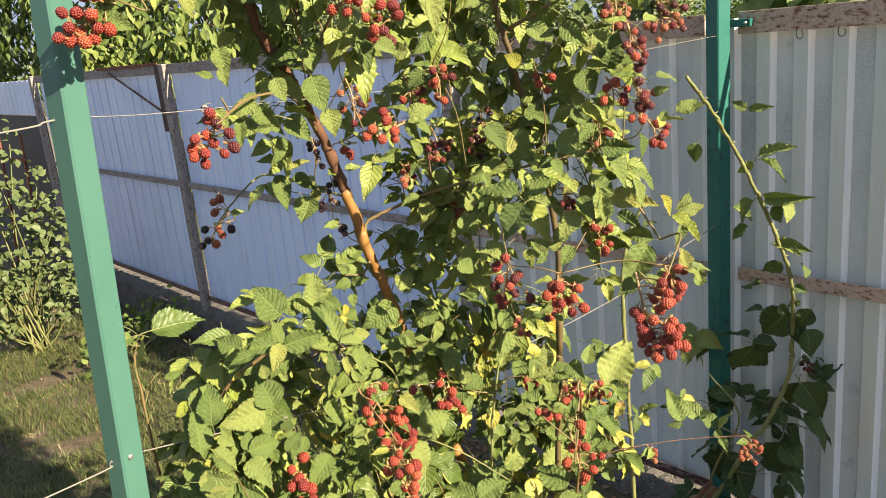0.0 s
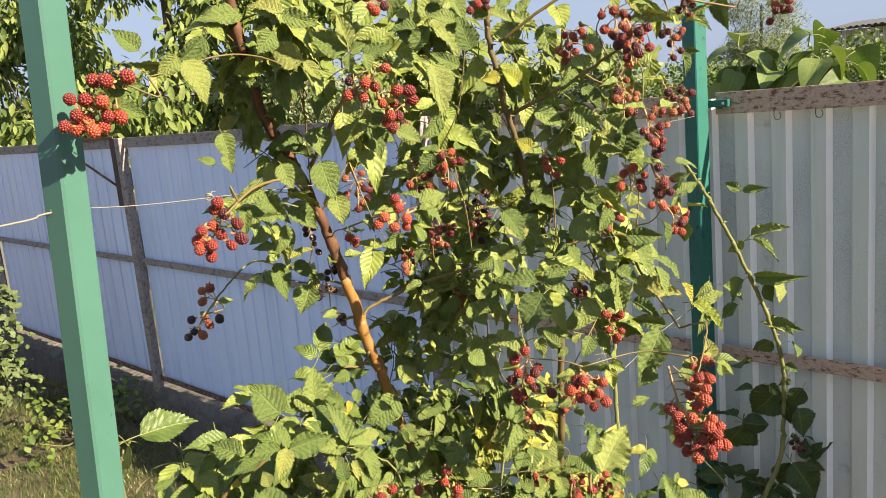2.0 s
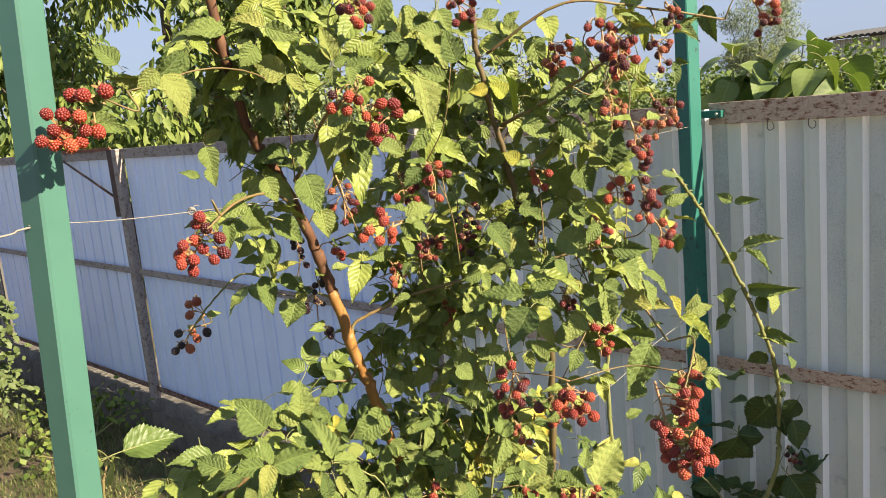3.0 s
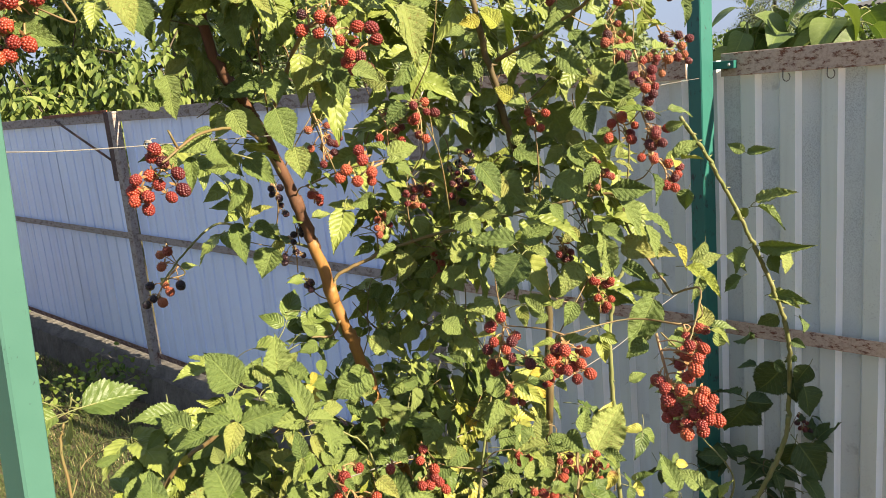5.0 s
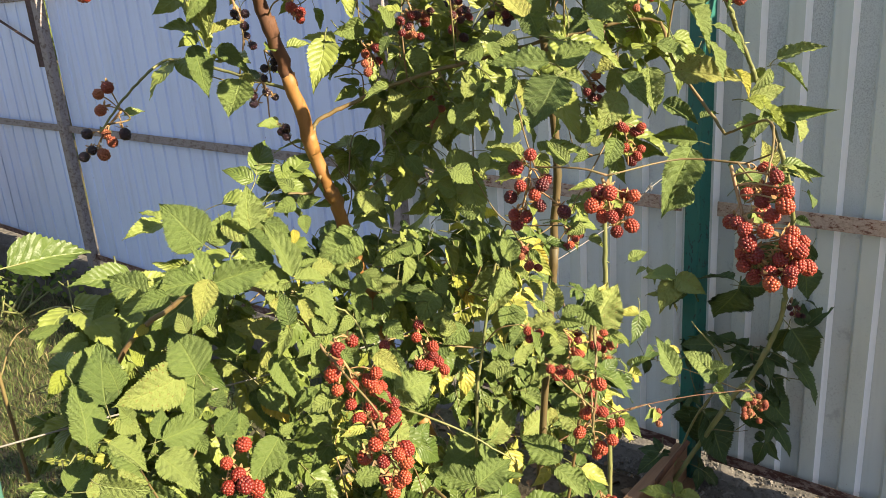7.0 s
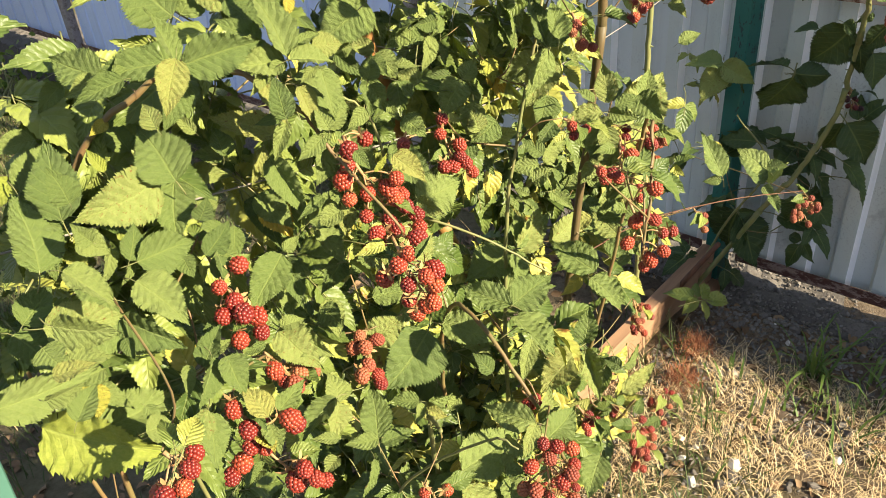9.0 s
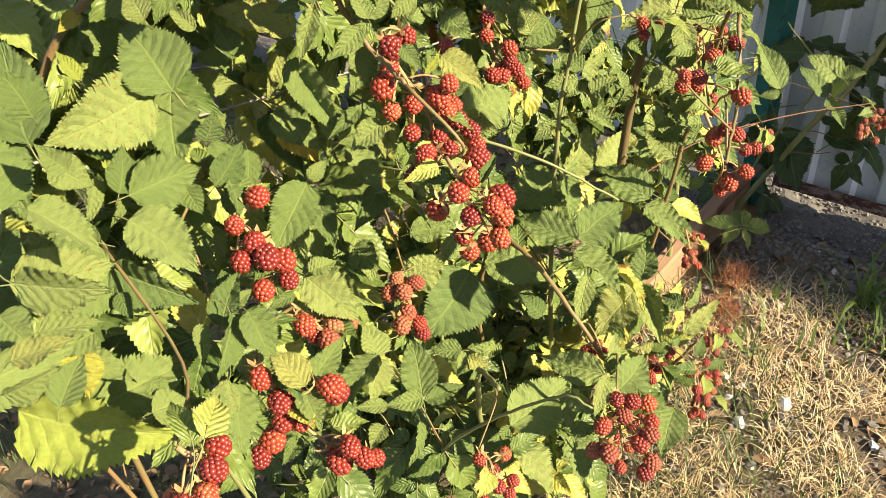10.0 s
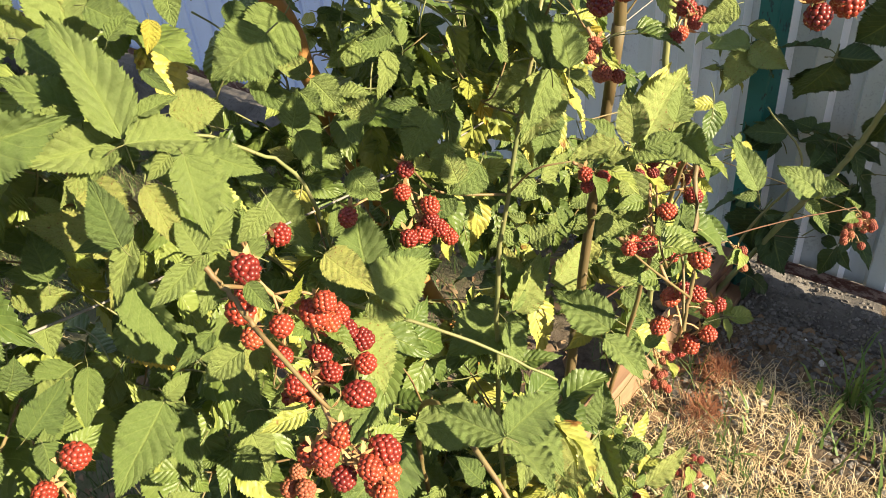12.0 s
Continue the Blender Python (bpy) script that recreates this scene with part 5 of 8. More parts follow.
upper.blade(1.274, 1.126, 1.780, 1.286, 1.085, 1.744, 0.6, HIGH)
upper.blade(1.263, 1.127, 1.755, 1.277, 1.071, 1.721, 0.5, HIGH)
upper.blade(1.003, 1.167, 1.731, 0.980, 1.200, 1.737, 0.65, HIGH)
upper.blade(1.096, 1.207, 1.757, 1.060, 1.218, 1.722, 0.6, HIGH)
upper.blade(1.211, 1.220, 1.733, 1.202, 1.218, 1.679, 0.75, HIGH)
upper.blade(1.272, 1.185, 1.695, 1.234, 1.207, 1.684, 0.6, HIGH)
upper.blade(1.271, 1.181, 1.692, 1.280, 1.152, 1.669, 0.7, HIGH, True)
upper.blade(1.286, 1.233, 1.749, 1.261, 1.251, 1.720, 0.7, HIGH)
upper.blade(1.288, 0.971, 1.939, 1.286, 0.970, 1.896, 0.5, HIGH)
upper.blade(1.319, 0.958, 1.933, 1.325, 0.936, 1.898, 0.5, HIGH)
upper.blade(1.511, 0.956, 1.908, 1.479, 0.994, 1.895, 0.5, HIGH)
upper.blade(1.408, 0.951, 1.911, 1.369, 0.992, 1.894, 0.5, HIGH)
upper.blade(1.407, 0.956, 1.895, 1.400, 0.954, 1.858, 0.4, HIGH, True)
upper.blade(1.489, 0.928, 1.906, 1.520, 0.892, 1.914, 0.4, HIGH)
upper.blade(1.548, 0.912, 1.933, 1.549, 0.893, 1.865, 0.45, HIGH)
upper.blade(1.569, 0.971, 1.909, 1.580, 0.935, 1.873, 0.35, HIGH)
upper.blade(1.704, 1.058, 1.844, 1.693, 1.044, 1.791, 0.4, HIGH)
upper.blade(1.697, 1.048, 1.849, 1.705, 1.023, 1.835, 0.5, HIGH)
upper.blade(1.467, 1.066, 1.823, 1.431, 1.090, 1.773, 0.75, HIGH)
upper.blade(1.452, 1.062, 1.830, 1.461, 1.037, 1.789, 0.5, HIGH)
upper.blade(1.428, 1.154, 1.849, 1.406, 1.163, 1.802, 0.6, HIGH)
upper.blade(1.407, 1.127, 1.841, 1.402, 1.115, 1.787, 0.6, HIGH)
upper.blade(1.328, 1.065, 1.787, 1.335, 1.030, 1.739, 0.5, HIGH)
upper.blade(1.224, 1.014, 1.751, 1.232, 0.970, 1.711, 0.5, HIGH)
upper.blade(1.266, 0.995, 1.738, 1.299, 0.959, 1.738, 0.5, HIGH)
upper.blade(1.272, 0.986, 1.730, 1.282, 0.930, 1.689, 0.45, HIGH)
upper.blade(1.244, 0.986, 1.710, 1.252, 0.942, 1.687, 0.4, HIGH)
upper.blade(1.266, 1.052, 1.711, 1.262, 1.027, 1.666, 0.5, HIGH)
upper.blade(1.258, 0.995, 1.705, 1.240, 0.997, 1.664, 0.4, HIGH, True)
upper.blade(1.249, 0.985, 1.682, 1.261, 0.941, 1.670, 0.35, HIGH)
upper.blade(1.359, 0.991, 1.675, 1.379, 0.961, 1.684, 0.5, HIGH)
upper.blade(1.308, 0.955, 1.675, 1.298, 0.962, 1.652, 0.5, HIGH)
upper.blade(0.730, 1.340, 1.720, 0.705, 1.355, 1.734, 0.4, HIGH)
upper.blade(0.733, 1.309, 1.736, 0.730, 1.301, 1.705, 0.6, HIGH)
upper.blade(0.770, 1.279, 1.682, 0.752, 1.292, 1.691, 0.6, HIGH)
upper.blade(0.763, 1.271, 1.675, 0.718, 1.290, 1.664, 0.5, HIGH)
upper.blade(0.783, 1.301, 1.672, 0.798, 1.271, 1.617, 0.5, HIGH)
upper.blade(0.789, 1.280, 1.633, 0.758, 1.291, 1.632, 0.45, HIGH)
upper.blade(0.843, 1.317, 1.641, 0.861, 1.280, 1.598, 0.6, HIGH)
upper.blade(0.809, 1.285, 1.710, 0.813, 1.261, 1.671, 0.6, HIGH)
upper.blade(0.824, 1.310, 1.610, 0.799, 1.306, 1.560, 0.4, HIGH)
upper.blade(0.863, 1.363, 1.598, 0.849, 1.351, 1.544, 0.35, HIGH)
upper.blade(0.858, 1.360, 1.544, 0.895, 1.343, 1.557, 0.35, HIGH)
upper.blade(0.865, 1.415, 1.530, 0.862, 1.388, 1.464, 0.45, HIGH)
upper.blade(0.899, 1.413, 1.523, 0.918, 1.373, 1.496, 0.45, HIGH)
upper.blade(0.917, 1.396, 1.479, 0.888, 1.392, 1.433, 0.85, HIGH)
upper.blade(0.960, 1.435, 1.482, 0.941, 1.435, 1.448, 0.5, HIGH)
upper.blade(0.856, 1.246, 1.708, 0.858, 1.217, 1.648, 0.65, HIGH)
upper.blade(0.889, 1.256, 1.649, 0.884, 1.242, 1.603, 0.7, HIGH)
upper.blade(0.688, 1.265, 1.675, 0.695, 1.244, 1.646, 0.5, HIGH)
upper.blade(0.745, 1.301, 1.653, 0.733, 1.293, 1.603, 0.35, HIGH)
upper.blade(0.897, 1.209, 1.608, 0.907, 1.189, 1.589, 0.5, HIGH)
upper.blade(1.009, 1.189, 1.621, 1.048, 1.160, 1.635, 0.6, HIGH)
upper.blade(1.022, 1.203, 1.616, 1.040, 1.162, 1.585, 0.6, HIGH)
upper.blade(1.008, 1.193, 1.615, 1.016, 1.170, 1.577, 0.5, HIGH)
upper.blade(0.981, 1.159, 1.632, 0.961, 1.186, 1.647, 0.4, HIGH)
upper.blade(1.047, 1.181, 1.694, 1.017, 1.199, 1.667, 0.6, HIGH)
upper.blade(1.289, 1.277, 1.640, 1.277, 1.278, 1.602, 0.9, HIGH)
upper.blade(1.259, 1.198, 1.670, 1.256, 1.181, 1.640, 0.5, HIGH)
upper.blade(1.306, 1.215, 1.676, 1.297, 1.206, 1.627, 0.6, HIGH)
upper.blade(1.173, 1.103, 1.532, 1.168, 1.144, 1.579, 0.6, HIGH)
upper.blade(1.144, 1.076, 1.539, 1.143, 1.061, 1.508, 0.9, HIGH)
upper.blade(1.207, 1.140, 1.562, 1.211, 1.090, 1.517, 0.7, HIGH)
upper.blade(1.260, 1.151, 1.611, 1.276, 1.135, 1.625, 0.7, HIGH)
upper.blade(1.285, 1.165, 1.597, 1.299, 1.114, 1.569, 0.6, HIGH)
upper.blade(1.371, 1.149, 1.667, 1.364, 1.106, 1.597, 0.8, HIGH)
upper.blade(1.163, 1.000, 1.529, 1.139, 1.018, 1.516, 0.6, HIGH)
upper.blade(1.220, 1.064, 1.532, 1.240, 1.042, 1.530, 0.6, HIGH)
upper.blade(1.159, 0.997, 1.528, 1.157, 0.973, 1.502, 0.6, HIGH)
upper.blade(1.083, 1.008, 1.485, 1.048, 1.076, 1.491, 0.5, HIGH)
upper.blade(1.089, 1.003, 1.484, 1.126, 0.969, 1.504, 0.5, HIGH)
upper.blade(1.124, 1.031, 1.466, 1.139, 0.981, 1.457, 0.5, HIGH)
upper.blade(1.063, 0.983, 1.471, 1.017, 0.994, 1.422, 0.8, HIGH)
upper.blade(1.091, 1.148, 1.437, 1.105, 1.152, 1.474, 0.6, HIGH)
upper.blade(1.066, 1.106, 1.443, 1.088, 1.100, 1.462, 0.5, HIGH)
upper.blade(1.054, 1.040, 1.472, 1.034, 1.037, 1.438, 0.35, HIGH)
upper.blade(1.082, 1.050, 1.464, 1.072, 1.037, 1.430, 0.6, HIGH)
upper.blade(1.149, 1.286, 1.496, 1.146, 1.271, 1.465, 0.9, HIGH)
upper.blade(1.094, 1.280, 1.518, 1.073, 1.281, 1.496, 0.6, HIGH)
upper.blade(1.136, 1.337, 1.416, 1.098, 1.339, 1.384, 0.6, HIGH)
upper.blade(1.119, 1.314, 1.423, 1.111, 1.301, 1.382, 0.5, HIGH)
upper.blade(1.120, 1.316, 1.445, 1.082, 1.334, 1.435, 0.4, HIGH)
upper.blade(1.109, 1.179, 1.424, 1.111, 1.151, 1.385, 0.8, HIGH)
upper.blade(1.132, 1.215, 1.403, 1.099, 1.217, 1.369, 0.6, HIGH)
upper.blade(1.154, 1.162, 1.498, 1.120, 1.177, 1.484, 0.6, HIGH)
upper.blade(1.104, 1.113, 1.507, 1.106, 1.097, 1.483, 0.6, HIGH)
upper.blade(1.178, 1.122, 1.504, 1.153, 1.141, 1.502, 0.5, HIGH)
upper.blade(1.157, 1.416, 1.355, 1.128, 1.423, 1.332, 0.6, HIGH)
upper.blade(1.328, 1.056, 1.665, 1.325, 1.026, 1.619, 0.8, HIGH)
upper.blade(1.334, 1.081, 1.622, 1.329, 1.056, 1.581, 0.5, HIGH)
upper.blade(1.297, 0.996, 1.627, 1.302, 0.976, 1.604, 0.7, HIGH)
upper.blade(1.223, 0.978, 1.613, 1.233, 0.940, 1.579, 0.4, HIGH, True)
upper.blade(1.294, 1.049, 1.602, 1.296, 1.018, 1.561, 0.7, HIGH)
upper.blade(1.168, 0.918, 1.590, 1.141, 0.925, 1.559, 0.5, HIGH)
upper.blade(1.146, 0.872, 1.595, 1.150, 0.846, 1.583, 0.5, HIGH)
upper.blade(1.193, 0.900, 1.593, 1.201, 0.897, 1.617, 0.5, HIGH)
upper.blade(1.226, 1.036, 1.558, 1.232, 0.979, 1.525, 0.7, HIGH)
upper.blade(1.108, 0.858, 1.564, 1.144, 0.813, 1.559, 0.45, HIGH)
upper.blade(1.184, 0.839, 1.573, 1.173, 0.818, 1.536, 0.45, HIGH)
upper.blade(1.130, 0.862, 1.546, 1.132, 0.819, 1.501, 0.5, HIGH)
upper.blade(1.172, 0.845, 1.517, 1.179, 0.802, 1.492, 0.5, HIGH)
upper.blade(1.194, 0.858, 1.498, 1.178, 0.827, 1.455, 0.45, HIGH)
upper.blade(1.190, 0.898, 1.463, 1.204, 0.821, 1.456, 0.45, HIGH)
upper.blade(1.150, 0.902, 1.499, 1.154, 0.866, 1.479, 0.6, HIGH)
upper.blade(1.302, 0.822, 1.453, 1.282, 0.833, 1.424, 0.5, HIGH)
upper.blade(1.308, 0.847, 1.416, 1.339, 0.811, 1.427, 0.5, HIGH)
upper.blade(1.261, 0.851, 1.456, 1.252, 0.821, 1.428, 0.4, HIGH, True)
upper.blade(1.283, 0.844, 1.416, 1.281, 0.786, 1.379, 0.4, HIGH, True)
upper.blade(1.633, 1.047, 1.547, 1.669, 1.015, 1.572, 0.45, HIGH)
upper.blade(1.375, 0.910, 1.582, 1.361, 0.917, 1.556, 0.45, HIGH)
upper.blade(1.237, 0.956, 1.461, 1.217, 0.933, 1.409, 0.5, HIGH)
upper.blade(1.179, 0.960, 1.460, 1.175, 0.922, 1.427, 0.5, HIGH)
upper.blade(1.289, 0.959, 1.408, 1.295, 0.909, 1.382, 0.4, HIGH)
upper.blade(1.165, 0.958, 1.439, 1.131, 0.966, 1.394, 0.6, HIGH)
upper.blade(1.289, 0.906, 1.389, 1.304, 0.887, 1.397, 0.6, HIGH)
upper.blade(1.272, 0.816, 1.409, 1.251, 0.815, 1.372, 0.4, HIGH)
upper.blade(1.214, 0.988, 1.478, 1.190, 1.007, 1.462, 0.6, HIGH)
upper.blade(1.060, 1.150, 1.348, 1.069, 1.121, 1.329, 0.9, HIGH)
upper.blade(1.022, 1.009, 1.382, 1.008, 1.046, 1.404, 0.7, HIGH)
upper.blade(1.111, 0.973, 1.263, 1.112, 0.952, 1.253, 0.6, HIGH)
upper.blade(1.121, 0.985, 1.272, 1.101, 1.000, 1.266, 0.7, HIGH)
upper.blade(1.385, 0.949, 1.337, 1.368, 1.016, 1.349, 0.4, HIGH)
upper.blade(1.372, 0.954, 1.329, 1.299, 0.957, 1.248, 0.45, HIGH)
upper.blade(1.130, 0.944, 1.388, 1.104, 0.945, 1.358, 0.6, HIGH)
upper.blade(1.106, 0.966, 1.383, 1.121, 0.954, 1.394, 0.5, HIGH)
upper.blade(1.070, 0.951, 1.386, 1.054, 0.957, 1.371, 0.6, HIGH)
upper.blade(1.092, 1.189, 1.335, 1.125, 1.156, 1.346, 0.9, MID)
upper.blade(0.647, 1.180, 1.888, 0.606, 1.192, 1.858, 0.5, HIGH)
upper.blade(0.779, 1.220, 1.903, 0.754, 1.225, 1.872, 0.8, HIGH)
upper.blade(0.845, 1.050, 1.750, 0.859, 1.020, 1.734, 0.7, HIGH)
upper.blade(1.060, 1.050, 1.602, 1.067, 1.011, 1.559, 0.55, HIGH)
upper.blade(1.071, 1.100, 1.861, 1.047, 1.102, 1.913, 0.6, HIGH)
upper.blade(1.037, 1.100, 1.904, 0.998, 1.121, 1.920, 0.5, HIGH)
upper.blade(1.062, 1.120, 1.837, 1.020, 1.145, 1.862, 0.4, HIGH)
upper.blade(1.186, 1.100, 1.802, 1.162, 1.109, 1.828, 0.8, HIGH, True)
upper.blade(1.186, 1.080, 1.691, 1.160, 1.095, 1.707, 0.7, HIGH, True)
upper.blade(1.275, 1.050, 1.823, 1.255, 1.058, 1.771, 0.6, HIGH)
upper.blade(1.263, 0.950, 1.675, 1.267, 0.928, 1.734, 0.6, HIGH)
upper.blade(1.274, 0.950, 1.607, 1.245, 0.976, 1.620, 0.6, HIGH)
upper.blade(1.245, 0.850, 1.630, 1.247, 0.822, 1.638, 0.5, HIGH)
upper.blade(1.252, 0.900, 1.300, 1.219, 0.914, 1.278, 0.6, HIGH)
upper.blade(1.220, 0.820, 1.343, 1.198, 0.805, 1.306, 0.6, HIGH)
upper.blade(1.257, 0.800, 1.335, 1.254, 0.807, 1.373, 0.6, HIGH)
upper.blade(1.295, 0.800, 1.294, 1.296, 0.801, 1.333, 0.5, HIGH)
upper.blade(1.224, 1.050, 1.357, 1.231, 1.040, 1.399, 0.7, HIGH)
upper.blade(1.187, 1.050, 1.336, 1.169, 1.071, 1.370, 0.5, HIGH)
upper.blade(1.236, 0.950, 1.408, 1.235, 0.957, 1.467, 0.5, HIGH)
upper.blade(1.112, 1.350, 1.538, 1.069, 1.369, 1.523, 0.6, HIGH)
upper.blade(1.122, 1.300, 1.528, 1.105, 1.307, 1.563, 0.5, HIGH)
upper.blade(1.135, 1.300, 1.393, 1.118, 1.315, 1.440, 0.7, HIGH)
upper.blade(1.148, 1.250, 1.417, 1.110, 1.261, 1.392, 0.6, HIGH)
upper.blade(1.128, 1.300, 1.338, 1.133, 1.264, 1.308, 0.5, HIGH)
upper.blade(1.057, 1.300, 1.269, 1.036, 1.319, 1.306, 0.7, HIGH)
upper.blade(1.138, 1.300, 1.301, 1.095, 1.308, 1.267, 0.6, HIGH)
mound.blade(0.693, 1.281, 1.164, 0.610, 1.273, 1.158, 0.6, NEAR)
mound.blade(0.704, 1.266, 1.163, 0.700, 1.302, 1.217, 0.75, NEAR)
mound.blade(0.717, 1.295, 1.149, 0.681, 1.261, 1.107, 0.62, NEAR)
mound.blade(0.634, 1.245, 1.117, 0.695, 1.237, 1.112, 0.6, NEAR)
mound.blade(0.629, 1.248, 1.120, 0.652, 1.259, 1.146, 0.65, NEAR)
mound.blade(0.724, 1.297, 1.069, 0.759, 1.287, 1.069, 0.6, NEAR)
mound.blade(0.765, 1.329, 1.107, 0.754, 1.308, 1.083, 0.7, NEAR)
mound.blade(0.761, 1.267, 1.165, 0.771, 1.284, 1.193, 0.7, NEAR)
mound.blade(0.781, 1.319, 1.157, 0.756, 1.344, 1.179, 0.5, NEAR)
mound.blade(0.811, 1.382, 1.096, 0.819, 1.337, 1.059, 0.45, NEAR, True)
mound.blade(0.749, 1.287, 1.190, 0.739, 1.303, 1.214, 0.4, NEAR)
mound.blade(0.656, 1.302, 1.184, 0.653, 1.317, 1.207, 0.4, NEAR, True)
mound.blade(0.700, 1.334, 1.179, 0.697, 1.355, 1.212, 0.7, NEAR)
mound.blade(0.703, 1.324, 1.164, 0.693, 1.334, 1.175, 0.7, NEAR)
mound.blade(0.678, 1.313, 1.225, 0.657, 1.310, 1.218, 0.5, NEAR, True)
mound.blade(0.697, 1.228, 1.069, 0.718, 1.241, 1.092, 0.45, NEAR)
mound.blade(0.640, 1.261, 1.110, 0.616, 1.250, 1.098, 0.3, NEAR)
mound.blade(0.605, 1.279, 1.147, 0.617, 1.255, 1.133, 0.8, NEAR)
mound.blade(0.638, 1.265, 1.092, 0.657, 1.216, 1.052, 0.5, NEAR)
mound.blade(0.597, 1.237, 1.095, 0.587, 1.264, 1.124, 0.5, NEAR)
mound.blade(0.625, 1.269, 1.128, 0.602, 1.252, 1.107, 0.35, NEAR)
mound.blade(0.595, 1.222, 1.083, 0.534, 1.218, 1.104, 0.7, NEAR)
mound.blade(0.594, 1.223, 1.088, 0.616, 1.170, 1.059, 0.5, NEAR)
mound.blade(0.586, 1.206, 1.078, 0.583, 1.192, 1.063, 0.6, NEAR)
mound.blade(0.563, 1.215, 1.054, 0.525, 1.213, 1.061, 0.5, NEAR)
mound.blade(0.548, 1.215, 1.047, 0.563, 1.180, 1.027, 0.4, NEAR)
mound.blade(0.546, 1.213, 1.049, 0.528, 1.188, 1.030, 0.8, NEAR, True)
mound.blade(0.498, 1.211, 1.037, 0.548, 1.120, 1.008, 0.5, NEAR, True)
mound.blade(0.554, 1.148, 1.024, 0.581, 1.142, 1.017, 0.8, NEAR)
mound.blade(0.567, 1.164, 1.035, 0.569, 1.147, 1.023, 0.6, NEAR)
mound.blade(0.535, 1.213, 0.998, 0.619, 1.204, 0.991, 0.5, NEAR)
mound.blade(0.623, 1.185, 1.031, 0.606, 1.164, 1.014, 0.4, NEAR)
mound.blade(0.641, 1.169, 1.037, 0.608, 1.135, 1.015, 0.5, NEAR)
mound.blade(0.607, 1.137, 1.014, 0.549, 1.121, 1.005, 0.4, NEAR)
mound.blade(0.609, 1.139, 1.009, 0.585, 1.100, 0.980, 0.5, NEAR)
mound.blade(0.654, 1.193, 1.019, 0.676, 1.190, 1.025, 0.5, NEAR)
mound.blade(0.650, 1.161, 1.035, 0.643, 1.126, 1.012, 0.6, NEAR)
mound.blade(0.679, 1.204, 1.039, 0.655, 1.205, 1.038, 0.5, NEAR)
mound.blade(0.849, 1.208, 1.162, 0.819, 1.197, 1.126, 0.6, NEAR)
mound.blade(0.819, 1.165, 1.195, 0.794, 1.173, 1.183, 0.4, NEAR)
mound.blade(0.840, 1.192, 1.183, 0.862, 1.183, 1.199, 0.6, NEAR)
mound.blade(0.811, 1.158, 1.200, 0.811, 1.171, 1.224, 0.6, NEAR)
mound.blade(0.801, 1.247, 1.153, 0.798, 1.199, 1.096, 0.35, NEAR)
mound.blade(0.792, 1.194, 1.208, 0.765, 1.188, 1.179, 0.35, NEAR)
mound.blade(0.831, 1.182, 1.097, 0.799, 1.192, 1.088, 0.6, NEAR)
mound.blade(0.852, 1.200, 1.087, 0.835, 1.187, 1.060, 0.6, NEAR)
mound.blade(0.848, 1.254, 1.045, 0.849, 1.208, 1.007, 0.45, NEAR)
mound.blade(0.858, 1.228, 1.004, 0.816, 1.220, 0.983, 0.5, NEAR)
mound.blade(0.876, 1.209, 1.006, 0.848, 1.207, 0.992, 0.7, NEAR)
mound.blade(0.829, 1.151, 1.059, 0.834, 1.122, 1.045, 0.7, NEAR)
mound.blade(0.918, 1.188, 1.121, 0.924, 1.147, 1.100, 0.55, NEAR)
mound.blade(0.843, 1.139, 1.148, 0.860, 1.133, 1.162, 0.3, NEAR, True)
mound.blade(0.825, 1.142, 1.177, 0.825, 1.124, 1.162, 0.5, NEAR)
mound.blade(0.826, 1.076, 1.078, 0.849, 1.077, 1.096, 0.25, NEAR)
mound.blade(0.795, 1.254, 1.035, 0.730, 1.233, 1.002, 0.5, NEAR)
mound.blade(0.802, 1.254, 1.027, 0.780, 1.215, 0.984, 0.4, NEAR)
mound.blade(0.795, 1.253, 1.038, 0.820, 1.248, 1.048, 0.5, NEAR)
mound.blade(0.825, 1.339, 1.066, 0.816, 1.282, 1.021, 0.4, NEAR)
mound.blade(0.822, 1.231, 1.069, 0.867, 1.216, 1.096, 0.6, NEAR)
mound.blade(0.784, 1.189, 1.216, 0.760, 1.199, 1.217, 0.4, NEAR)
mound.blade(0.763, 1.240, 0.958, 0.784, 1.179, 0.934, 0.5, NEAR)
mound.blade(0.755, 1.234, 0.962, 0.763, 1.176, 0.935, 0.6, NEAR)
mound.blade(0.753, 1.224, 0.973, 0.779, 1.212, 0.977, 0.6, NEAR)
mound.blade(0.871, 1.294, 0.908, 0.859, 1.257, 0.873, 0.55, NEAR)
mound.blade(0.804, 1.215, 0.826, 0.820, 1.240, 0.854, 0.8, NEAR)
mound.blade(0.752, 1.147, 0.912, 0.696, 1.148, 0.897, 0.5, NEAR)
mound.blade(0.801, 1.211, 0.831, 0.767, 1.183, 0.812, 0.6, NEAR)
mound.blade(0.832, 1.187, 0.758, 0.875, 1.234, 0.797, 0.5, NEAR)
mound.blade(0.830, 1.184, 0.761, 0.791, 1.203, 0.769, 0.45, NEAR)
mound.blade(0.663, 1.132, 0.959, 0.710, 1.130, 0.981, 0.4, NEAR)
mound.blade(0.647, 1.107, 0.991, 0.647, 1.139, 1.014, 0.6, NEAR)
mound.blade(0.656, 1.125, 0.967, 0.643, 1.097, 0.954, 0.6, NEAR)
mound.blade(0.700, 1.172, 1.010, 0.675, 1.178, 1.010, 0.35, NEAR)
mound.blade(0.717, 1.106, 0.905, 0.694, 1.121, 0.915, 0.4, NEAR)
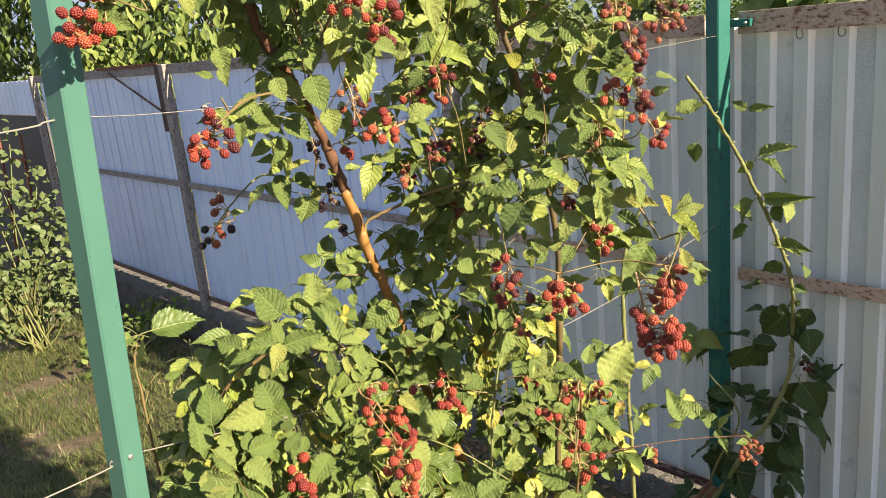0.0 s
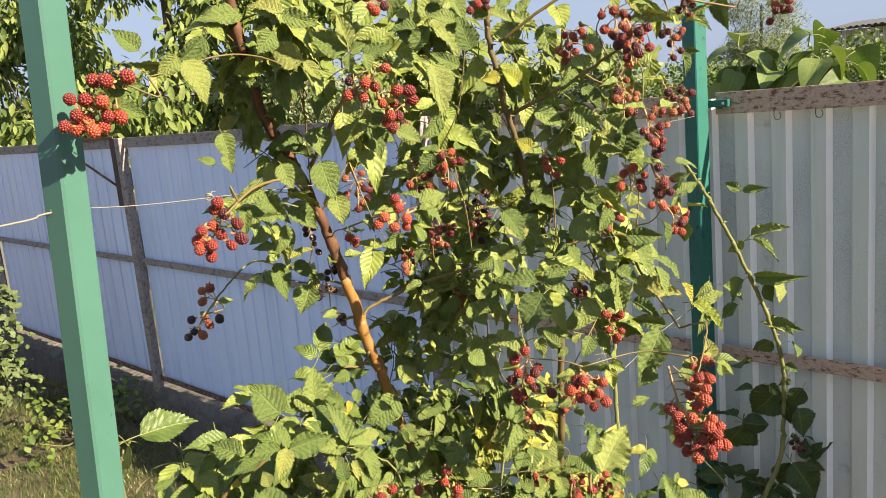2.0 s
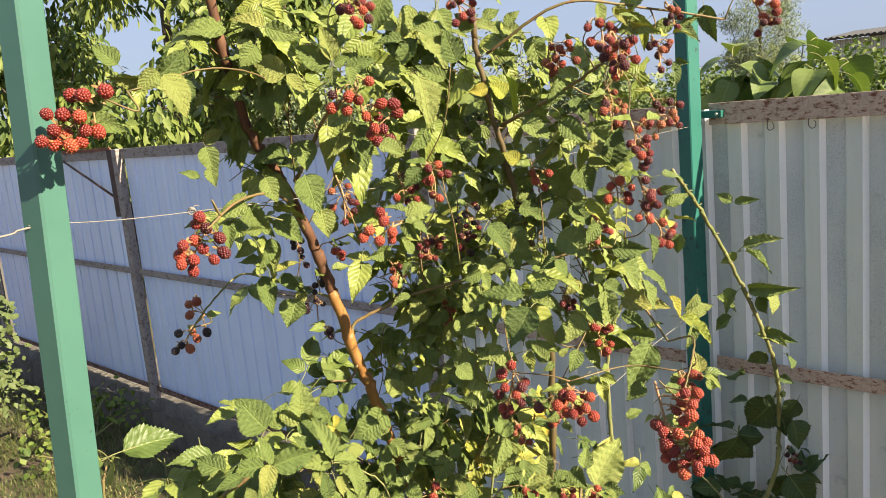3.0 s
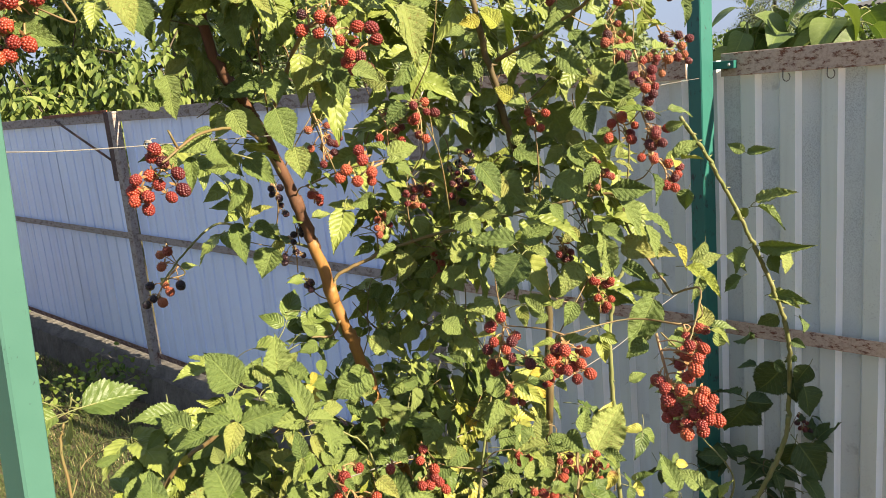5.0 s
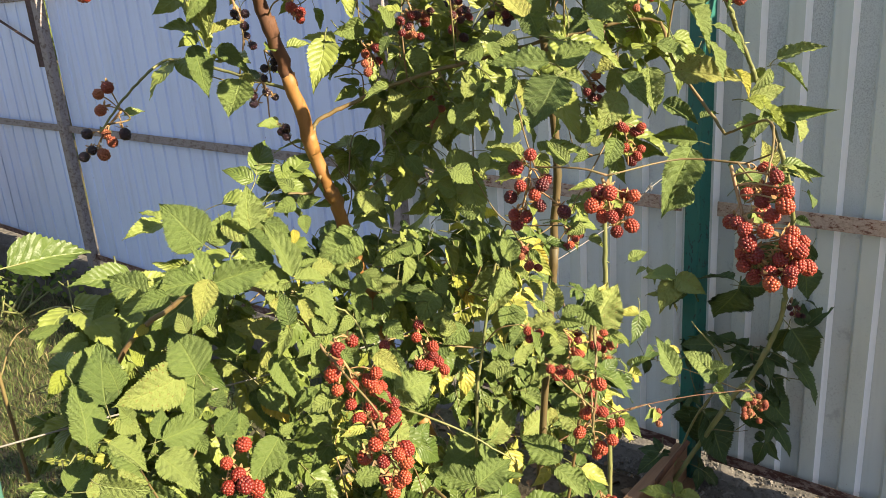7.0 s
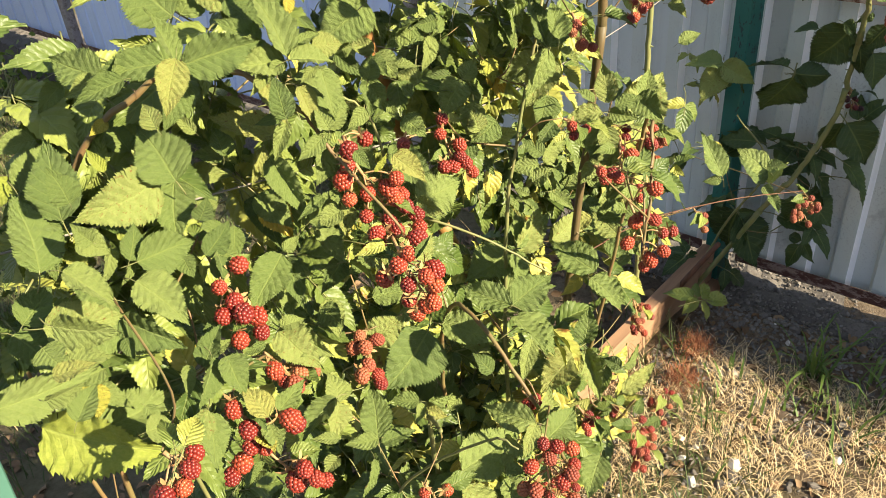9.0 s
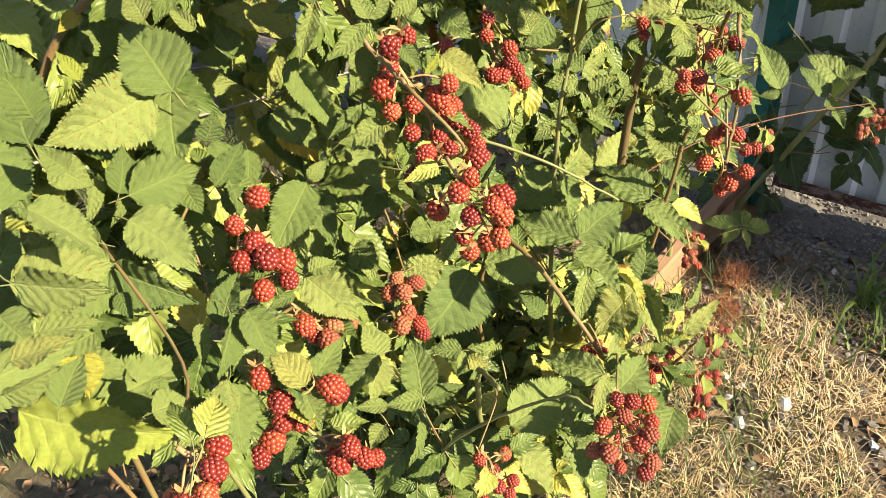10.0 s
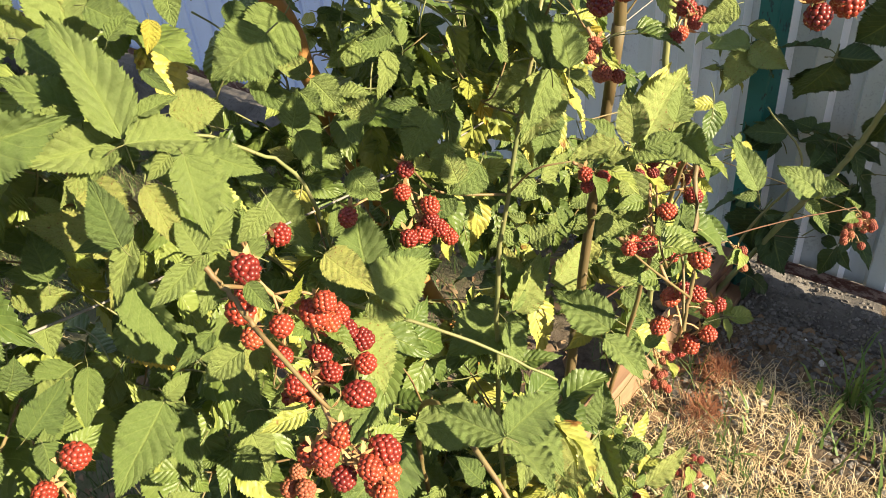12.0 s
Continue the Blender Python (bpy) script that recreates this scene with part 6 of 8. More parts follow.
mound.blade(0.651, 1.143, 0.903, 0.626, 1.140, 0.897, 0.5, NEAR)
mound.blade(0.722, 1.122, 0.863, 0.698, 1.119, 0.861, 0.7, NEAR)
mound.blade(0.807, 1.195, 1.266, 0.810, 1.231, 1.336, 0.35, LAST)
mound.blade(0.812, 1.208, 1.259, 0.751, 1.212, 1.270, 0.4, LAST)
mound.blade(0.801, 1.217, 1.277, 0.756, 1.221, 1.286, 0.3, LAST)
mound.blade(0.804, 1.229, 1.274, 0.778, 1.252, 1.303, 0.5, LAST)
mound.blade(0.805, 1.190, 1.265, 0.847, 1.173, 1.257, 0.5, LAST)
mound.blade(0.840, 1.199, 1.266, 0.870, 1.187, 1.260, 0.7, LAST)
mound.blade(0.818, 1.191, 1.276, 0.842, 1.186, 1.280, 0.4, LAST)
mound.blade(0.823, 1.180, 1.253, 0.805, 1.179, 1.245, 0.5, LAST)
mound.blade(0.823, 1.347, 1.311, 0.844, 1.307, 1.279, 0.45, LAST)
mound.blade(0.873, 1.327, 1.298, 0.893, 1.293, 1.280, 0.5, LAST)
mound.blade(0.918, 1.300, 1.300, 0.910, 1.287, 1.277, 0.6, LAST)
mound.blade(0.902, 1.303, 1.283, 0.889, 1.294, 1.264, 0.5, LAST, True)
mound.blade(0.833, 1.201, 1.294, 0.838, 1.184, 1.283, 0.35, LAST)
mound.blade(0.788, 1.213, 1.244, 0.784, 1.181, 1.212, 0.5, LAST)
mound.blade(0.806, 1.187, 1.239, 0.805, 1.161, 1.207, 0.45, LAST)
mound.blade(0.831, 1.180, 1.249, 0.816, 1.149, 1.213, 0.5, LAST)
mound.blade(0.812, 1.165, 1.200, 0.846, 1.165, 1.209, 0.5, LAST)
mound.blade(0.808, 1.240, 1.176, 0.766, 1.282, 1.209, 0.45, LAST)
mound.blade(0.779, 1.243, 1.219, 0.767, 1.253, 1.230, 0.4, LAST)
mound.blade(0.804, 1.200, 1.261, 0.782, 1.198, 1.251, 0.5, LAST)
mound.blade(0.824, 1.238, 1.241, 0.821, 1.225, 1.227, 0.6, LAST)
mound.blade(0.820, 1.235, 1.250, 0.820, 1.257, 1.275, 0.5, LAST)
mound.blade(0.789, 1.210, 1.255, 0.765, 1.200, 1.242, 0.4, LAST)
mound.blade(0.807, 1.165, 1.192, 0.775, 1.164, 1.181, 0.45, LAST)
mound.blade(0.752, 1.324, 1.136, 0.780, 1.294, 1.128, 0.5, LAST)
mound.blade(0.770, 1.283, 1.155, 0.748, 1.305, 1.167, 0.5, LAST)
mound.blade(0.827, 1.294, 1.141, 0.794, 1.280, 1.112, 0.3, LAST)
mound.blade(0.761, 1.299, 1.073, 0.720, 1.291, 1.073, 0.7, LAST)
mound.blade(0.767, 1.290, 1.073, 0.742, 1.264, 1.044, 0.4, LAST)
mound.blade(0.719, 1.241, 1.070, 0.734, 1.252, 1.082, 1, LAST)
mound.blade(0.707, 1.230, 1.089, 0.699, 1.213, 1.074, 0.9, LAST)
mound.blade(0.811, 1.293, 0.997, 0.788, 1.243, 0.954, 0.45, LAST)
mound.blade(0.817, 1.216, 1.101, 0.813, 1.231, 1.114, 0.5, LAST)
mound.blade(0.823, 1.201, 1.109, 0.786, 1.196, 1.105, 0.3, LAST)
mound.blade(0.803, 1.286, 1.097, 0.806, 1.240, 1.069, 0.6, LAST)
mound.blade(0.860, 1.158, 1.203, 0.836, 1.159, 1.192, 0.6, LAST)
mound.blade(0.838, 1.260, 0.931, 0.841, 1.228, 0.915, 0.8, LAST)
mound.blade(0.806, 1.274, 1.308, 0.819, 1.239, 1.284, 0.6, HIGH)
mound.blade(0.862, 1.289, 1.285, 0.879, 1.285, 1.300, 0.5, HIGH)
mound.blade(0.712, 1.224, 1.285, 0.718, 1.253, 1.331, 0.35, HIGH)
mound.blade(0.723, 1.234, 1.278, 0.789, 1.205, 1.287, 0.5, HIGH)
mound.blade(0.738, 1.268, 1.257, 0.705, 1.252, 1.218, 0.5, HIGH)
mound.blade(0.705, 1.228, 1.287, 0.643, 1.245, 1.294, 0.4, HIGH)
mound.blade(0.829, 1.221, 1.234, 0.849, 1.164, 1.211, 0.6, HIGH)
mound.blade(0.690, 1.320, 1.260, 0.663, 1.363, 1.284, 0.65, HIGH)
mound.blade(0.675, 1.295, 1.268, 0.644, 1.301, 1.265, 0.6, HIGH)
mound.blade(0.662, 1.238, 1.288, 0.681, 1.240, 1.307, 0.4, HIGH)
mound.blade(0.679, 1.387, 1.246, 0.647, 1.388, 1.228, 0.5, MID)
mound.blade(0.663, 1.224, 1.287, 0.619, 1.230, 1.283, 0.4, MID)
mound.blade(0.637, 1.386, 1.204, 0.593, 1.392, 1.209, 0.5, MID)
mound.blade(0.592, 1.341, 1.181, 0.638, 1.356, 1.214, 0.5, MID)
mound.blade(0.584, 1.321, 1.187, 0.573, 1.276, 1.119, 0.5, MID)
mound.blade(0.594, 1.353, 1.191, 0.561, 1.345, 1.173, 0.5, MID, True)
mound.blade(0.580, 1.408, 1.225, 0.623, 1.408, 1.226, 0.3, MID)
mound.blade(0.695, 1.257, 1.223, 0.697, 1.274, 1.245, 0.7, MID)
mound.blade(0.705, 1.209, 1.294, 0.675, 1.196, 1.257, 0.5, MID)
mound.blade(0.516, 1.140, 1.167, 0.549, 1.107, 1.153, 0.7, NEAR)
mound.blade(0.550, 1.180, 1.180, 0.568, 1.145, 1.155, 0.5, NEAR)
mound.blade(0.843, 1.200, 1.017, 0.854, 1.153, 1.000, 0.7, NEAR)
mound.blade(0.511, 1.120, 1.147, 0.535, 1.099, 1.147, 0.5, NEAR)
mound.blade(0.481, 1.050, 1.192, 0.502, 1.034, 1.197, 0.45, NEAR)
mound.blade(0.472, 1.050, 1.179, 0.492, 1.035, 1.184, 0.5, NEAR)
mound.blade(0.495, 1.100, 1.181, 0.496, 1.078, 1.171, 0.8, NEAR)
mound.blade(0.587, 1.220, 1.209, 0.583, 1.221, 1.243, 0.7, NEAR)
mound.blade(0.586, 1.200, 1.180, 0.574, 1.201, 1.202, 0.6, NEAR)
mound.blade(0.681, 1.250, 1.097, 0.674, 1.229, 1.083, 0.7, NEAR)
mound.blade(0.708, 1.250, 1.123, 0.719, 1.241, 1.145, 0.8, NEAR)
mound.blade(1.136, 1.280, 0.977, 1.133, 1.308, 1.037, 0.7, NEAR)
mound.blade(1.143, 1.250, 1.045, 1.139, 1.258, 1.081, 0.7, NEAR)
mound.blade(0.921, 1.280, 0.816, 0.962, 1.250, 0.844, 0.7, NEAR)
mound.blade(0.798, 1.360, 1.283, 0.761, 1.391, 1.342, 0.75, HIGH)
mound.blade(0.807, 1.360, 1.282, 0.837, 1.342, 1.320, 0.6, HIGH)
mound.blade(0.871, 1.360, 1.272, 0.880, 1.369, 1.344, 0.6, HIGH)
mound.blade(0.874, 1.360, 1.271, 0.902, 1.343, 1.312, 0.7, HIGH)
mound.blade(0.988, 1.400, 1.287, 1.010, 1.369, 1.292, 0.5, HIGH)
mound.blade(0.986, 1.400, 1.288, 0.950, 1.409, 1.284, 0.6, HIGH)
mound.blade(0.984, 1.400, 1.309, 0.963, 1.408, 1.330, 0.6, HIGH)
mound.blade(0.775, 1.170, 1.222, 0.774, 1.179, 1.263, 0.5, LAST)
mound.blade(0.892, 1.250, 1.103, 0.904, 1.256, 1.144, 0.6, LAST)
low.blade(0.919, 1.260, 0.897, 0.962, 1.226, 0.898, 0.5, NEAR)
low.blade(0.988, 1.230, 1.010, 1.048, 1.203, 1.029, 0.75, NEAR)
low.blade(0.968, 1.207, 1.036, 0.970, 1.173, 1.023, 0.6, NEAR)
low.blade(1.036, 1.283, 1.102, 1.039, 1.253, 1.077, 0.7, NEAR)
low.blade(1.158, 1.271, 1.078, 1.133, 1.256, 1.033, 0.6, NEAR)
low.blade(1.322, 1.148, 1.020, 1.269, 1.169, 0.984, 0.55, NEAR)
low.blade(1.259, 1.123, 1.038, 1.242, 1.101, 0.999, 0.55, NEAR)
low.blade(1.268, 1.125, 0.984, 1.267, 1.158, 0.998, 0.6, NEAR)
low.blade(1.349, 1.158, 0.938, 1.305, 1.192, 0.930, 0.4, NEAR)
low.blade(1.495, 1.376, 0.946, 1.456, 1.359, 0.899, 0.6, NEAR)
low.blade(1.370, 1.227, 0.995, 1.341, 1.246, 0.973, 0.5, NEAR)
low.blade(1.396, 1.263, 0.940, 1.397, 1.228, 0.918, 0.5, NEAR)
low.blade(1.562, 1.435, 0.784, 1.553, 1.480, 0.810, 0.6, NEAR)
low.blade(1.556, 1.442, 0.764, 1.510, 1.482, 0.765, 0.6, NEAR)
low.blade(1.575, 1.445, 0.755, 1.614, 1.444, 0.798, 0.6, NEAR)
low.blade(1.575, 1.448, 0.751, 1.545, 1.456, 0.728, 0.6, NEAR)
low.blade(1.605, 1.444, 0.770, 1.637, 1.429, 0.789, 0.5, NEAR)
low.blade(1.596, 1.455, 0.738, 1.577, 1.414, 0.701, 0.5, NEAR)
low.blade(1.669, 1.421, 0.691, 1.694, 1.425, 0.725, 0.7, NEAR)
low.blade(1.669, 1.415, 0.687, 1.638, 1.432, 0.673, 0.6, NEAR)
low.blade(1.690, 1.414, 0.677, 1.723, 1.374, 0.672, 0.6, NEAR)
low.blade(1.529, 1.448, 0.704, 1.521, 1.479, 0.716, 0.6, NEAR)
low.blade(1.490, 1.446, 0.707, 1.453, 1.467, 0.692, 0.6, NEAR)
low.blade(1.512, 1.455, 0.697, 1.513, 1.415, 0.682, 0.4, NEAR)
low.blade(1.594, 1.442, 0.686, 1.596, 1.384, 0.661, 0.5, NEAR)
low.blade(1.346, 1.337, 0.709, 1.387, 1.373, 0.779, 0.4, NEAR)
low.blade(1.327, 1.319, 0.727, 1.390, 1.309, 0.785, 0.5, NEAR)
low.blade(1.231, 1.271, 0.795, 1.153, 1.302, 0.768, 0.75, NEAR)
low.blade(1.197, 1.240, 0.825, 1.170, 1.206, 0.779, 0.55, NEAR)
low.blade(1.002, 1.098, 0.903, 0.985, 1.168, 0.914, 0.45, NEAR)
low.blade(1.008, 1.100, 0.898, 1.064, 1.080, 0.923, 0.65, NEAR)
low.blade(1.377, 1.199, 0.699, 1.377, 1.296, 0.736, 0.55, NEAR)
low.blade(1.644, 1.329, 0.629, 1.642, 1.416, 0.668, 0.5, NEAR)
low.blade(1.579, 1.330, 0.662, 1.531, 1.380, 0.649, 0.5, NEAR)
low.blade(1.598, 1.340, 0.655, 1.574, 1.292, 0.618, 0.6, NEAR)
low.blade(1.631, 1.313, 0.652, 1.650, 1.342, 0.691, 0.6, NEAR)
low.blade(1.591, 1.294, 0.677, 1.636, 1.236, 0.688, 0.5, NEAR)
low.blade(1.548, 1.263, 0.637, 1.588, 1.245, 0.671, 0.5, NEAR)
low.blade(1.428, 1.209, 0.732, 1.414, 1.151, 0.714, 0.5, NEAR)
low.blade(1.241, 1.084, 0.836, 1.260, 1.070, 0.849, 0.5, NEAR)
low.blade(1.388, 1.212, 0.677, 1.384, 1.139, 0.649, 0.55, NEAR)
low.blade(1.345, 1.130, 0.911, 1.317, 1.152, 0.891, 0.5, NEAR)
low.blade(1.368, 1.143, 0.890, 1.345, 1.137, 0.866, 0.5, NEAR)
low.blade(1.324, 1.145, 0.933, 1.298, 1.164, 0.917, 0.5, NEAR)
low.blade(1.252, 1.142, 0.649, 1.293, 1.159, 0.696, 0.55, NEAR)
low.blade(1.226, 1.070, 0.998, 1.236, 1.077, 1.015, 0.5, NEAR)
low.blade(1.195, 1.379, 0.622, 1.185, 1.278, 0.575, 0.45, NEAR)
low.blade(1.097, 1.158, 0.803, 1.090, 1.081, 0.785, 0.6, NEAR)
low.blade(1.222, 1.137, 0.659, 1.144, 1.154, 0.614, 0.6, NEAR)
low.blade(1.146, 1.170, 0.719, 1.093, 1.152, 0.677, 0.35, NEAR)
low.blade(1.258, 1.145, 0.633, 1.212, 1.087, 0.586, 0.4, NEAR)
low.blade(1.284, 1.090, 0.603, 1.283, 1.125, 0.609, 0.6, NEAR)
low.blade(1.296, 1.095, 0.591, 1.332, 1.080, 0.620, 0.4, NEAR)
low.blade(1.279, 1.083, 0.554, 1.338, 1.054, 0.596, 0.35, NEAR)
low.blade(0.980, 1.047, 0.749, 0.955, 1.118, 0.758, 0.45, NEAR)
low.blade(1.007, 1.060, 0.719, 1.050, 1.065, 0.750, 0.4, NEAR)
low.blade(0.984, 1.036, 0.718, 1.047, 1.024, 0.741, 0.6, NEAR)
low.blade(0.962, 1.035, 0.771, 0.921, 1.022, 0.747, 0.4, NEAR)
low.blade(0.980, 1.185, 0.566, 1.080, 1.141, 0.594, 0.6, NEAR)
low.blade(0.935, 1.062, 0.753, 0.925, 1.023, 0.747, 0.6, NEAR)
low.blade(0.973, 1.090, 0.684, 0.948, 1.071, 0.668, 0.5, NEAR)
low.blade(0.963, 1.159, 0.570, 0.938, 1.084, 0.549, 0.65, NEAR)
low.blade(0.981, 1.186, 0.562, 0.943, 1.195, 0.559, 0.5, NEAR)
low.blade(0.949, 1.071, 0.657, 0.916, 1.029, 0.635, 0.6, NEAR)
low.blade(1.057, 0.994, 0.655, 1.001, 0.981, 0.633, 0.6, NEAR)
low.blade(1.131, 1.317, 0.525, 1.096, 1.322, 0.515, 0.6, NEAR)
low.blade(1.203, 1.333, 0.480, 1.175, 1.342, 0.473, 0.5, NEAR)
low.blade(1.148, 1.310, 0.495, 1.125, 1.294, 0.480, 0.6, NEAR)
low.blade(1.263, 1.291, 0.517, 1.214, 1.304, 0.499, 0.6, NEAR)
low.blade(1.163, 1.077, 0.634, 1.135, 1.098, 0.625, 0.5, NEAR)
low.blade(0.917, 1.051, 0.715, 0.927, 1.020, 0.723, 0.5, NEAR)
low.blade(1.301, 1.066, 0.498, 1.325, 1.066, 0.520, 0.5, NEAR)
low.blade(1.312, 1.027, 0.499, 1.279, 1.046, 0.491, 0.5, NEAR)
low.blade(1.028, 1.275, 0.761, 0.935, 1.275, 0.708, 0.8, NEAR)
low.blade(0.998, 1.334, 0.792, 0.965, 1.293, 0.757, 0.7, NEAR)
low.blade(0.850, 1.204, 0.724, 0.895, 1.180, 0.728, 0.4, NEAR)
low.blade(0.971, 1.250, 0.679, 0.946, 1.284, 0.681, 0.6, NEAR)
low.blade(0.996, 1.273, 0.644, 0.970, 1.260, 0.627, 0.5, NEAR)
low.blade(1.047, 1.323, 0.569, 1.090, 1.293, 0.579, 0.6, NEAR)
low.blade(1.031, 1.308, 0.587, 1.039, 1.265, 0.582, 0.6, NEAR)
low.blade(0.806, 1.168, 0.756, 0.768, 1.143, 0.735, 0.3, NEAR)
low.blade(0.898, 1.217, 0.612, 0.897, 1.173, 0.603, 0.6, NEAR)
low.blade(0.983, 1.188, 0.544, 0.912, 1.192, 0.524, 0.7, NEAR)
low.blade(0.917, 1.319, 1.169, 0.946, 1.278, 1.151, 0.5, LAST)
low.blade(1.280, 1.578, 1.118, 1.274, 1.545, 1.082, 0.6, LAST)
low.blade(1.169, 1.363, 1.151, 1.136, 1.387, 1.156, 0.65, LAST)
low.blade(1.183, 1.366, 1.147, 1.184, 1.381, 1.176, 0.6, LAST)
low.blade(1.196, 1.375, 1.140, 1.220, 1.366, 1.157, 0.6, LAST)
low.blade(1.163, 1.345, 1.157, 1.133, 1.328, 1.120, 0.45, LAST)
low.blade(1.197, 1.372, 1.136, 1.192, 1.344, 1.109, 0.6, LAST)
low.blade(1.036, 1.401, 1.162, 1.050, 1.357, 1.135, 0.4, LAST)
low.blade(1.061, 1.359, 1.130, 1.046, 1.381, 1.146, 0.6, LAST)
low.blade(1.078, 1.366, 1.156, 1.085, 1.335, 1.125, 0.7, LAST)
low.blade(1.108, 1.364, 1.130, 1.133, 1.342, 1.127, 0.7, LAST)
low.blade(1.158, 1.307, 1.110, 1.129, 1.329, 1.114, 0.4, LAST)
low.blade(1.165, 1.295, 1.103, 1.115, 1.294, 1.070, 0.65, LAST)
low.blade(1.168, 1.296, 1.102, 1.196, 1.293, 1.125, 0.7, LAST)
low.blade(1.058, 1.367, 1.129, 1.037, 1.345, 1.085, 0.6, LAST)
low.blade(1.033, 1.358, 1.095, 1.018, 1.378, 1.106, 0.5, LAST)
low.blade(1.057, 1.334, 1.102, 1.054, 1.313, 1.080, 0.4, LAST)
low.blade(1.012, 1.254, 1.005, 1.040, 1.294, 1.068, 0.55, LAST)
low.blade(1.018, 1.258, 0.998, 1.082, 1.229, 1.009, 0.5, LAST)
low.blade(1.005, 1.247, 1.008, 0.973, 1.291, 1.026, 0.55, LAST)
low.blade(1.016, 1.260, 0.995, 1.023, 1.222, 0.979, 0.5, LAST)
low.blade(1.003, 1.284, 1.049, 1.024, 1.292, 1.075, 0.45, LAST)
low.blade(0.986, 1.383, 1.099, 1.001, 1.345, 1.085, 0.5, LAST)
low.blade(0.982, 1.342, 1.086, 0.979, 1.291, 1.048, 0.7, LAST)
low.blade(1.157, 1.272, 1.019, 1.116, 1.285, 1.006, 0.8, LAST)
low.blade(1.054, 1.378, 1.185, 1.016, 1.390, 1.192, 0.7, LAST)
low.blade(1.103, 1.396, 1.145, 1.079, 1.426, 1.166, 0.5, LAST)
low.blade(1.112, 1.463, 1.183, 1.095, 1.485, 1.191, 0.6, LAST)
low.blade(1.282, 1.586, 1.120, 1.309, 1.544, 1.107, 0.3, LAST)
low.blade(1.044, 1.291, 0.813, 0.978, 1.292, 0.799, 0.5, LAST)
low.blade(1.062, 1.277, 0.754, 1.097, 1.193, 0.743, 0.5, LAST)
low.blade(1.170, 1.451, 0.485, 1.158, 1.331, 0.451, 0.7, LAST)
low.blade(1.262, 1.282, 0.775, 1.307, 1.326, 0.828, 0.45, LAST)
low.blade(1.272, 1.285, 0.767, 1.336, 1.278, 0.824, 0.5, LAST)
low.blade(1.250, 1.273, 0.786, 1.184, 1.250, 0.737, 0.55, LAST)
low.blade(1.464, 1.355, 0.658, 1.550, 1.325, 0.695, 0.6, LAST)
low.blade(1.453, 1.200, 0.733, 1.457, 1.258, 0.767, 0.6, LAST)
low.blade(1.360, 1.199, 0.696, 1.355, 1.127, 0.674, 0.55, LAST)
low.blade(1.040, 1.124, 0.848, 1.027, 1.057, 0.831, 0.55, LAST)
low.blade(1.201, 1.178, 1.157, 1.219, 1.210, 1.213, 0.45, LAST)
low.blade(1.227, 1.195, 1.144, 1.176, 1.190, 1.095, 0.5, LAST)
low.blade(1.197, 1.175, 1.161, 1.231, 1.150, 1.188, 0.45, LAST)
low.blade(1.304, 1.264, 1.098, 1.252, 1.296, 1.066, 0.6, LAST)
low.blade(1.258, 1.236, 1.119, 1.216, 1.253, 1.085, 0.25, LAST)
low.blade(1.737, 1.346, 0.785, 1.840, 1.330, 0.891, 0.6, LAST)
low.blade(1.241, 1.100, 1.079, 1.265, 1.072, 1.092, 0.5, LAST)
low.blade(1.293, 1.098, 1.072, 1.285, 1.051, 1.055, 0.7, LAST)
low.blade(1.259, 1.114, 0.979, 1.281, 1.131, 1.019, 0.6, LAST)
low.blade(1.242, 1.065, 0.990, 1.278, 1.062, 1.024, 0.4, LAST)
low.blade(1.586, 1.429, 0.732, 1.619, 1.411, 0.759, 0.6, LAST)
low.blade(1.594, 1.374, 0.746, 1.612, 1.391, 0.779, 0.6, LAST)
low.blade(1.612, 1.379, 0.740, 1.574, 1.390, 0.723, 0.6, LAST)
low.blade(1.522, 1.461, 0.688, 1.471, 1.477, 0.672, 0.6, LAST)
low.blade(1.530, 1.460, 0.687, 1.531, 1.421, 0.669, 0.5, LAST)
low.blade(1.271, 1.150, 1.062, 1.270, 1.180, 1.083, 0.6, LAST)
low.blade(1.262, 1.173, 1.165, 1.259, 1.147, 1.150, 0.5, LAST)
low.blade(1.655, 1.468, 0.812, 1.601, 1.478, 0.780, 0.7, LAST)
low.blade(1.205, 1.443, 1.339, 1.179, 1.446, 1.308, 0.6, HIGH)
low.blade(1.248, 1.531, 1.230, 1.258, 1.507, 1.211, 0.6, HIGH)
low.blade(1.223, 1.495, 1.231, 1.189, 1.500, 1.202, 0.7, HIGH)
low.blade(1.292, 1.554, 1.193, 1.293, 1.521, 1.164, 0.5, HIGH)
low.blade(1.151, 1.371, 1.164, 1.113, 1.383, 1.151, 0.6, HIGH)
low.blade(1.036, 1.332, 1.168, 1.039, 1.306, 1.150, 0.6, HIGH)
low.blade(0.993, 1.341, 1.261, 0.988, 1.324, 1.238, 0.6, HIGH)
low.blade(1.028, 1.320, 1.242, 0.975, 1.328, 1.214, 0.8, HIGH)
low.blade(1.130, 1.114, 1.199, 1.146, 1.132, 1.239, 0.6, HIGH)
low.blade(1.254, 1.213, 1.125, 1.200, 1.211, 1.068, 0.55, HIGH)
low.blade(1.197, 1.157, 1.159, 1.203, 1.130, 1.140, 0.5, HIGH)
low.blade(1.242, 1.110, 1.081, 1.260, 1.133, 1.129, 0.5, HIGH)
low.blade(1.329, 1.170, 1.022, 1.276, 1.211, 1.018, 0.5, HIGH)
low.blade(1.300, 1.142, 1.039, 1.308, 1.100, 1.035, 0.5, HIGH)
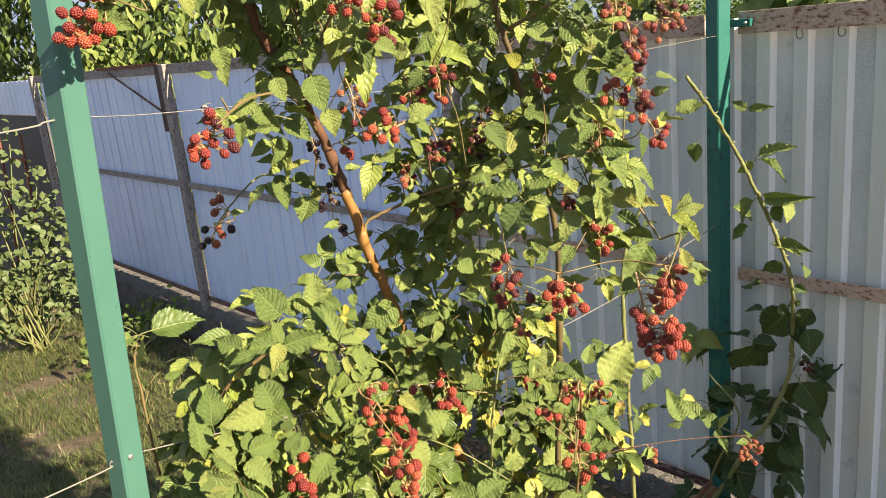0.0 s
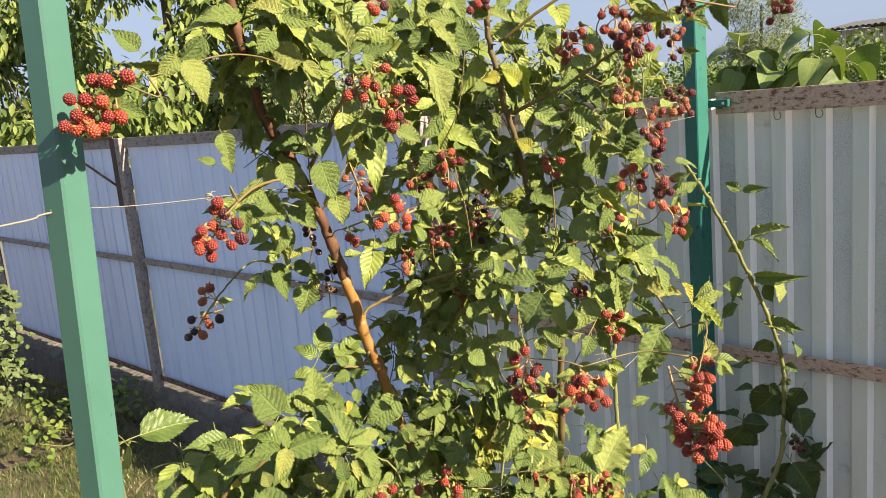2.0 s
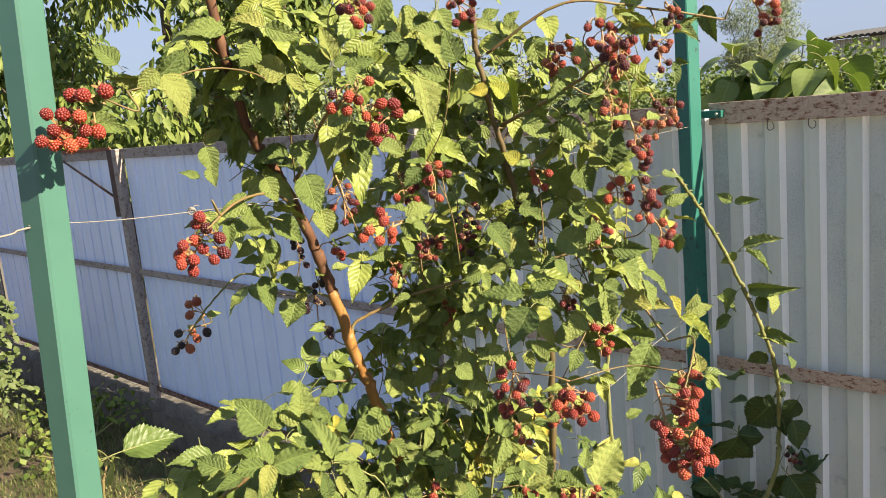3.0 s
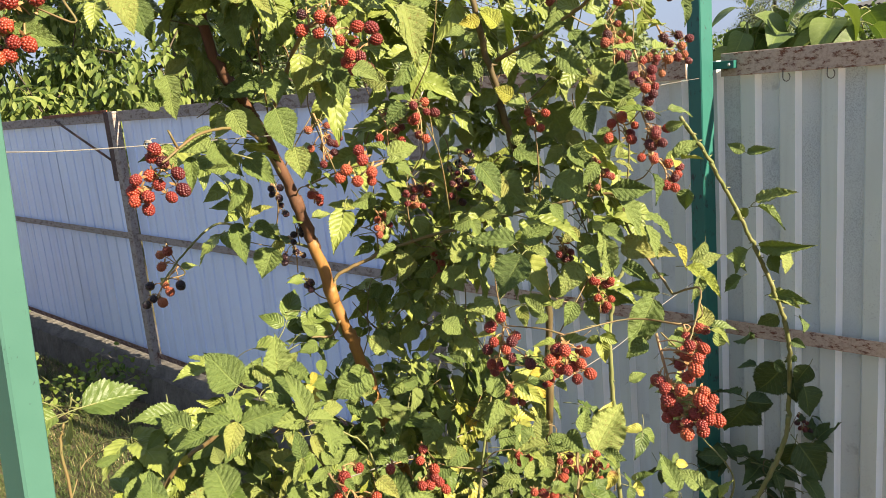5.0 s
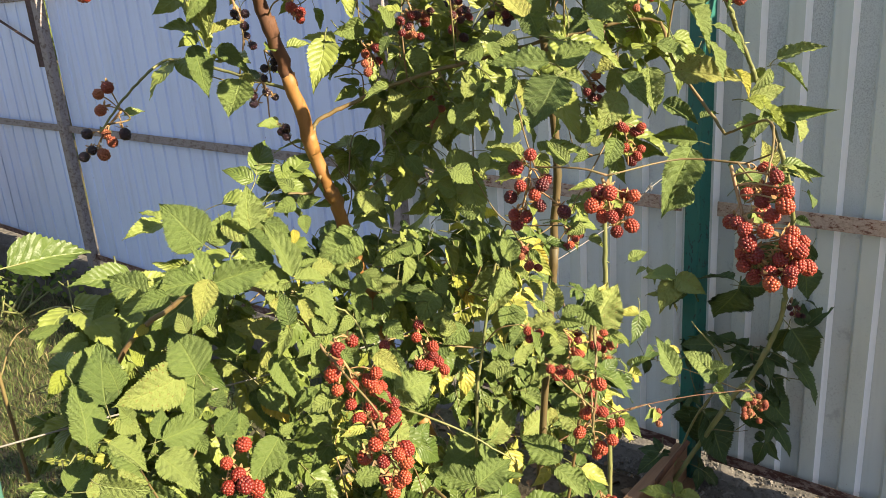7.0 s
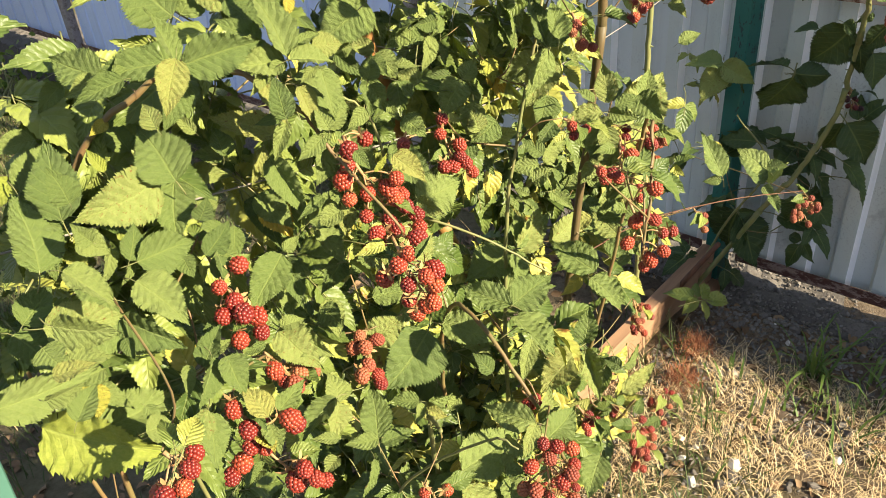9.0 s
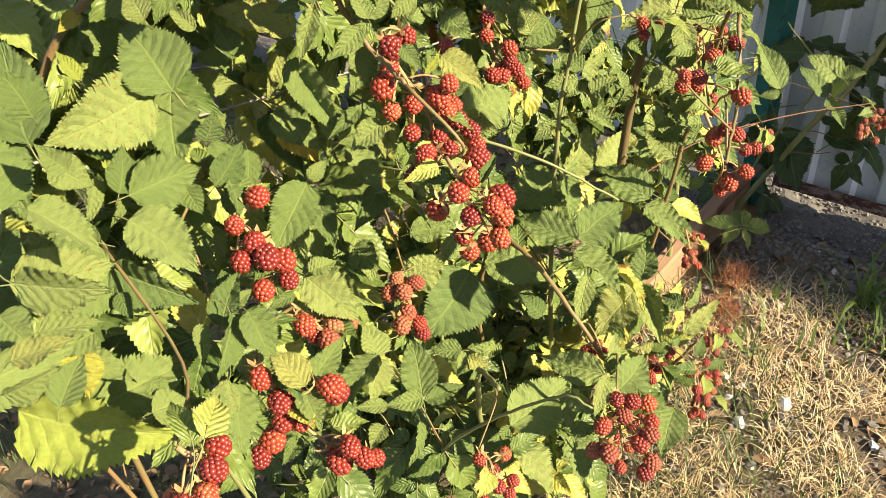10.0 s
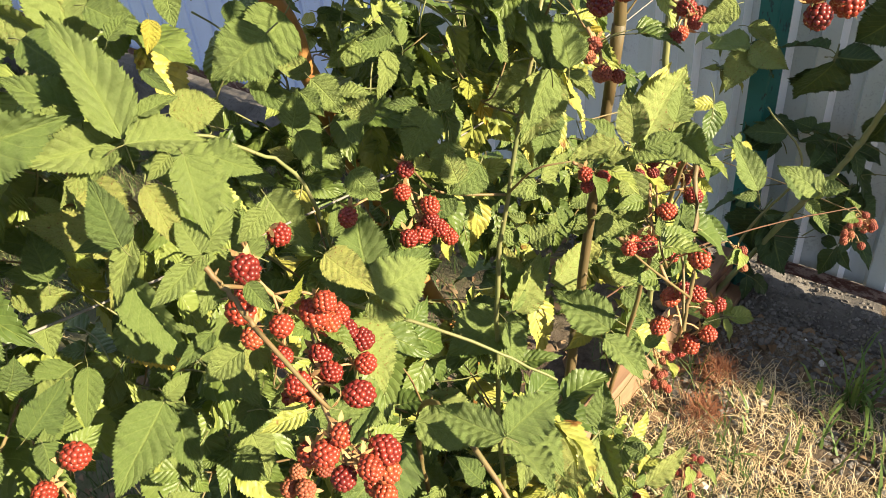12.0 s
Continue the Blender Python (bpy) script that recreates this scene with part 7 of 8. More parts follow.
low.blade(1.338, 1.178, 1.007, 1.309, 1.167, 0.979, 0.5, HIGH)
low.blade(1.331, 1.268, 1.025, 1.296, 1.259, 0.984, 0.6, HIGH)
low.blade(1.411, 1.149, 1.017, 1.441, 1.152, 1.056, 0.6, HIGH)
low.blade(1.816, 1.289, 0.959, 1.850, 1.258, 0.977, 0.5, HIGH)
low.blade(1.605, 1.231, 0.874, 1.617, 1.178, 0.862, 0.5, HIGH)
low.blade(1.131, 1.207, 1.290, 1.120, 1.238, 1.305, 0.6, HIGH)
low.blade(1.306, 1.566, 1.206, 1.260, 1.585, 1.172, 0.7, MID)
low.blade(1.185, 1.346, 1.154, 1.184, 1.366, 1.190, 0.7, MID)
low.blade(1.129, 1.440, 1.200, 1.083, 1.460, 1.186, 0.5, MID)
low.blade(0.981, 1.285, 1.249, 0.935, 1.302, 1.224, 0.8, MID)
low.blade(0.998, 1.302, 1.157, 1.015, 1.304, 1.186, 0.7, MID)
low.blade(1.106, 1.315, 1.118, 1.089, 1.345, 1.132, 0.6, MID)
low.blade(1.005, 1.305, 1.150, 1.006, 1.282, 1.119, 0.6, MID)
low.blade(1.085, 1.129, 1.282, 1.066, 1.157, 1.287, 0.6, MID)
low.blade(1.347, 1.250, 0.857, 1.348, 1.266, 0.901, 0.7, NEAR)
low.blade(1.355, 1.250, 0.858, 1.365, 1.235, 0.888, 0.7, NEAR)
low.blade(1.408, 1.150, 0.814, 1.370, 1.196, 0.810, 0.5, NEAR)
low.blade(1.364, 1.150, 0.854, 1.361, 1.177, 0.896, 0.6, NEAR)
low.blade(1.397, 1.200, 0.791, 1.411, 1.193, 0.833, 0.7, NEAR)
low.blade(1.082, 1.200, 0.680, 1.076, 1.227, 0.711, 0.7, NEAR)
low.blade(1.230, 1.300, 1.112, 1.214, 1.279, 1.085, 0.6, LAST, True)
low.blade(1.723, 1.050, 0.788, 1.713, 1.108, 0.820, 0.6, LAST)
low.blade(1.720, 1.050, 0.795, 1.720, 1.017, 0.806, 0.7, LAST)
low.blade(0.980, 1.250, 0.982, 0.962, 1.194, 0.940, 0.7, LAST)
low.blade(1.104, 1.350, 1.172, 1.125, 1.328, 1.201, 0.7, LAST)
low.blade(1.125, 1.300, 1.196, 1.096, 1.309, 1.194, 0.7, LAST)
low.blade(1.024, 1.350, 1.186, 0.994, 1.353, 1.182, 0.7, LAST)
low.blade(1.070, 1.300, 1.112, 1.057, 1.310, 1.138, 0.7, LAST)
low.blade(1.180, 1.250, 1.048, 1.139, 1.257, 1.027, 0.8, LAST)
low.blade(1.194, 1.200, 0.959, 1.211, 1.175, 0.980, 0.7, LAST)
low.blade(1.272, 1.150, 0.969, 1.243, 1.146, 0.950, 0.7, LAST)
low.blade(1.265, 1.300, 1.147, 1.260, 1.269, 1.123, 0.6, LAST)
low.blade(2.270, 1.380, 0.753, 2.226, 1.454, 0.767, 0.6, NEAR)
low.blade(2.270, 1.380, 0.753, 2.211, 1.395, 0.665, 0.6, NEAR)
low.blade(2.270, 1.380, 0.753, 2.276, 1.295, 0.714, 0.6, NEAR)
mound.blade(0.551, 1.238, 1.155, 0.572, 1.271, 1.213, 0.6, NEAR)
mound.blade(0.599, 1.286, 1.165, 0.618, 1.319, 1.231, 0.55, NEAR)
mound.blade(0.530, 1.213, 1.122, 0.589, 1.193, 1.103, 0.62, NEAR)
mound.blade(0.625, 1.239, 1.103, 0.642, 1.189, 1.068, 0.6, NEAR)
mound.blade(0.590, 1.216, 1.115, 0.569, 1.248, 1.143, 0.5, NEAR)
mound.blade(0.515, 1.246, 1.110, 0.530, 1.211, 1.084, 0.7, NEAR)
mound.blade(0.525, 1.247, 1.113, 0.562, 1.254, 1.130, 0.7, NEAR)
mound.blade(0.460, 1.168, 1.110, 0.544, 1.155, 1.096, 0.36, NEAR)
mound.blade(0.506, 1.141, 1.079, 0.534, 1.152, 1.095, 0.6, NEAR)
mound.blade(0.703, 1.248, 1.085, 0.741, 1.247, 1.107, 0.55, NEAR)
mound.blade(0.636, 1.180, 1.021, 0.669, 1.193, 1.048, 0.5, NEAR)
upper.blade(0.514, 1.196, 1.832, 0.557, 1.182, 1.836, 0.4, HIGH)
upper.blade(0.511, 1.197, 1.821, 0.546, 1.168, 1.796, 0.5, HIGH)
upper.blade(0.564, 1.202, 1.879, 0.541, 1.216, 1.908, 0.6, HIGH)
upper.blade(0.610, 1.179, 1.863, 0.630, 1.155, 1.811, 0.6, HIGH)
upper.blade(0.600, 1.184, 1.859, 0.643, 1.165, 1.889, 0.5, HIGH)
upper.blade(0.598, 1.171, 1.868, 0.570, 1.178, 1.842, 0.6, HIGH)
upper.blade(0.599, 1.195, 1.862, 0.549, 1.208, 1.860, 0.45, HIGH)
low.blade(1.900, 1.109, 0.661, 1.901, 1.170, 0.710, 0.55, LAST)
low.blade(1.902, 1.102, 0.662, 1.924, 1.083, 0.711, 0.75, LAST)
low.blade(1.898, 1.108, 0.658, 1.882, 1.080, 0.642, 0.6, LAST)
low.blade(1.893, 1.091, 0.644, 1.872, 1.061, 0.620, 0.5, LAST)
low.blade(1.853, 1.182, 0.678, 1.872, 1.242, 0.763, 0.42, LAST)
low.blade(1.850, 1.182, 0.672, 1.826, 1.212, 0.669, 0.5, LAST)
wild.blade(2.358, 1.078, 0.798, 2.334, 1.036, 0.743, 0.8, MID)
wild.blade(2.371, 1.088, 0.622, 2.378, 1.020, 0.516, 0.7, MID)
wild.blade(2.377, 1.099, 0.617, 2.385, 1.134, 0.523, 0.8, MID)
wild.blade(2.384, 1.246, 0.538, 2.386, 1.296, 0.551, 0.8, MID)
wild.blade(2.348, 1.247, 0.551, 2.365, 1.178, 0.536, 0.6, MID)
wild.blade(2.367, 1.298, 0.520, 2.351, 1.403, 0.512, 0.5, MID)
wild.blade(2.337, 1.226, 0.724, 2.370, 1.292, 0.606, 0.8, MID)
wild.blade(2.374, 1.230, 0.710, 2.366, 1.188, 0.661, 0.5, MID)
wild.blade(2.343, 1.229, 0.731, 2.358, 1.165, 0.718, 0.6, MID)
wild.blade(2.326, 1.237, 0.755, 2.344, 1.350, 0.748, 0.6, MID)
wild.blade(2.343, 1.415, 0.716, 2.363, 1.417, 0.613, 0.7, MID)
wild.blade(2.366, 1.415, 0.719, 2.365, 1.337, 0.671, 0.5, MID)
wild.blade(2.374, 1.154, 0.406, 2.375, 1.181, 0.457, 0.5, MID)
wild.blade(2.360, 1.139, 0.406, 2.354, 1.064, 0.337, 0.8, MID)
wild.blade(2.373, 1.153, 0.396, 2.340, 1.112, 0.445, 0.5, MID)
wild.blade(2.347, 1.140, 0.412, 2.357, 1.190, 0.305, 0.7, MID)
wild.blade(2.349, 1.318, 0.301, 2.362, 1.356, 0.142, 0.8, MID)
wild.blade(2.338, 1.303, 0.300, 2.332, 1.224, 0.159, 0.7, MID)
wild.blade(2.336, 1.323, 0.317, 2.370, 1.400, 0.242, 0.6, MID)
wild.blade(2.337, 1.308, 0.310, 2.341, 1.264, 0.323, 0.6, MID)
wild.blade(2.108, 1.061, 1.235, 2.118, 1.036, 1.190, 0.8, MID)
wild.blade(2.191, 1.092, 1.112, 2.162, 1.003, 1.098, 0.4, MID)
wild.blade(1.915, 1.032, 1.515, 1.908, 1.071, 1.536, 0.5, HIGH)
wild.blade(1.899, 1.020, 1.517, 1.894, 0.958, 1.526, 0.3, HIGH)
wild.blade(2.016, 1.052, 1.388, 2.016, 0.960, 1.417, 0.35, HIGH)
wild.blade(2.041, 1.059, 1.371, 2.037, 0.984, 1.338, 0.3, HIGH)
wild.blade(2.062, 1.091, 1.361, 2.059, 1.136, 1.323, 0.4, HIGH)
wild.blade(2.116, 1.085, 1.257, 2.093, 0.953, 1.265, 0.25, HIGH)
wild.blade(2.133, 1.048, 1.248, 2.107, 1.014, 1.194, 0.9, HIGH)
wild.blade(2.103, 1.111, 1.248, 2.110, 1.158, 1.181, 0.6, HIGH)
wild.blade(2.135, 1.180, 1.221, 2.125, 1.122, 1.191, 0.5, HIGH)
wild.blade(2.157, 1.152, 1.161, 2.156, 1.202, 1.112, 0.5, HIGH)
wild.blade(2.179, 1.068, 1.118, 2.167, 0.986, 1.109, 0.4, HIGH)
wild.blade(2.228, 1.033, 1.048, 2.200, 1.003, 1.021, 0.9, HIGH)
wild.blade(2.207, 1.080, 1.052, 2.194, 1.127, 1.018, 0.8, HIGH)
wild.blade(2.228, 1.163, 0.988, 2.259, 1.209, 0.925, 0.4, HIGH)
wild.blade(1.908, 1.205, 1.511, 1.915, 1.140, 1.531, 0.4, HIGH)
wild.blade(2.025, 1.226, 1.410, 2.023, 1.241, 1.355, 0.7, HIGH)
wild.blade(2.278, 1.062, 0.925, 2.271, 1.088, 0.892, 0.6, HIGH)
wild.blade(2.248, 1.060, 0.974, 2.250, 1.023, 0.960, 0.6, HIGH)
wild.blade(2.286, 1.027, 0.899, 2.277, 1.066, 0.838, 0.7, HIGH)
wild.blade(2.311, 1.051, 0.824, 2.301, 1.018, 0.747, 0.9, HIGH)
wild.blade(2.306, 1.084, 0.850, 2.299, 1.061, 0.774, 0.6, HIGH)
wild.blade(2.300, 1.101, 0.880, 2.298, 1.181, 0.768, 0.7, HIGH)
wild.blade(2.256, 1.111, 0.902, 2.285, 1.085, 0.867, 0.6, HIGH)
wild.blade(2.288, 1.171, 0.870, 2.265, 1.217, 0.868, 0.6, HIGH)
wild.blade(2.321, 1.219, 0.730, 2.325, 1.282, 0.622, 0.8, HIGH)
wild.blade(2.305, 1.211, 0.748, 2.290, 1.121, 0.763, 0.6, HIGH)

# leafy tufts behind them
upper.lobe(0.61, 1.18, 1.86, 0.038, 4, 0.9)
upper.lobe(0.78, 1.25, 1.91, 0.078, 12, 1)
upper.lobe(0.71, 1.20, 1.84, 0.049, 6, 0.95)
upper.lobe(0.86, 1.20, 1.89, 0.061, 8, 0.95)
upper.lobe(0.83, 1.28, 1.75, 0.064, 4, 0.9)
upper.lobe(0.75, 1.25, 1.73, 0.039, 2, 0.85)
upper.lobe(0.75, 1.22, 1.66, 0.046, 7, 0.95)
upper.lobe(0.75, 1.22, 1.56, 0.034, 4, 0.95)
upper.lobe(0.80, 1.05, 1.76, 0.046, 6, 1)
upper.lobe(0.84, 1.15, 1.82, 0.046, 5, 0.9)
upper.lobe(1.00, 1.10, 1.88, 0.080, 11, 1)
upper.lobe(1.07, 1.05, 1.89, 0.072, 9, 1)
upper.lobe(0.92, 1.10, 1.87, 0.043, 5, 0.9)
upper.lobe(1.21, 1.00, 1.89, 0.087, 11, 1)
upper.lobe(1.40, 0.95, 1.89, 0.084, 5, 1.0)
upper.lobe(1.30, 1.00, 1.76, 0.081, 9, 1)
upper.lobe(1.22, 1.10, 1.76, 0.080, 9, 0.9)
upper.lobe(1.14, 1.20, 1.76, 0.071, 7, 0.9)
upper.lobe(1.18, 1.40, 1.67, 0.090, 9, 0.62)
upper.lobe(1.16, 1.50, 1.59, 0.071, 6, 0.6)
upper.lobe(1.21, 1.35, 1.55, 0.079, 9, 0.6)
upper.lobe(1.35, 1.30, 1.61, 0.082, 7, 0.7)
upper.lobe(1.33, 1.10, 1.65, 0.086, 9, 0.95)
upper.lobe(1.28, 0.95, 1.66, 0.069, 4, 1)
upper.lobe(1.27, 0.90, 1.54, 0.068, 2, 1.05)
upper.lobe(1.26, 1.05, 1.54, 0.072, 8, 1.0)
upper.lobe(1.21, 1.15, 1.54, 0.062, 6, 1.0)
upper.lobe(1.09, 1.00, 1.47, 0.064, 5, 1.0)
upper.lobe(1.14, 1.15, 1.46, 0.060, 6, 0.8)
upper.lobe(1.26, 1.00, 1.35, 0.062, 3, 0.9)
upper.lobe(1.16, 1.35, 1.44, 0.078, 9, 0.62)
upper.lobe(1.19, 1.30, 1.35, 0.079, 8, 0.65)
upper.lobe(1.07, 1.35, 1.36, 0.049, 6, 0.6)
upper.lobe(1.09, 1.30, 1.31, 0.076, 8, 0.65)
upper.lobe(1.12, 1.10, 1.34, 0.060, 6, 0.8)
upper.lobe(1.49, 1.10, 1.22, 0.055, 2, 0.9)
upper.lobe(1.39, 1.00, 1.58, 0.075, 7, 0.95)
upper.lobe(1.21, 1.25, 1.50, 0.065, 7, 0.7)
upper.lobe(1.28, 1.10, 1.22, 0.067, 3, 0.8)
upper.lobe(1.06, 1.30, 1.51, 0.062, 5, 0.78)
upper.lobe(1.13, 1.25, 1.49, 0.063, 5, 0.78)
upper.lobe(1.19, 1.20, 1.56, 0.063, 5, 0.78)
upper.lobe(1.25, 1.15, 1.61, 0.063, 5, 0.78)
upper.lobe(1.21, 1.08, 1.51, 0.061, 5, 0.78)
upper.lobe(1.26, 1.02, 1.59, 0.060, 5, 0.78)
upper.lobe(1.27, 1.00, 1.49, 0.061, 5, 0.78)
upper.lobe(1.30, 0.95, 1.51, 0.061, 5, 0.78)
upper.lobe(1.14, 1.12, 1.41, 0.060, 5, 0.78)
upper.lobe(1.11, 1.20, 1.32, 0.063, 5, 0.78)
upper.lobe(1.26, 1.05, 1.72, 0.061, 5, 0.78)
upper.lobe(1.23, 1.15, 1.69, 0.062, 5, 0.78)
upper.lobe(1.30, 0.98, 1.71, 0.060, 5, 0.78)
upper.lobe(1.25, 1.02, 1.40, 0.062, 5, 0.78)
mound.lobe(0.91, 1.38, 1.29, 0.058, 7, 0.9)
mound.lobe(0.79, 1.36, 1.32, 0.035, 3, 1)
mound.lobe(0.80, 1.30, 1.26, 0.068, 9, 1)
mound.lobe(0.87, 1.25, 1.22, 0.069, 8, 0.95)
mound.lobe(1.02, 1.30, 1.20, 0.065, 7, 0.8)
mound.lobe(0.58, 1.28, 1.28, 0.045, 6, 1)
mound.lobe(0.94, 1.35, 1.34, 0.036, 4, 0.7)
mound.lobe(0.68, 1.35, 1.24, 0.037, 6, 0.95)
mound.lobe(0.73, 1.30, 1.23, 0.042, 7, 0.92)
mound.lobe(0.76, 1.20, 1.23, 0.038, 6, 0.95)
mound.lobe(0.79, 1.15, 1.22, 0.028, 6, 0.69)
mound.lobe(0.57, 1.20, 1.24, 0.037, 6, 0.95)
mound.lobe(0.67, 1.25, 1.18, 0.043, 6, 0.95)
mound.lobe(0.78, 1.30, 1.11, 0.040, 6, 0.95)
mound.lobe(0.53, 1.15, 1.20, 0.035, 8, 0.8)
mound.lobe(0.58, 1.18, 1.17, 0.038, 6, 0.95)
mound.lobe(0.68, 1.28, 1.07, 0.038, 6, 0.92)
mound.lobe(0.81, 1.25, 1.09, 0.039, 6, 0.85)
mound.lobe(0.87, 1.30, 0.97, 0.045, 7, 0.69)
mound.lobe(0.53, 1.12, 1.16, 0.034, 6, 0.95)
mound.lobe(0.47, 1.05, 1.19, 0.029, 6, 0.92)
mound.lobe(0.58, 1.20, 1.07, 0.038, 6, 0.92)
mound.lobe(0.59, 1.12, 1.02, 0.041, 6, 0.92)
mound.lobe(0.78, 1.25, 0.91, 0.037, 6, 0.69)
mound.lobe(0.77, 1.22, 0.86, 0.043, 7, 0.69)
mound.lobe(0.92, 1.20, 0.83, 0.047, 6, 0.77)
mound.lobe(0.78, 1.15, 0.84, 0.049, 6, 0.92)
mound.lobe(0.64, 1.15, 0.90, 0.043, 6, 0.92)
mound.lobe(0.55, 1.15, 0.98, 0.038, 6, 0.77)
mound.lobe(0.45, 0.98, 1.19, 0.017, 3, 0.85)
mound.lobe(0.91, 1.35, 0.84, 0.044, 6, 0.61)
mound.lobe(1.01, 1.35, 1.21, 0.040, 6, 0.92)
mound.lobe(1.06, 1.30, 1.11, 0.047, 6, 0.95)
mound.lobe(1.00, 1.25, 1.03, 0.046, 7, 0.81)
mound.lobe(0.89, 1.25, 1.13, 0.035, 6, 0.77)
mound.lobe(0.76, 1.15, 1.17, 0.030, 6, 0.77)
mound.lobe(0.89, 1.20, 0.99, 0.038, 6, 0.77)
low.lobe(1.25, 1.30, 1.17, 0.075, 10, 0.9)
low.lobe(1.16, 1.35, 1.14, 0.064, 9, 0.85)
low.lobe(1.26, 1.20, 1.15, 0.063, 8, 0.95)
low.lobe(1.27, 1.12, 1.08, 0.063, 8, 1)
low.lobe(1.12, 1.25, 1.10, 0.052, 6, 0.9)
low.lobe(1.29, 1.25, 1.04, 0.068, 8, 0.9)
low.lobe(1.35, 1.20, 0.93, 0.081, 9, 0.8)
low.lobe(1.34, 1.10, 0.92, 0.068, 8, 0.85)
low.lobe(1.27, 1.30, 0.94, 0.070, 8, 0.8)
low.lobe(0.99, 1.20, 1.09, 0.047, 5, 0.9)
low.lobe(1.12, 1.15, 0.96, 0.061, 7, 1)
low.lobe(1.17, 1.10, 0.90, 0.062, 7, 1.0)
low.lobe(1.51, 1.15, 0.71, 0.069, 6, 0.85)
low.lobe(1.70, 1.20, 0.73, 0.057, 5, 0.8)
low.lobe(1.98, 1.25, 0.65, 0.051, 3, 0.8)
low.lobe(1.27, 1.10, 0.78, 0.059, 6, 1)
low.lobe(1.06, 1.15, 0.88, 0.056, 3, 0.9)
low.lobe(1.04, 1.08, 0.80, 0.056, 7, 1.05)
low.lobe(0.91, 1.10, 0.78, 0.053, 7, 1)
low.lobe(0.88, 1.05, 0.73, 0.046, 6, 1.05)
low.lobe(1.15, 1.10, 0.65, 0.050, 5, 1)
low.lobe(1.06, 1.03, 0.61, 0.048, 6, 0.9)
low.lobe(0.96, 1.20, 0.72, 0.052, 7, 0.9)
low.lobe(1.47, 1.20, 0.62, 0.062, 5, 0.8)
low.lobe(1.31, 1.10, 0.56, 0.038, 4, 0.8)
low.lobe(0.80, 1.10, 0.73, 0.046, 6, 1)
low.lobe(1.24, 1.05, 0.52, 0.037, 4, 0.7)
low.lobe(1.27, 1.25, 0.89, 0.067, 8, 0.75)
low.lobe(1.37, 1.20, 0.86, 0.053, 6, 0.8)
low.lobe(1.25, 1.10, 1.03, 0.052, 7, 1)
low.lobe(1.17, 1.30, 0.90, 0.048, 5, 0.8)
low.lobe(1.19, 1.25, 1.02, 0.048, 8, 0.85)
low.lobe(1.15, 1.30, 0.97, 0.049, 7, 0.85)
low.lobe(0.94, 1.10, 0.96, 0.037, 6, 1)
low.lobe(1.01, 1.05, 0.97, 0.038, 6, 1)
low.lobe(1.02, 1.25, 0.91, 0.046, 6, 0.9)
low.lobe(1.23, 1.15, 0.92, 0.050, 6, 0.95)
low.lobe(1.79, 1.25, 0.87, 0.064, 5, 0.85)
low.lobe(0.98, 1.08, 1.17, 0.019, 6, 0.55)
low.lobe(0.97, 1.05, 1.16, 0.023, 8, 0.55)
low.lobe(1.07, 1.08, 1.13, 0.022, 6, 0.55)
low.lobe(1.02, 1.03, 1.12, 0.025, 7, 0.6)
low.lobe(1.06, 1.03, 1.13, 0.021, 6, 0.6)
low.lobe(1.00, 1.08, 1.10, 0.021, 5, 0.6)
low.lobe(1.02, 1.25, 1.20, 0.032, 6, 0.8)
low.lobe(1.09, 1.25, 1.19, 0.035, 6, 0.8)
low.lobe(1.09, 1.20, 1.16, 0.033, 6, 0.8)
low.lobe(1.10, 1.12, 1.07, 0.034, 6, 0.8)
low.lobe(1.23, 1.08, 1.02, 0.039, 6, 0.8)
low.lobe(0.97, 1.25, 1.13, 0.032, 6, 0.8)
low.lobe(1.13, 1.08, 0.99, 0.037, 6, 0.8)
low.lobe(1.05, 1.15, 1.03, 0.034, 6, 0.8)
low.lobe(1.23, 1.06, 0.94, 0.041, 6, 0.8)
wild.lobe(2.36, 1.16, 0.55, 0.068, 4, 1.3)
wild.lobe(2.30, 1.27, 0.37, 0.087, 4, 1.3)
wild.lobe(2.42, 1.11, 0.43, 0.053, 3, 1.3)
wild.lobe(2.38, 1.16, 0.29, 0.072, 4, 1.2)
wild.lobe(2.30, 1.35, 0.18, 0.073, 3, 1.2)
wild.lobe(2.30, 1.29, 0.57, 0.088, 5, 1.1)
wild.lobe(2.40, 1.13, 0.56, 0.079, 4, 1.1)
wild.lobe(2.25, 1.38, 0.54, 0.078, 4, 1.1)

# shaded inner growth at the back of the bushes
rng = np.random.default_rng(91)
for _ in range(44):
    plant, x = (mound, rng.uniform(0.58, 1.0)) if rng.random() < 0.5 else (low, rng.uniform(0.95, 1.5))
    plant.lobe(x, rng.uniform(1.30, 1.55), rng.uniform(0.28, 1.10), 0.10, 12, 1.0)
for _ in range(26):
    low.lobe(rng.uniform(0.7, 1.4), rng.uniform(1.15, 1.35), rng.uniform(0.18, 0.6), 0.09, 10, 0.95)
for _ in range(22):
    s = rng.uniform(0, 1)
    upper.lobe(1.12 + 0.10 * s + rng.uniform(-0.12, 0.16), rng.uniform(1.18, 1.42), 1.15 + 0.72 * s, 0.08, 9, 0.9)
for _ in range(10):
    upper.lobe(rng.uniform(0.76, 1.35), rng.uniform(1.16, 1.36), rng.uniform(1.82, 2.0), 0.08, 9, 0.95)
for plant in (upper, mound, low, wild):
    plant.done()

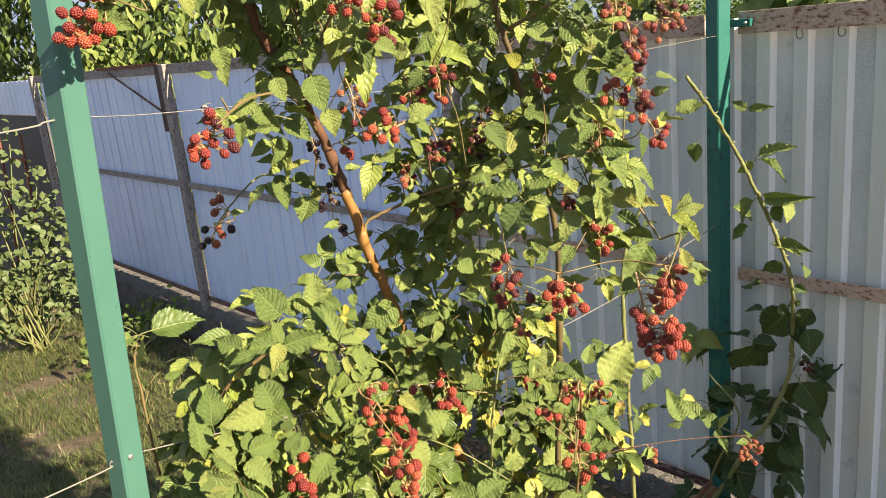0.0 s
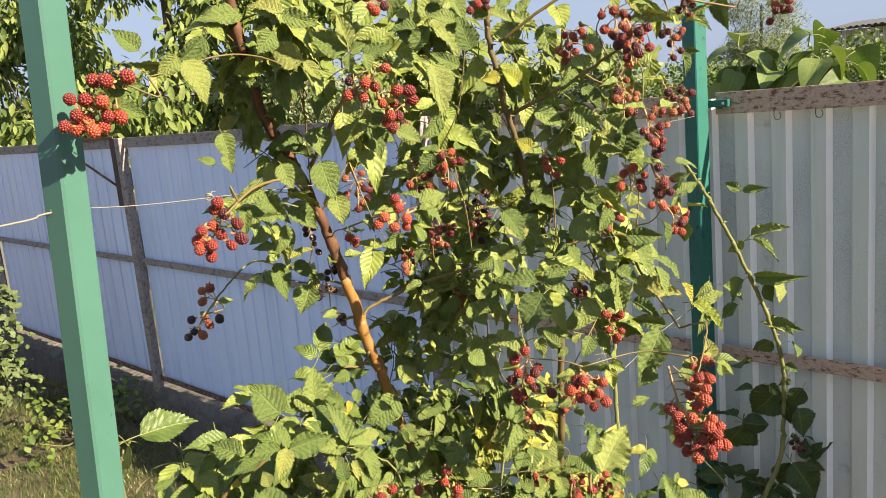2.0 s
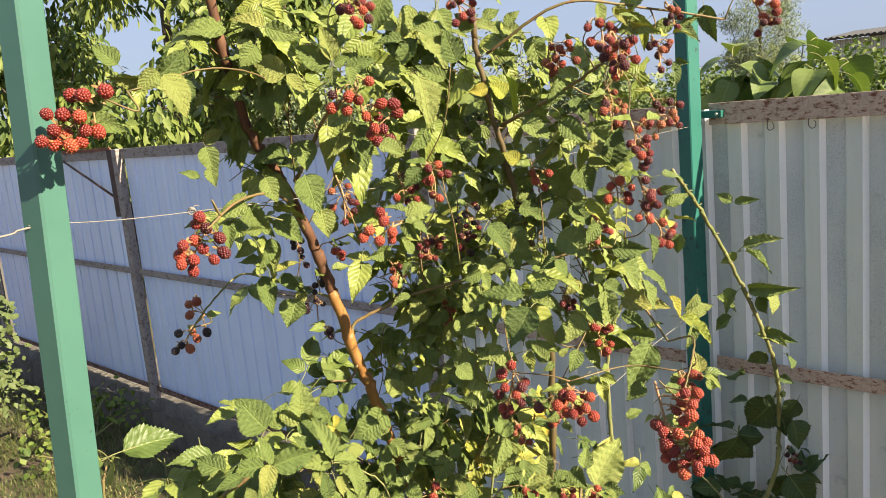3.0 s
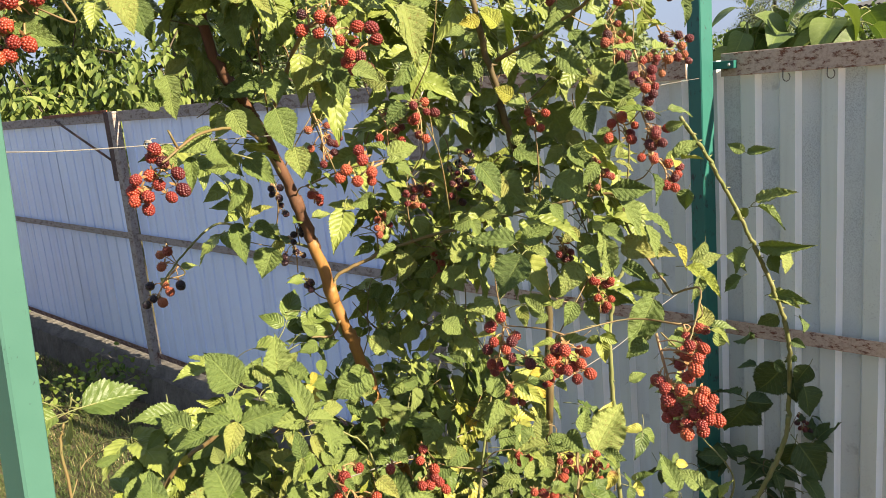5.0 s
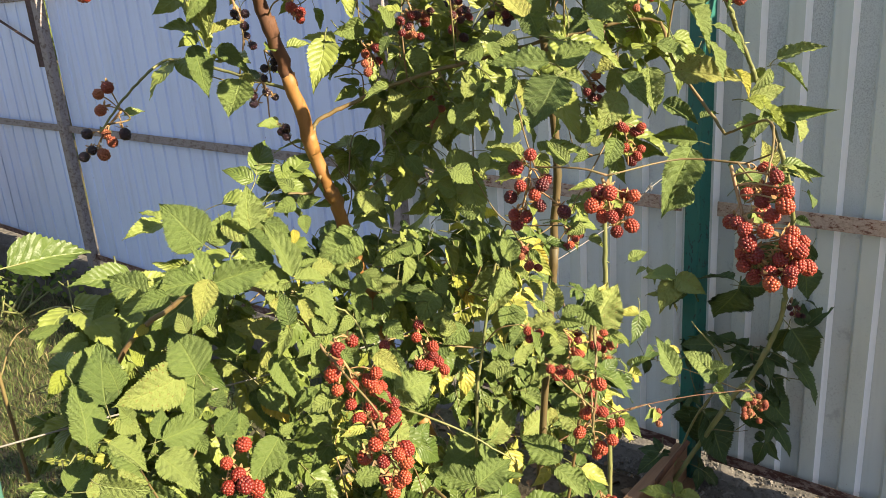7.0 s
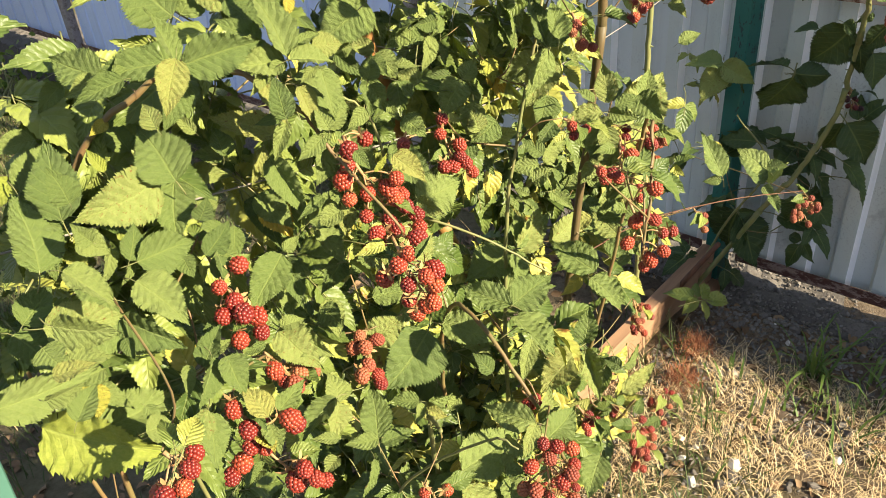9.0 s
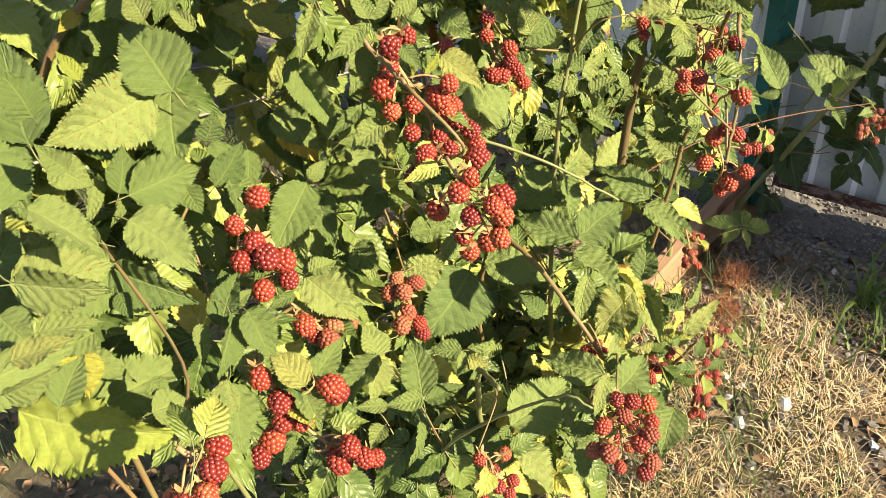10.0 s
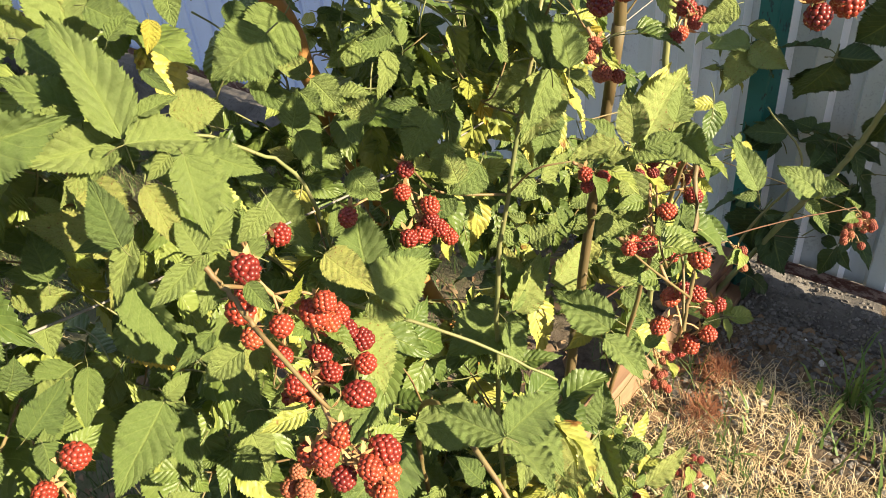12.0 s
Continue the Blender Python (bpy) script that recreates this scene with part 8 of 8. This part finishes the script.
shoot = Plant("bramble_seedling", (2.10, 1.33, 0.03), "young bramble shoot with three toothed leaves at the plinth", 25)
shoot.cane([(2.08, 1.34, 0.03), (2.09, 1.32, 0.10), (2.10, 1.29, 0.155)], 0.002, 0.0014, CANE_GREEN, "", 0)
shoot.leaf((2.10, 1.29, 0.155), (0.75, -0.5, -0.35), (-0.3, -0.4, 0.9), 1.15, 1)
shoot.leaf((2.10, 1.30, 0.16), (-0.2, 0.6, 0.1), (-0.4, -0.4, 0.9), 0.9, 2)
shoot.done()


# ---- low growth on the ground ----
def spread(rng, n, x0, x1, y0, y1, keep=None):
    p = np.stack([rng.uniform(x0, x1, n), rng.uniform(y0, y1, n)], 1)
    if keep is not None:
        p = p[keep(p[:, 0], p[:, 1])]
    return np.column_stack([p, ground_z(p[:, 0], p[:, 1]) - 0.003])


def patchy(scale, cut, seed):
    off = Vector((seed * 3.7, seed * 1.3, 0))
    return lambda x, y: np.array([noise.noise(Vector((a * scale, b * scale, 0)) + off) > cut for a, b in zip(x, y)], bool)


def fading(rng, cx, cy, keep):
    """Thin a patch out towards its edge."""
    return lambda x, y: keep(x, y) & (np.hypot((x - cx) / 0.85, (y - cy) / 1.05) < 0.72 + 0.38 * rng.random(len(x)))


def grass(name, label, roots, rng, tall, wide, material, lean=(0.2, 0.95)):
    h = Heap()
    n = len(roots)
    blades(h, roots, tall * rng.uniform(0.4, 1.25, n), wide * rng.uniform(0.6, 1.3, n), rng.uniform(*lean, n), rng.uniform(0, 6.283, n))
    tagged(new(name, h.mesh(name, [material])), label, "grass", kind="stuff")


rng = np.random.default_rng(61)
grass("dry_grass", "short dry straw-coloured grass over gravelly soil", spread(rng, 38000, 0.7, 2.12, -0.5, 1.38, fading(rng, 1.6, 0.55, patchy(6.0, -0.25, 1))), rng, 0.042, 0.0018, STRAW, (0.5, 1.6))
grass("green_grass", "sparse green grass blades under the bushes", spread(rng, 5200, 0.2, 2.1, 0.75, 2.8, patchy(3.0, -0.1, 2)), rng, 0.10, 0.003, GRASS)
grass("lawn_grass", "uneven sunlit lawn grass with dry patches", spread(rng, 52000, -1.2, 2.36, 2.8, 9.0, patchy(2.4, -0.15, 3)), rng, 0.07, 0.0042, GRASS, (0.3, 1.5))
grass("short_lawn", "short mixed green and straw lawn beyond the trellis", spread(rng, 46000, -0.3, 2.2, 3.0, 6.8, patchy(3.6, -0.32, 8)), rng, 0.045, 0.0034, GRASS, (0.3, 1.2))
grass("straw_grass", "dry straw in the lawn", spread(rng, 12000, -1.0, 2.3, 2.6, 7.5, patchy(4.2, 0.16, 4)), rng, 0.035, 0.0035, STRAW, (0.5, 1.3))
for cx, cy, k, s in ((2.107, 0.985, 30, 0.17), (2.02, 0.94, 34, 0.09), (1.86, 1.12, 30, 0.07), (2.2, 0.86, 30, 0.11)):
    r = np.column_stack([rng.normal(cx, 0.012 + 0.1 * (s < 0.12), k), rng.normal(cy, 0.02 + 0.05 * (s < 0.12), k)])
    h = Heap()
    blades(h, np.column_stack([r, ground_z(r[:, 0], r[:, 1])]), s * rng.uniform(0.5, 1.2, k), 0.008 * rng.uniform(0.6, 1.2, k), rng.uniform(0.2, 1.2, k), rng.uniform(0, 6.28, k))
    tagged(new("grass_tuft", h.mesh("grass_tuft", [TUFT])), "small green grass tuft growing in gravel", "grass", "grass tufts", "stuff")


def pebbles(name, label, roots, rng, size):
    bm = bmesh.new()
    bmesh.ops.create_icosphere(bm, subdivisions=1, radius=1.0)
    sv = np.array([v.co[:] for v in bm.verts])
    sf = [[v.index for v in f.verts] for f in bm.faces]
    bm.free()
    h = Heap()
    for p in roots:
        s = size * rng.uniform(0.35, 1.0) ** 1.5 * np.array([1, rng.uniform(0.6, 1), rng.uniform(0.4, 0.8)])
        q = np.linalg.qr(rng.normal(size=(3, 3)))[0]
        h.add(sv * s * rng.uniform(0.85, 1.15, (len(sv), 1)) @ q.T + p + (0, 0, s[2] * 0.4), sf)
    tagged(new(name, h.mesh(name, [PEBBLE], smooth=False)), label, "gravel", kind="stuff")


pebbles("gravel", "grey crushed stone and gravel beside the fence", np.concatenate([spread(rng, 4600, 1.2, 2.34, 0.2, 1.36, patchy(3.2, -0.2, 6)), spread(rng, 5200, 1.92, 2.44, 0.0, 1.36)]), rng, 0.010)
pebbles("stones", "scattered pale stones on the ground", spread(rng, 420, 1.2, 2.4, 0.2, 1.35), rng, 0.021)
p = np.column_stack([rng.uniform(2.465, 2.62, 1900), rng.uniform(-0.6, 1.9, 1900), np.full(1900, -0.004)])
pebbles("gravel_strip", "pale sunlit gravel under the bottom rail of the fence", p, rng, 0.0085)
p = np.column_stack([rng.uniform(2.31, 2.46, 2600), rng.uniform(-0.3, 1.9, 2600), np.full(2600, 0.010)])
pebbles("footing_gravel", "grey gravel and crumbs on the concrete footing", p, rng, 0.0075)
h = Heap()
p = spread(rng, 1500, 0.3, 2.35, 0.5, 2.6)
leaf_scatter(h, p + (0, 0, 0.006), rng.normal(size=(len(p), 3)) * (1, 1, 0.15), rng.normal(scale=0.35, size=(len(p), 3)) + (0, 0, 1), rng.uniform(0.015, 0.05, len(p)), 0.4, 0.8)
tagged(new("leaf_litter", h.mesh("leaf_litter", [LITTER])), "dead brown leaves and crumbs on the soil", "leaf litter", kind="stuff")
for cx, cy in ((2.03, 1.262), (1.88, 1.235)):
    h, k = Heap(), 420
    r = np.column_stack([rng.normal(cx, 0.035, k), rng.normal(cy, 0.025, k)])
    d = np.hypot(r[:, 0] - cx, r[:, 1] - cy)
    blades(h, np.column_stack([r, ground_z(r[:, 0], r[:, 1]) + 0.05 * np.exp(-(d / 0.045) ** 2) - 0.02]), rng.uniform(0.02, 0.05, k), np.full(k, 0.0016), rng.uniform(0.3, 1.4, k), rng.uniform(0, 6.28, k))
    tagged(new("root_clump", h.mesh("root_clump", [FIBRE])), "reddish-brown dry fibrous root clump on the ground", "root clump", "root clumps", "stuff")


# ---- shrubs and trees ----
def shrub(name, base, label, seed, tufts, size, material, narrow=0.5, hang=0.35):
    """A shrub of stems and tufts of leaves: (x, y, z, radius, leaves) rows from its base."""
    rng = np.random.default_rng(seed)
    ob = thing(name, base, label, "shrub")
    b = np.array(base)
    for x, y, z, r, n in tufts:
        end = b + (x, y, z)
        h = tube(Heap(), spline([b + rng.normal(scale=0.05, size=3) * (1, 1, 0), (b + end) / 2 + rng.normal(scale=0.05, size=3), end], 5), 0.008, 0.003, 5)
        part("stem", h, CANE_GREEN, ob)
    lv = Heap()
    for x, y, z, r, n in tufts:
        tuft_leaves(lv, rng, b + (x, y, z), (r, r, r * 1.15), n, size, narrow, hang)
    tagged(part("leaves", lv, material, ob), kind="stuff")
    return ob


rng = np.random.default_rng(77)
rows = [(rng.uniform(-0.42, 0.34), rng.uniform(-0.3, 0.3), z, 0.15, 52) for z in np.linspace(0.32, 1.3, 15) for _ in range(2)] + [(0.1, 0, 1.5, 0.14, 20), (-0.2, 0.1, 1.46, 0.14, 20)]
shrub("garden_shrub", (1.52, 6.25, -0.2), "leafy pale green garden shrub with round leaves on the lawn", 31, rows, 0.058, LEAF_SHRUB)
rows = [(rng.uniform(-0.5, 0.5), rng.uniform(-0.4, 0.4), rng.uniform(0.1, 0.22), 0.12, 26) for _ in range(10)]
shrub("low_weeds", (1.95, 5.6, -0.2), "low dark weeds along the fence footing", 33, rows, 0.05, LEAF_TREE)


def smooth_leaf(seed, width):
    """A large smooth-edged hanging leaf, one unit long."""
    rng = np.random.default_rng(seed)
    h, rows, cols = Heap(), 14, 3
    v, uv = [], []
    sag, cup, wave = rng.uniform(0.35, 0.8), rng.uniform(0.1, 0.5), rng.uniform(0, 6.28)
    for i in range(rows + 1):
        s = i / rows
        half = width * math.sin(math.pi * min(1, s**0.75)) ** 0.75 * (1.05 - 0.3 * s) + 0.004
        for j in range(-cols, cols + 1):
            u = j / cols
            z = cup * half * abs(u) - sag * s * s + 0.025 * abs(u) * math.sin(7 * s + wave + u)
            v.append((half * u + 0.04 * math.sin(3 * s + wave), s * (1 - 0.2 * sag * s), z))
            uv.append((0.5 + u / 2, s))
    c = 2 * cols + 1
    h.add(v, [[i * c + j, i * c + j + 1, (i + 1) * c + j + 1, (i + 1) * c + j] for i in range(rows) for j in range(c - 1)], uv)
    tube(h, spline([(0, 0.03, 0), (0, -0.15, -0.02), (0, -0.32, -0.12)], 3), 0.012, 0.014, 5, slot=1)
    return h.mesh("leaf", [LEAF_BROAD, CANE_GREEN])


SMOOTH = [smooth_leaf(90 + i, w) for i, w in enumerate((0.33, 0.38, 0.30, 0.40, 0.35))]


def broad_shrub(base, stems, seed, label, leaves=7, size=0.15):
    """A shrub of upright stems with large leaves that hang off their ends."""
    rng = np.random.default_rng(seed)
    ob = thing("large_leaved_shrub", base, label, "shrub")
    b = np.array(base)
    for x, y, z in stems:
        end = b + (x, y, z)
        path = spline([b + rng.normal(scale=0.04, size=3) * (1, 1, 0), (b + end) / 2 + rng.normal(scale=0.04, size=3), end - (0, 0, 0.07)], 6)
        part("stem", tube(Heap(), path, 0.009, 0.004, 6), CANE_GREEN, ob)
        for k in range(leaves):
            a = k * 2.4 + rng.uniform(-0.4, 0.4)
            p = end - (0, 0, 0.022 * k)
            ahead = np.array([math.cos(a), math.sin(a), rng.uniform(-1.2, 0.1) + 0.5 * (k == 0)])
            lf = under(new("leaf", SMOOTH[int(rng.integers(5))]), ob)
            lf.matrix_basis = frame_of(p + unit(ahead) * 0.03, ahead, np.array([0, 0, 1.0]) + 0.4 * np.array(SUN) + rng.normal(scale=0.3, size=3), size * rng.uniform(0.7, 1.15))
    return ob


broad_shrub((2.86, 1.30, 0.0), [(-0.02, 0.13, 1.90), (0.03, 0.06, 1.88), (0.05, -0.08, 1.88), (-0.02, -0.14, 1.91), (0.06, -0.20, 1.84), (-0.03, 0.16, 1.80), (0.1, -0.02, 1.80)], 34, "shrub with large smooth hanging green leaves above the fence")
broad_shrub((3.05, 2.35, 0.0), [(-0.2, 0.0, 1.62), (0.0, 0.3, 1.58), (0.1, -0.3, 1.66), (0.3, 0.1, 1.6)], 35, "broad-leaved shrub just clearing the fence top", 7, 0.13)


def tree(name, base, label, seed, height, tufts, leaf, material, trunk=0.12, narrow=0.4, hang=0.6):
    """A tree: a tapered trunk, limbs to each tuft, and a crown of separate leaves."""
    rng = np.random.default_rng(seed)
    ob = thing(name, base, label, "tree")
    b = np.array(base, float)
    top = b + (0, 0, height)
    h = tube(Heap(), spline([b - (0, 0, 0.2), b + (0.05, 0.04, height * 0.4), top], 6), trunk, trunk * 0.35, 8, 0, 0.08, rng)
    part("trunk", h, BARK, ob)
    lv = Heap()
    forks = [b + (0, 0, height * f) for f in (0.35, 0.5, 0.65, 0.8, 1.0)]
    for x, y, z, r, n in tufts:
        hb, end = Heap(), b + (x, y, z)
        near = min(forks, key=lambda q: np.linalg.norm(q - end + (0, 0, 0.3)))
        tube(hb, spline([near, (near + end) / 2 + (0, 0, 0.1 * r) + rng.normal(scale=0.06, size=3), end], 5), trunk * 0.09, 0.005, 5)
        forks.append(end)
        for _ in range(3):
            e2 = end + unit(rng.normal(size=3)) * r * 0.8
            tube(hb, spline([end, (end + e2) / 2 + (0, 0, 0.05), e2], 3), 0.005, 0.003, 4)
        tuft_leaves(lv, rng, end, (r, r, r * 0.9), n, leaf, narrow, hang, 0, 0.15)
        part("limb", hb, BARK, ob)
    tagged(part("crown", lv, material, ob), kind="stuff")
    return ob


def crown_rows(rng, n, rx, ry, z0, z1, r, leaves):
    out = []
    for _ in range(n):
        a, d = rng.uniform(0, 6.283), rng.uniform(0.2, 1) ** 0.6
        out.append((rx * d * math.cos(a), ry * d * math.sin(a), rng.uniform(z0, z1), r * rng.uniform(0.7, 1.2), leaves))
    return out


tree("walnut_tree", (5.2, 9.6, -0.2), "walnut tree with drooping bright green leaves behind the fence", 51, 3.6, crown_rows(rng, 84, 1.9, 3.0, 1.5, 4.6, 0.44, 210), 0.15, LEAF_WALNUT, 0.14, 0.27, 1.2)
tree("walnut_tree", (4.6, 14.5, -0.2), "walnut tree with drooping bright green leaves behind the fence", 52, 4.0, crown_rows(rng, 46, 2.0, 2.6, 1.7, 5.4, 0.5, 150), 0.16, LEAF_WALNUT, 0.16, 0.27, 1.2)
tree("young_tree", (5.6, 6.6, -0.2), "pale silvery young tree behind the fence", 53, 2.4, crown_rows(rng, 22, 0.9, 1.0, 1.5, 2.6, 0.35, 90), 0.07, LEAF_PALE, 0.05, 0.3, 0.2)
tree("young_tree", (9.5, 8.8, -0.2), "pale silvery young tree behind the fence", 54, 2.6, crown_rows(rng, 24, 1.3, 1.6, 1.4, 3.0, 0.45, 90), 0.08, LEAF_PALE, 0.06, 0.3, 0.2)
tree("pine_tree", (22.0, 9.1, -0.3), "distant bushy pine above the hedge", 55, 3.8, crown_rows(rng, 40, 0.9, 0.9, 1.6, 4.2, 0.45, 480), 0.10, LEAF_PALE, 0.1, 0.12, -0.2)


def hedge(x0, x1, y0, y1, z1, n, seed, material, leaf):
    rng = np.random.default_rng(seed)
    ob = thing("hedge", ((x0 + x1) / 2, (y0 + y1) / 2, -0.1), "dense green hedge behind the fence", "hedge")
    h, st = Heap(), Heap()
    for _ in range(n):
        c = (rng.uniform(x0, x1), rng.uniform(y0, y1), rng.uniform(0.7, z1 - 0.15))
        tube(st, [(c[0], c[1], -0.2), c], 0.03, 0.01, 5)
        tuft_leaves(h, rng, c, (0.4, 0.4, 0.35), 360, leaf, 0.5, 0.4)
    tagged(part("stems", st, BARK, ob), kind="stuff")
    tagged(part("leaves", h, material, ob), kind="stuff")


hedge(7.5, 9.0, 0.2, 3.4, 1.95, 70, 71, LEAF_HEDGE, 0.05)
hedge(8.5, 10.0, 3.4, 6.2, 1.9, 40, 72, LEAF_HEDGE, 0.05)
hedge(10.0, 12.0, 6.2, 11.5, 2.2, 60, 73, LEAF_PALE, 0.09)
hedge(7.0, 9.5, 10.5, 16.0, 2.2, 60, 74, LEAF_TREE, 0.09)

# far woods along the horizon
h, rng = Heap(), np.random.default_rng(81)
for a in np.arange(0.05, 1.75, 0.028):
    d = rng.uniform(38, 55)
    c = (d * math.cos(a), d * math.sin(a), rng.uniform(0.5, 2.2))
    tuft_leaves(h, rng, c, (1.8, 1.8, 1.6), 130, 0.45, 0.5, 0.2)
tagged(new("far_woods", h.mesh("far_woods", [LEAF_PALE])), "hazy line of distant trees", "woods", kind="stuff")

# pole and building beyond
pole = thing("utility_pole", (14.0, 18.2, -0.2), "grey weathered wooden utility pole", "pole")
part("shaft", tube(Heap(), [(14.0, 18.2, -0.4), (14.0, 18.2, 3.0), (14.0, 18.2, 8.0)], 0.16, 0.12, 10), POLE, pole)
house = thing("outbuilding", (31.0, 8.0, 0.0), "low white brick outbuilding with a corrugated grey roof", "building")
part("wall", box(28.3, 34.0, 2.0, 9.3, -0.3, 2.86, 0.0), BRICK, house)
h = Heap()
ys = np.arange(1.7, 9.5, 0.06)
v = [(xx, yy, zz + 0.03 * math.sin(yy * 2 * math.pi / 0.18) + dz) for dz in (0.0, 0.06) for yy in ys for xx, zz in ((27.9, 2.88), (31.0, 3.15), (34.4, 2.88))]
n = len(ys) * 3
f = [[o + i * 3 + j, o + i * 3 + j + 1, o + i * 3 + j + 4, o + i * 3 + j + 3] for o in (0, n) for i in range(len(ys) - 1) for j in range(2)]
f += [[i * 3 + j, i * 3 + j + 3, n + i * 3 + j + 3, n + i * 3 + j] for i in range(len(ys) - 1) for j in (0, 2)]
part("roof", h.add(v, f), SLATE, house)
